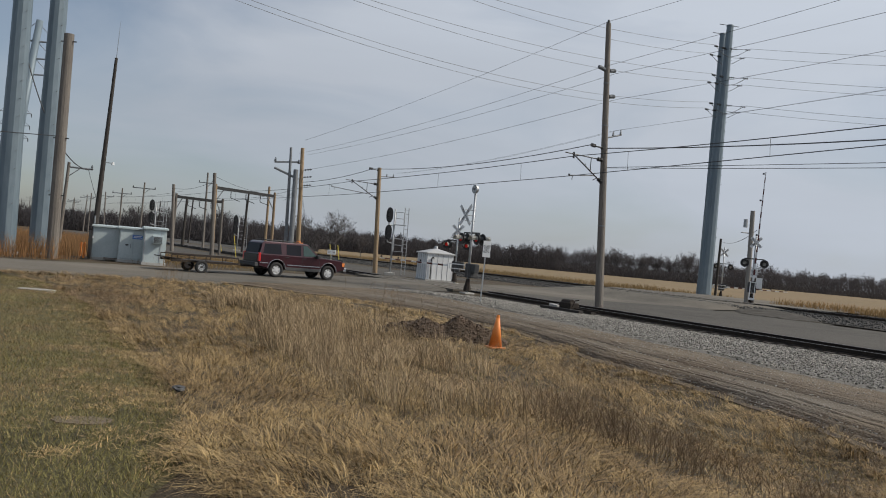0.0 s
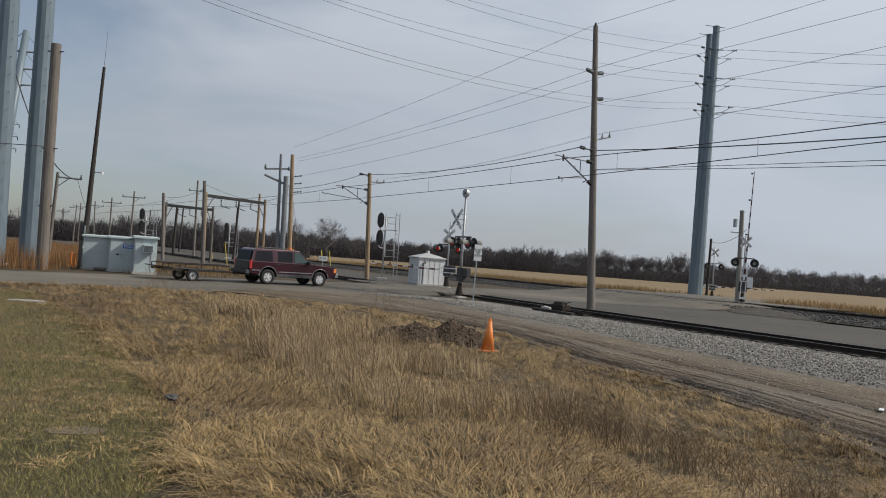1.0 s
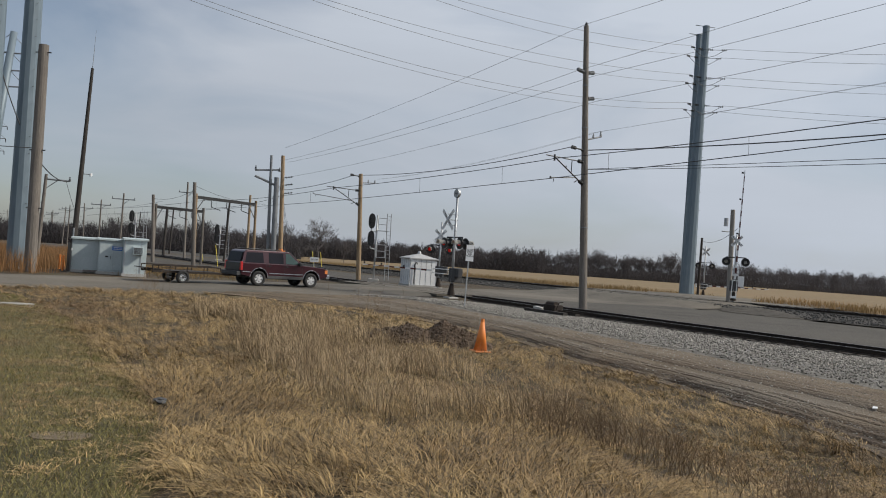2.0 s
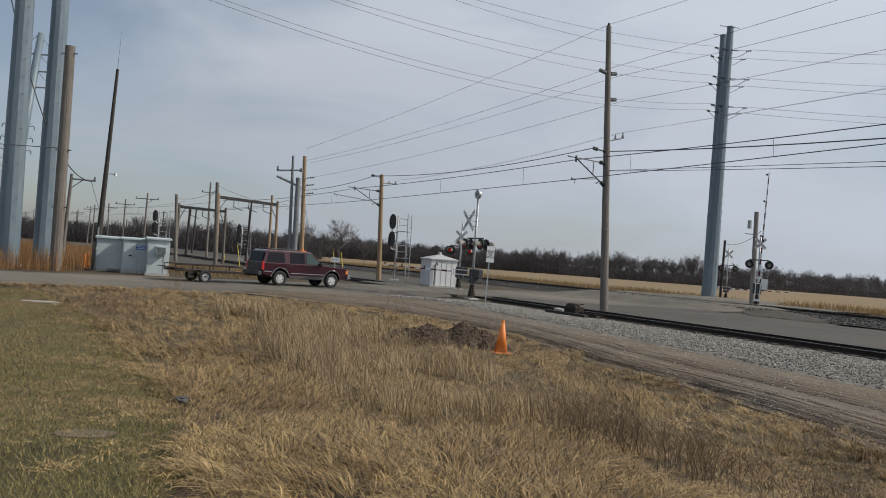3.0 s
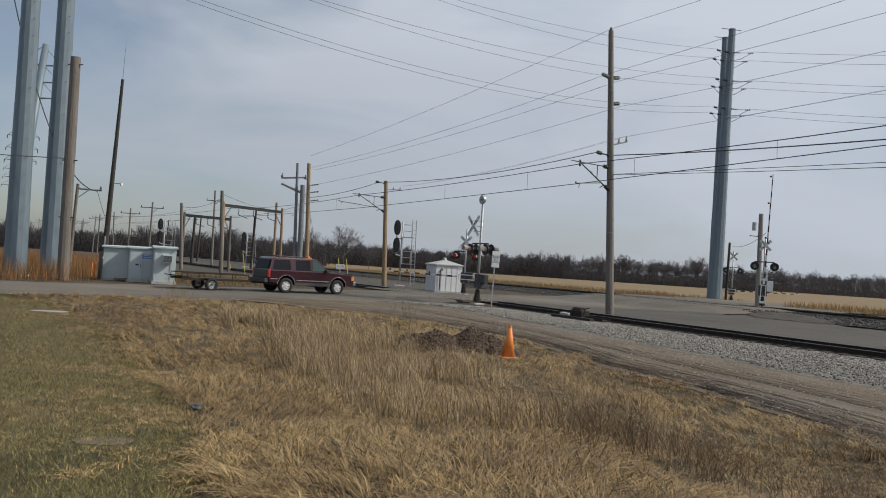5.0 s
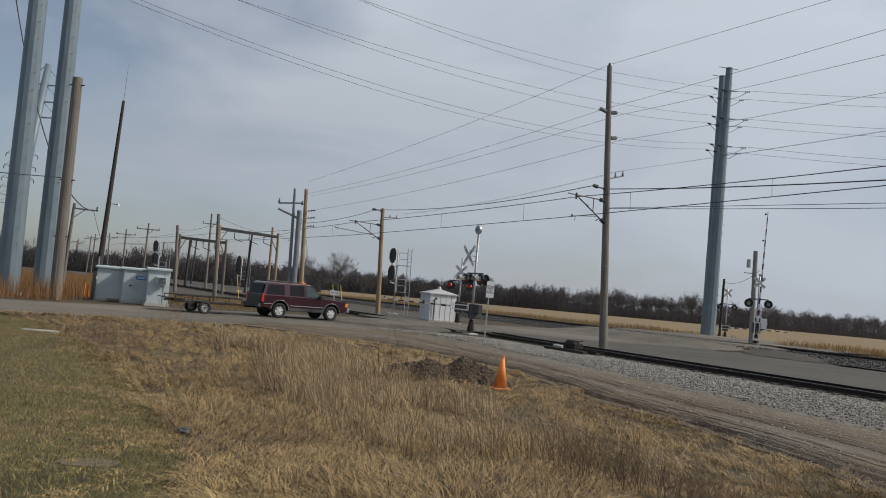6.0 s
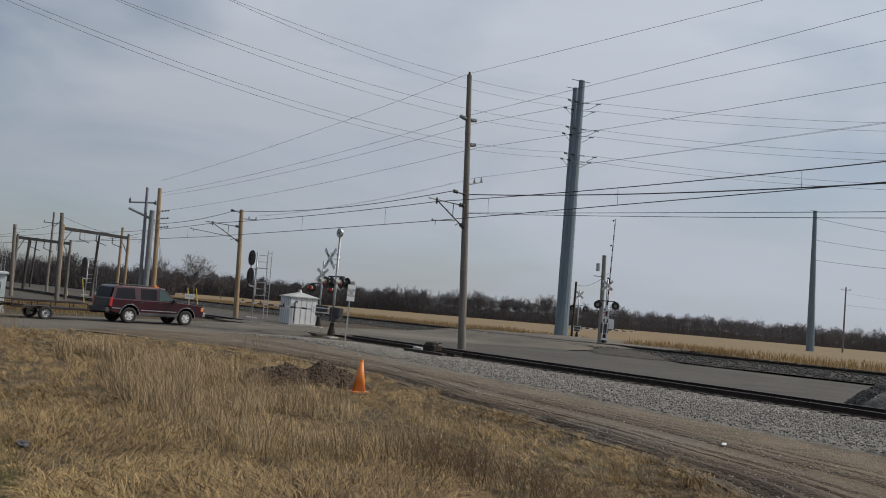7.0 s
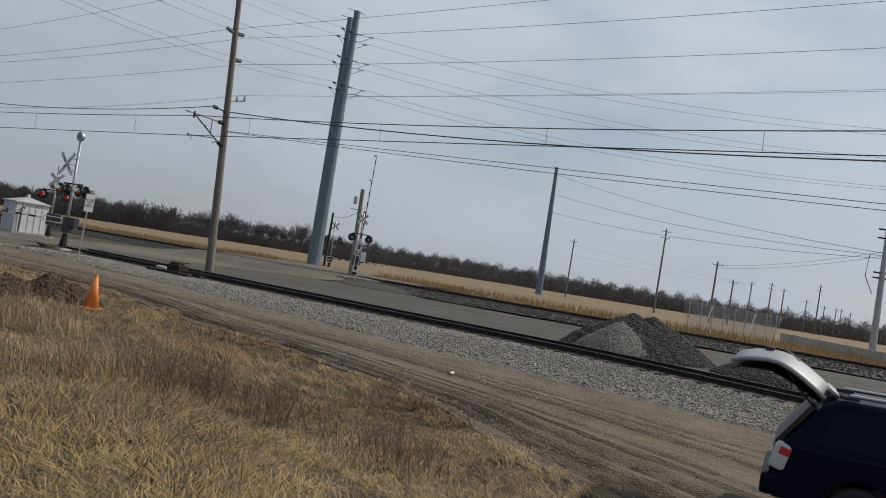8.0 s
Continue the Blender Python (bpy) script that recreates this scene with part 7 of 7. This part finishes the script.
heap("earth_heap", (0.1, 19.0), 1.45, 0.85, 0.56, M["mud"], "low heap of dark clodded earth on the verge", 0.13, 21, peaks=((-0.25, 0, 0.85), (0.35, 0.1, 1.0)), stones=1800, smat=M["mud"], srange=(0.012, 0.042))
heap("stone_pile", (20.9, 22.9), 2.9, 2.6, 1.56, M["ballast_dark"], "tall heap of grey crushed stone behind the track", 0.07, 22, power=1.2, peaks=((-0.10, 0, 1.0), (0.16, -0.1, 0.97)), stones=9000, smat=M["stone_dark"], srange=(0.03, 0.07))
heap("stone_pile", (19.55, 22.3), 1.8, 1.6, 1.22, M["ballast"], "heap of pale crushed stone against a darker one", 0.05, 25, power=1.3, stones=4500, smat=M["stone"], srange=(0.015, 0.04))
heap("stone_pile", (23.4, 18.6), 2.4, 1.8, 0.85, M["ballast_dark"], "low heap of grey crushed stone behind the track", 0.06, 23, power=1.4, stones=5000, smat=M["stone_dark"], srange=(0.03, 0.07))
heap("stone_pile", (22.0, 50.5), 3.0, 2.2, 0.30, M["yard"], "low spread heap of fine grey gravel", 0.04, 24, power=1.2, turn=-45)


def scatter_stones():
    rng = np.random.default_rng(9)
    # pale stones of the shoulder
    n = 36000
    t = rng.uniform(0.06, 0.97, n) * (len(DIRT_FAR) - 1)
    i = np.minimum(t.astype(int), len(DIRT_FAR) - 2)
    k = (t - i)[:, None]
    A = np.array(DIRT_FAR)
    Bp = np.array([tuple(rail_pt(y, -0.2)) for y in SHOULDER_Y])
    a = A[i] * (1 - k) + A[i + 1] * k
    b = Bp[i] * (1 - k) + Bp[i + 1] * k
    u = rng.uniform(0, 0.92, n) ** 0.75
    p = a + (b - a) * u[:, None]
    z = np.array([shoulder_z(float(q[0]), float(q[1]), float(w)) for q, w in zip(p, u)]) + 0.015
    stones_at("ballast_stones", np.column_stack([p, z]), rng.uniform(0.016, 0.048, n), M["stone"], "pale crushed stones beside the rail", rng)
    # dark stones on the far bank
    n = 12000
    y = rng.uniform(5, 110, n)
    o = rng.uniform(-4.6, -0.9, n)
    p = np.stack([track2_x(y) + 0.8 * (o + 0.75), y + 0.6 * (o + 0.75)], 1)
    z = hz(p) + (0.30 - hz(p)) * np.clip((4.6 + o) / 3.0, 0, 1) ** 1.2 + 0.02
    stones_at("ballast_stones", np.column_stack([p, z]), rng.uniform(0.04, 0.10, n), M["stone_dark"], "dark crushed stones on the far bank", rng)
    # loose pebbles on the dirt track
    n = 13000
    t = rng.uniform(0.12, 0.9, n) * (len(DIRT_FAR) - 1)
    i = np.minimum(t.astype(int), len(DIRT_FAR) - 2)
    k = (t - i)[:, None]
    N_ = np.array(DIRT_NEAR)
    a = N_[i] * (1 - k) + N_[i + 1] * k
    b = A[i] * (1 - k) + A[i + 1] * k
    u = rng.uniform(0.05, 1, n)
    p = a + (b - a) * u[:, None]
    stones_at("pebbles", np.column_stack([p, hz(p) + 0.025]), rng.uniform(0.008, 0.03, n), M["stone"], "loose pebbles on the dirt track", rng)


scatter_stones()
th_ = thing("plastic_strip", "short white plastic strip lying on the dirt", "litter", (8.5, 14.6, H(8.5, 14.6) + 0.05), 58)
part("strip", B((0, 0, 0), (0.85, 0.08, 0.02), (0, 3, 0), 0.006), M["white"], th_)
th_ = thing("plastic_bag", "crumpled grey plastic scrap on the lawn", "litter", (-2.72, 8.6, H(-2.72, 8.6) + 0.05))
bm_ = bmesh.new()
bmesh.ops.create_icosphere(bm_, subdivisions=3, radius=0.09)
for v_ in bm_.verts:
    v_.co *= 0.7 + 0.5 * noise.noise(v_.co * 14)
    v_.co.z *= 0.5
part("scrap", bm_, M["grey_trim"], th_)


def flat_scrap(name, at, rx, ry, turn, lift, material, label, category, seed):
    """A thin flush piece with an uneven outline, lying on the lawn."""
    bm = bmesh.new()
    top, low = [], []
    for i in range(22):
        a = 2 * math.pi * i / 22
        k = 1 + 0.3 * noise.noise((math.cos(a) * 1.7, math.sin(a) * 1.7, seed))
        x, y = rx * k * math.cos(a), ry * k * math.sin(a)
        c, d = math.cos(radians(turn)), math.sin(radians(turn))
        X, Y = at[0] + x * c - y * d, at[1] + x * d + y * c
        top.append(bm.verts.new((X, Y, H(X, Y) + lift)))
        low.append(bm.verts.new((X, Y, H(X, Y) - 0.05)))
    bm.faces.new(top)
    for i in range(22):
        bm.faces.new((top[i], low[i], low[(i + 1) % 22], top[(i + 1) % 22]))
    bmesh.ops.recalc_face_normals(bm, faces=bm.faces)
    return tagged(link(name, bm, material), label, category)


flat_scrap("bare_patch", (-2.85, 6.55), 0.24, 0.17, 15, 0.022, M["dirt"], "bare tan patch of soil worn in the lawn", "bare soil", 3.0)
flat_scrap("concrete_slab", (-11.2, 22.0), 0.5, 0.22, 20, 0.035, M["concrete"], "pale weathered concrete slab flush in the lawn", "slab", 5.0)
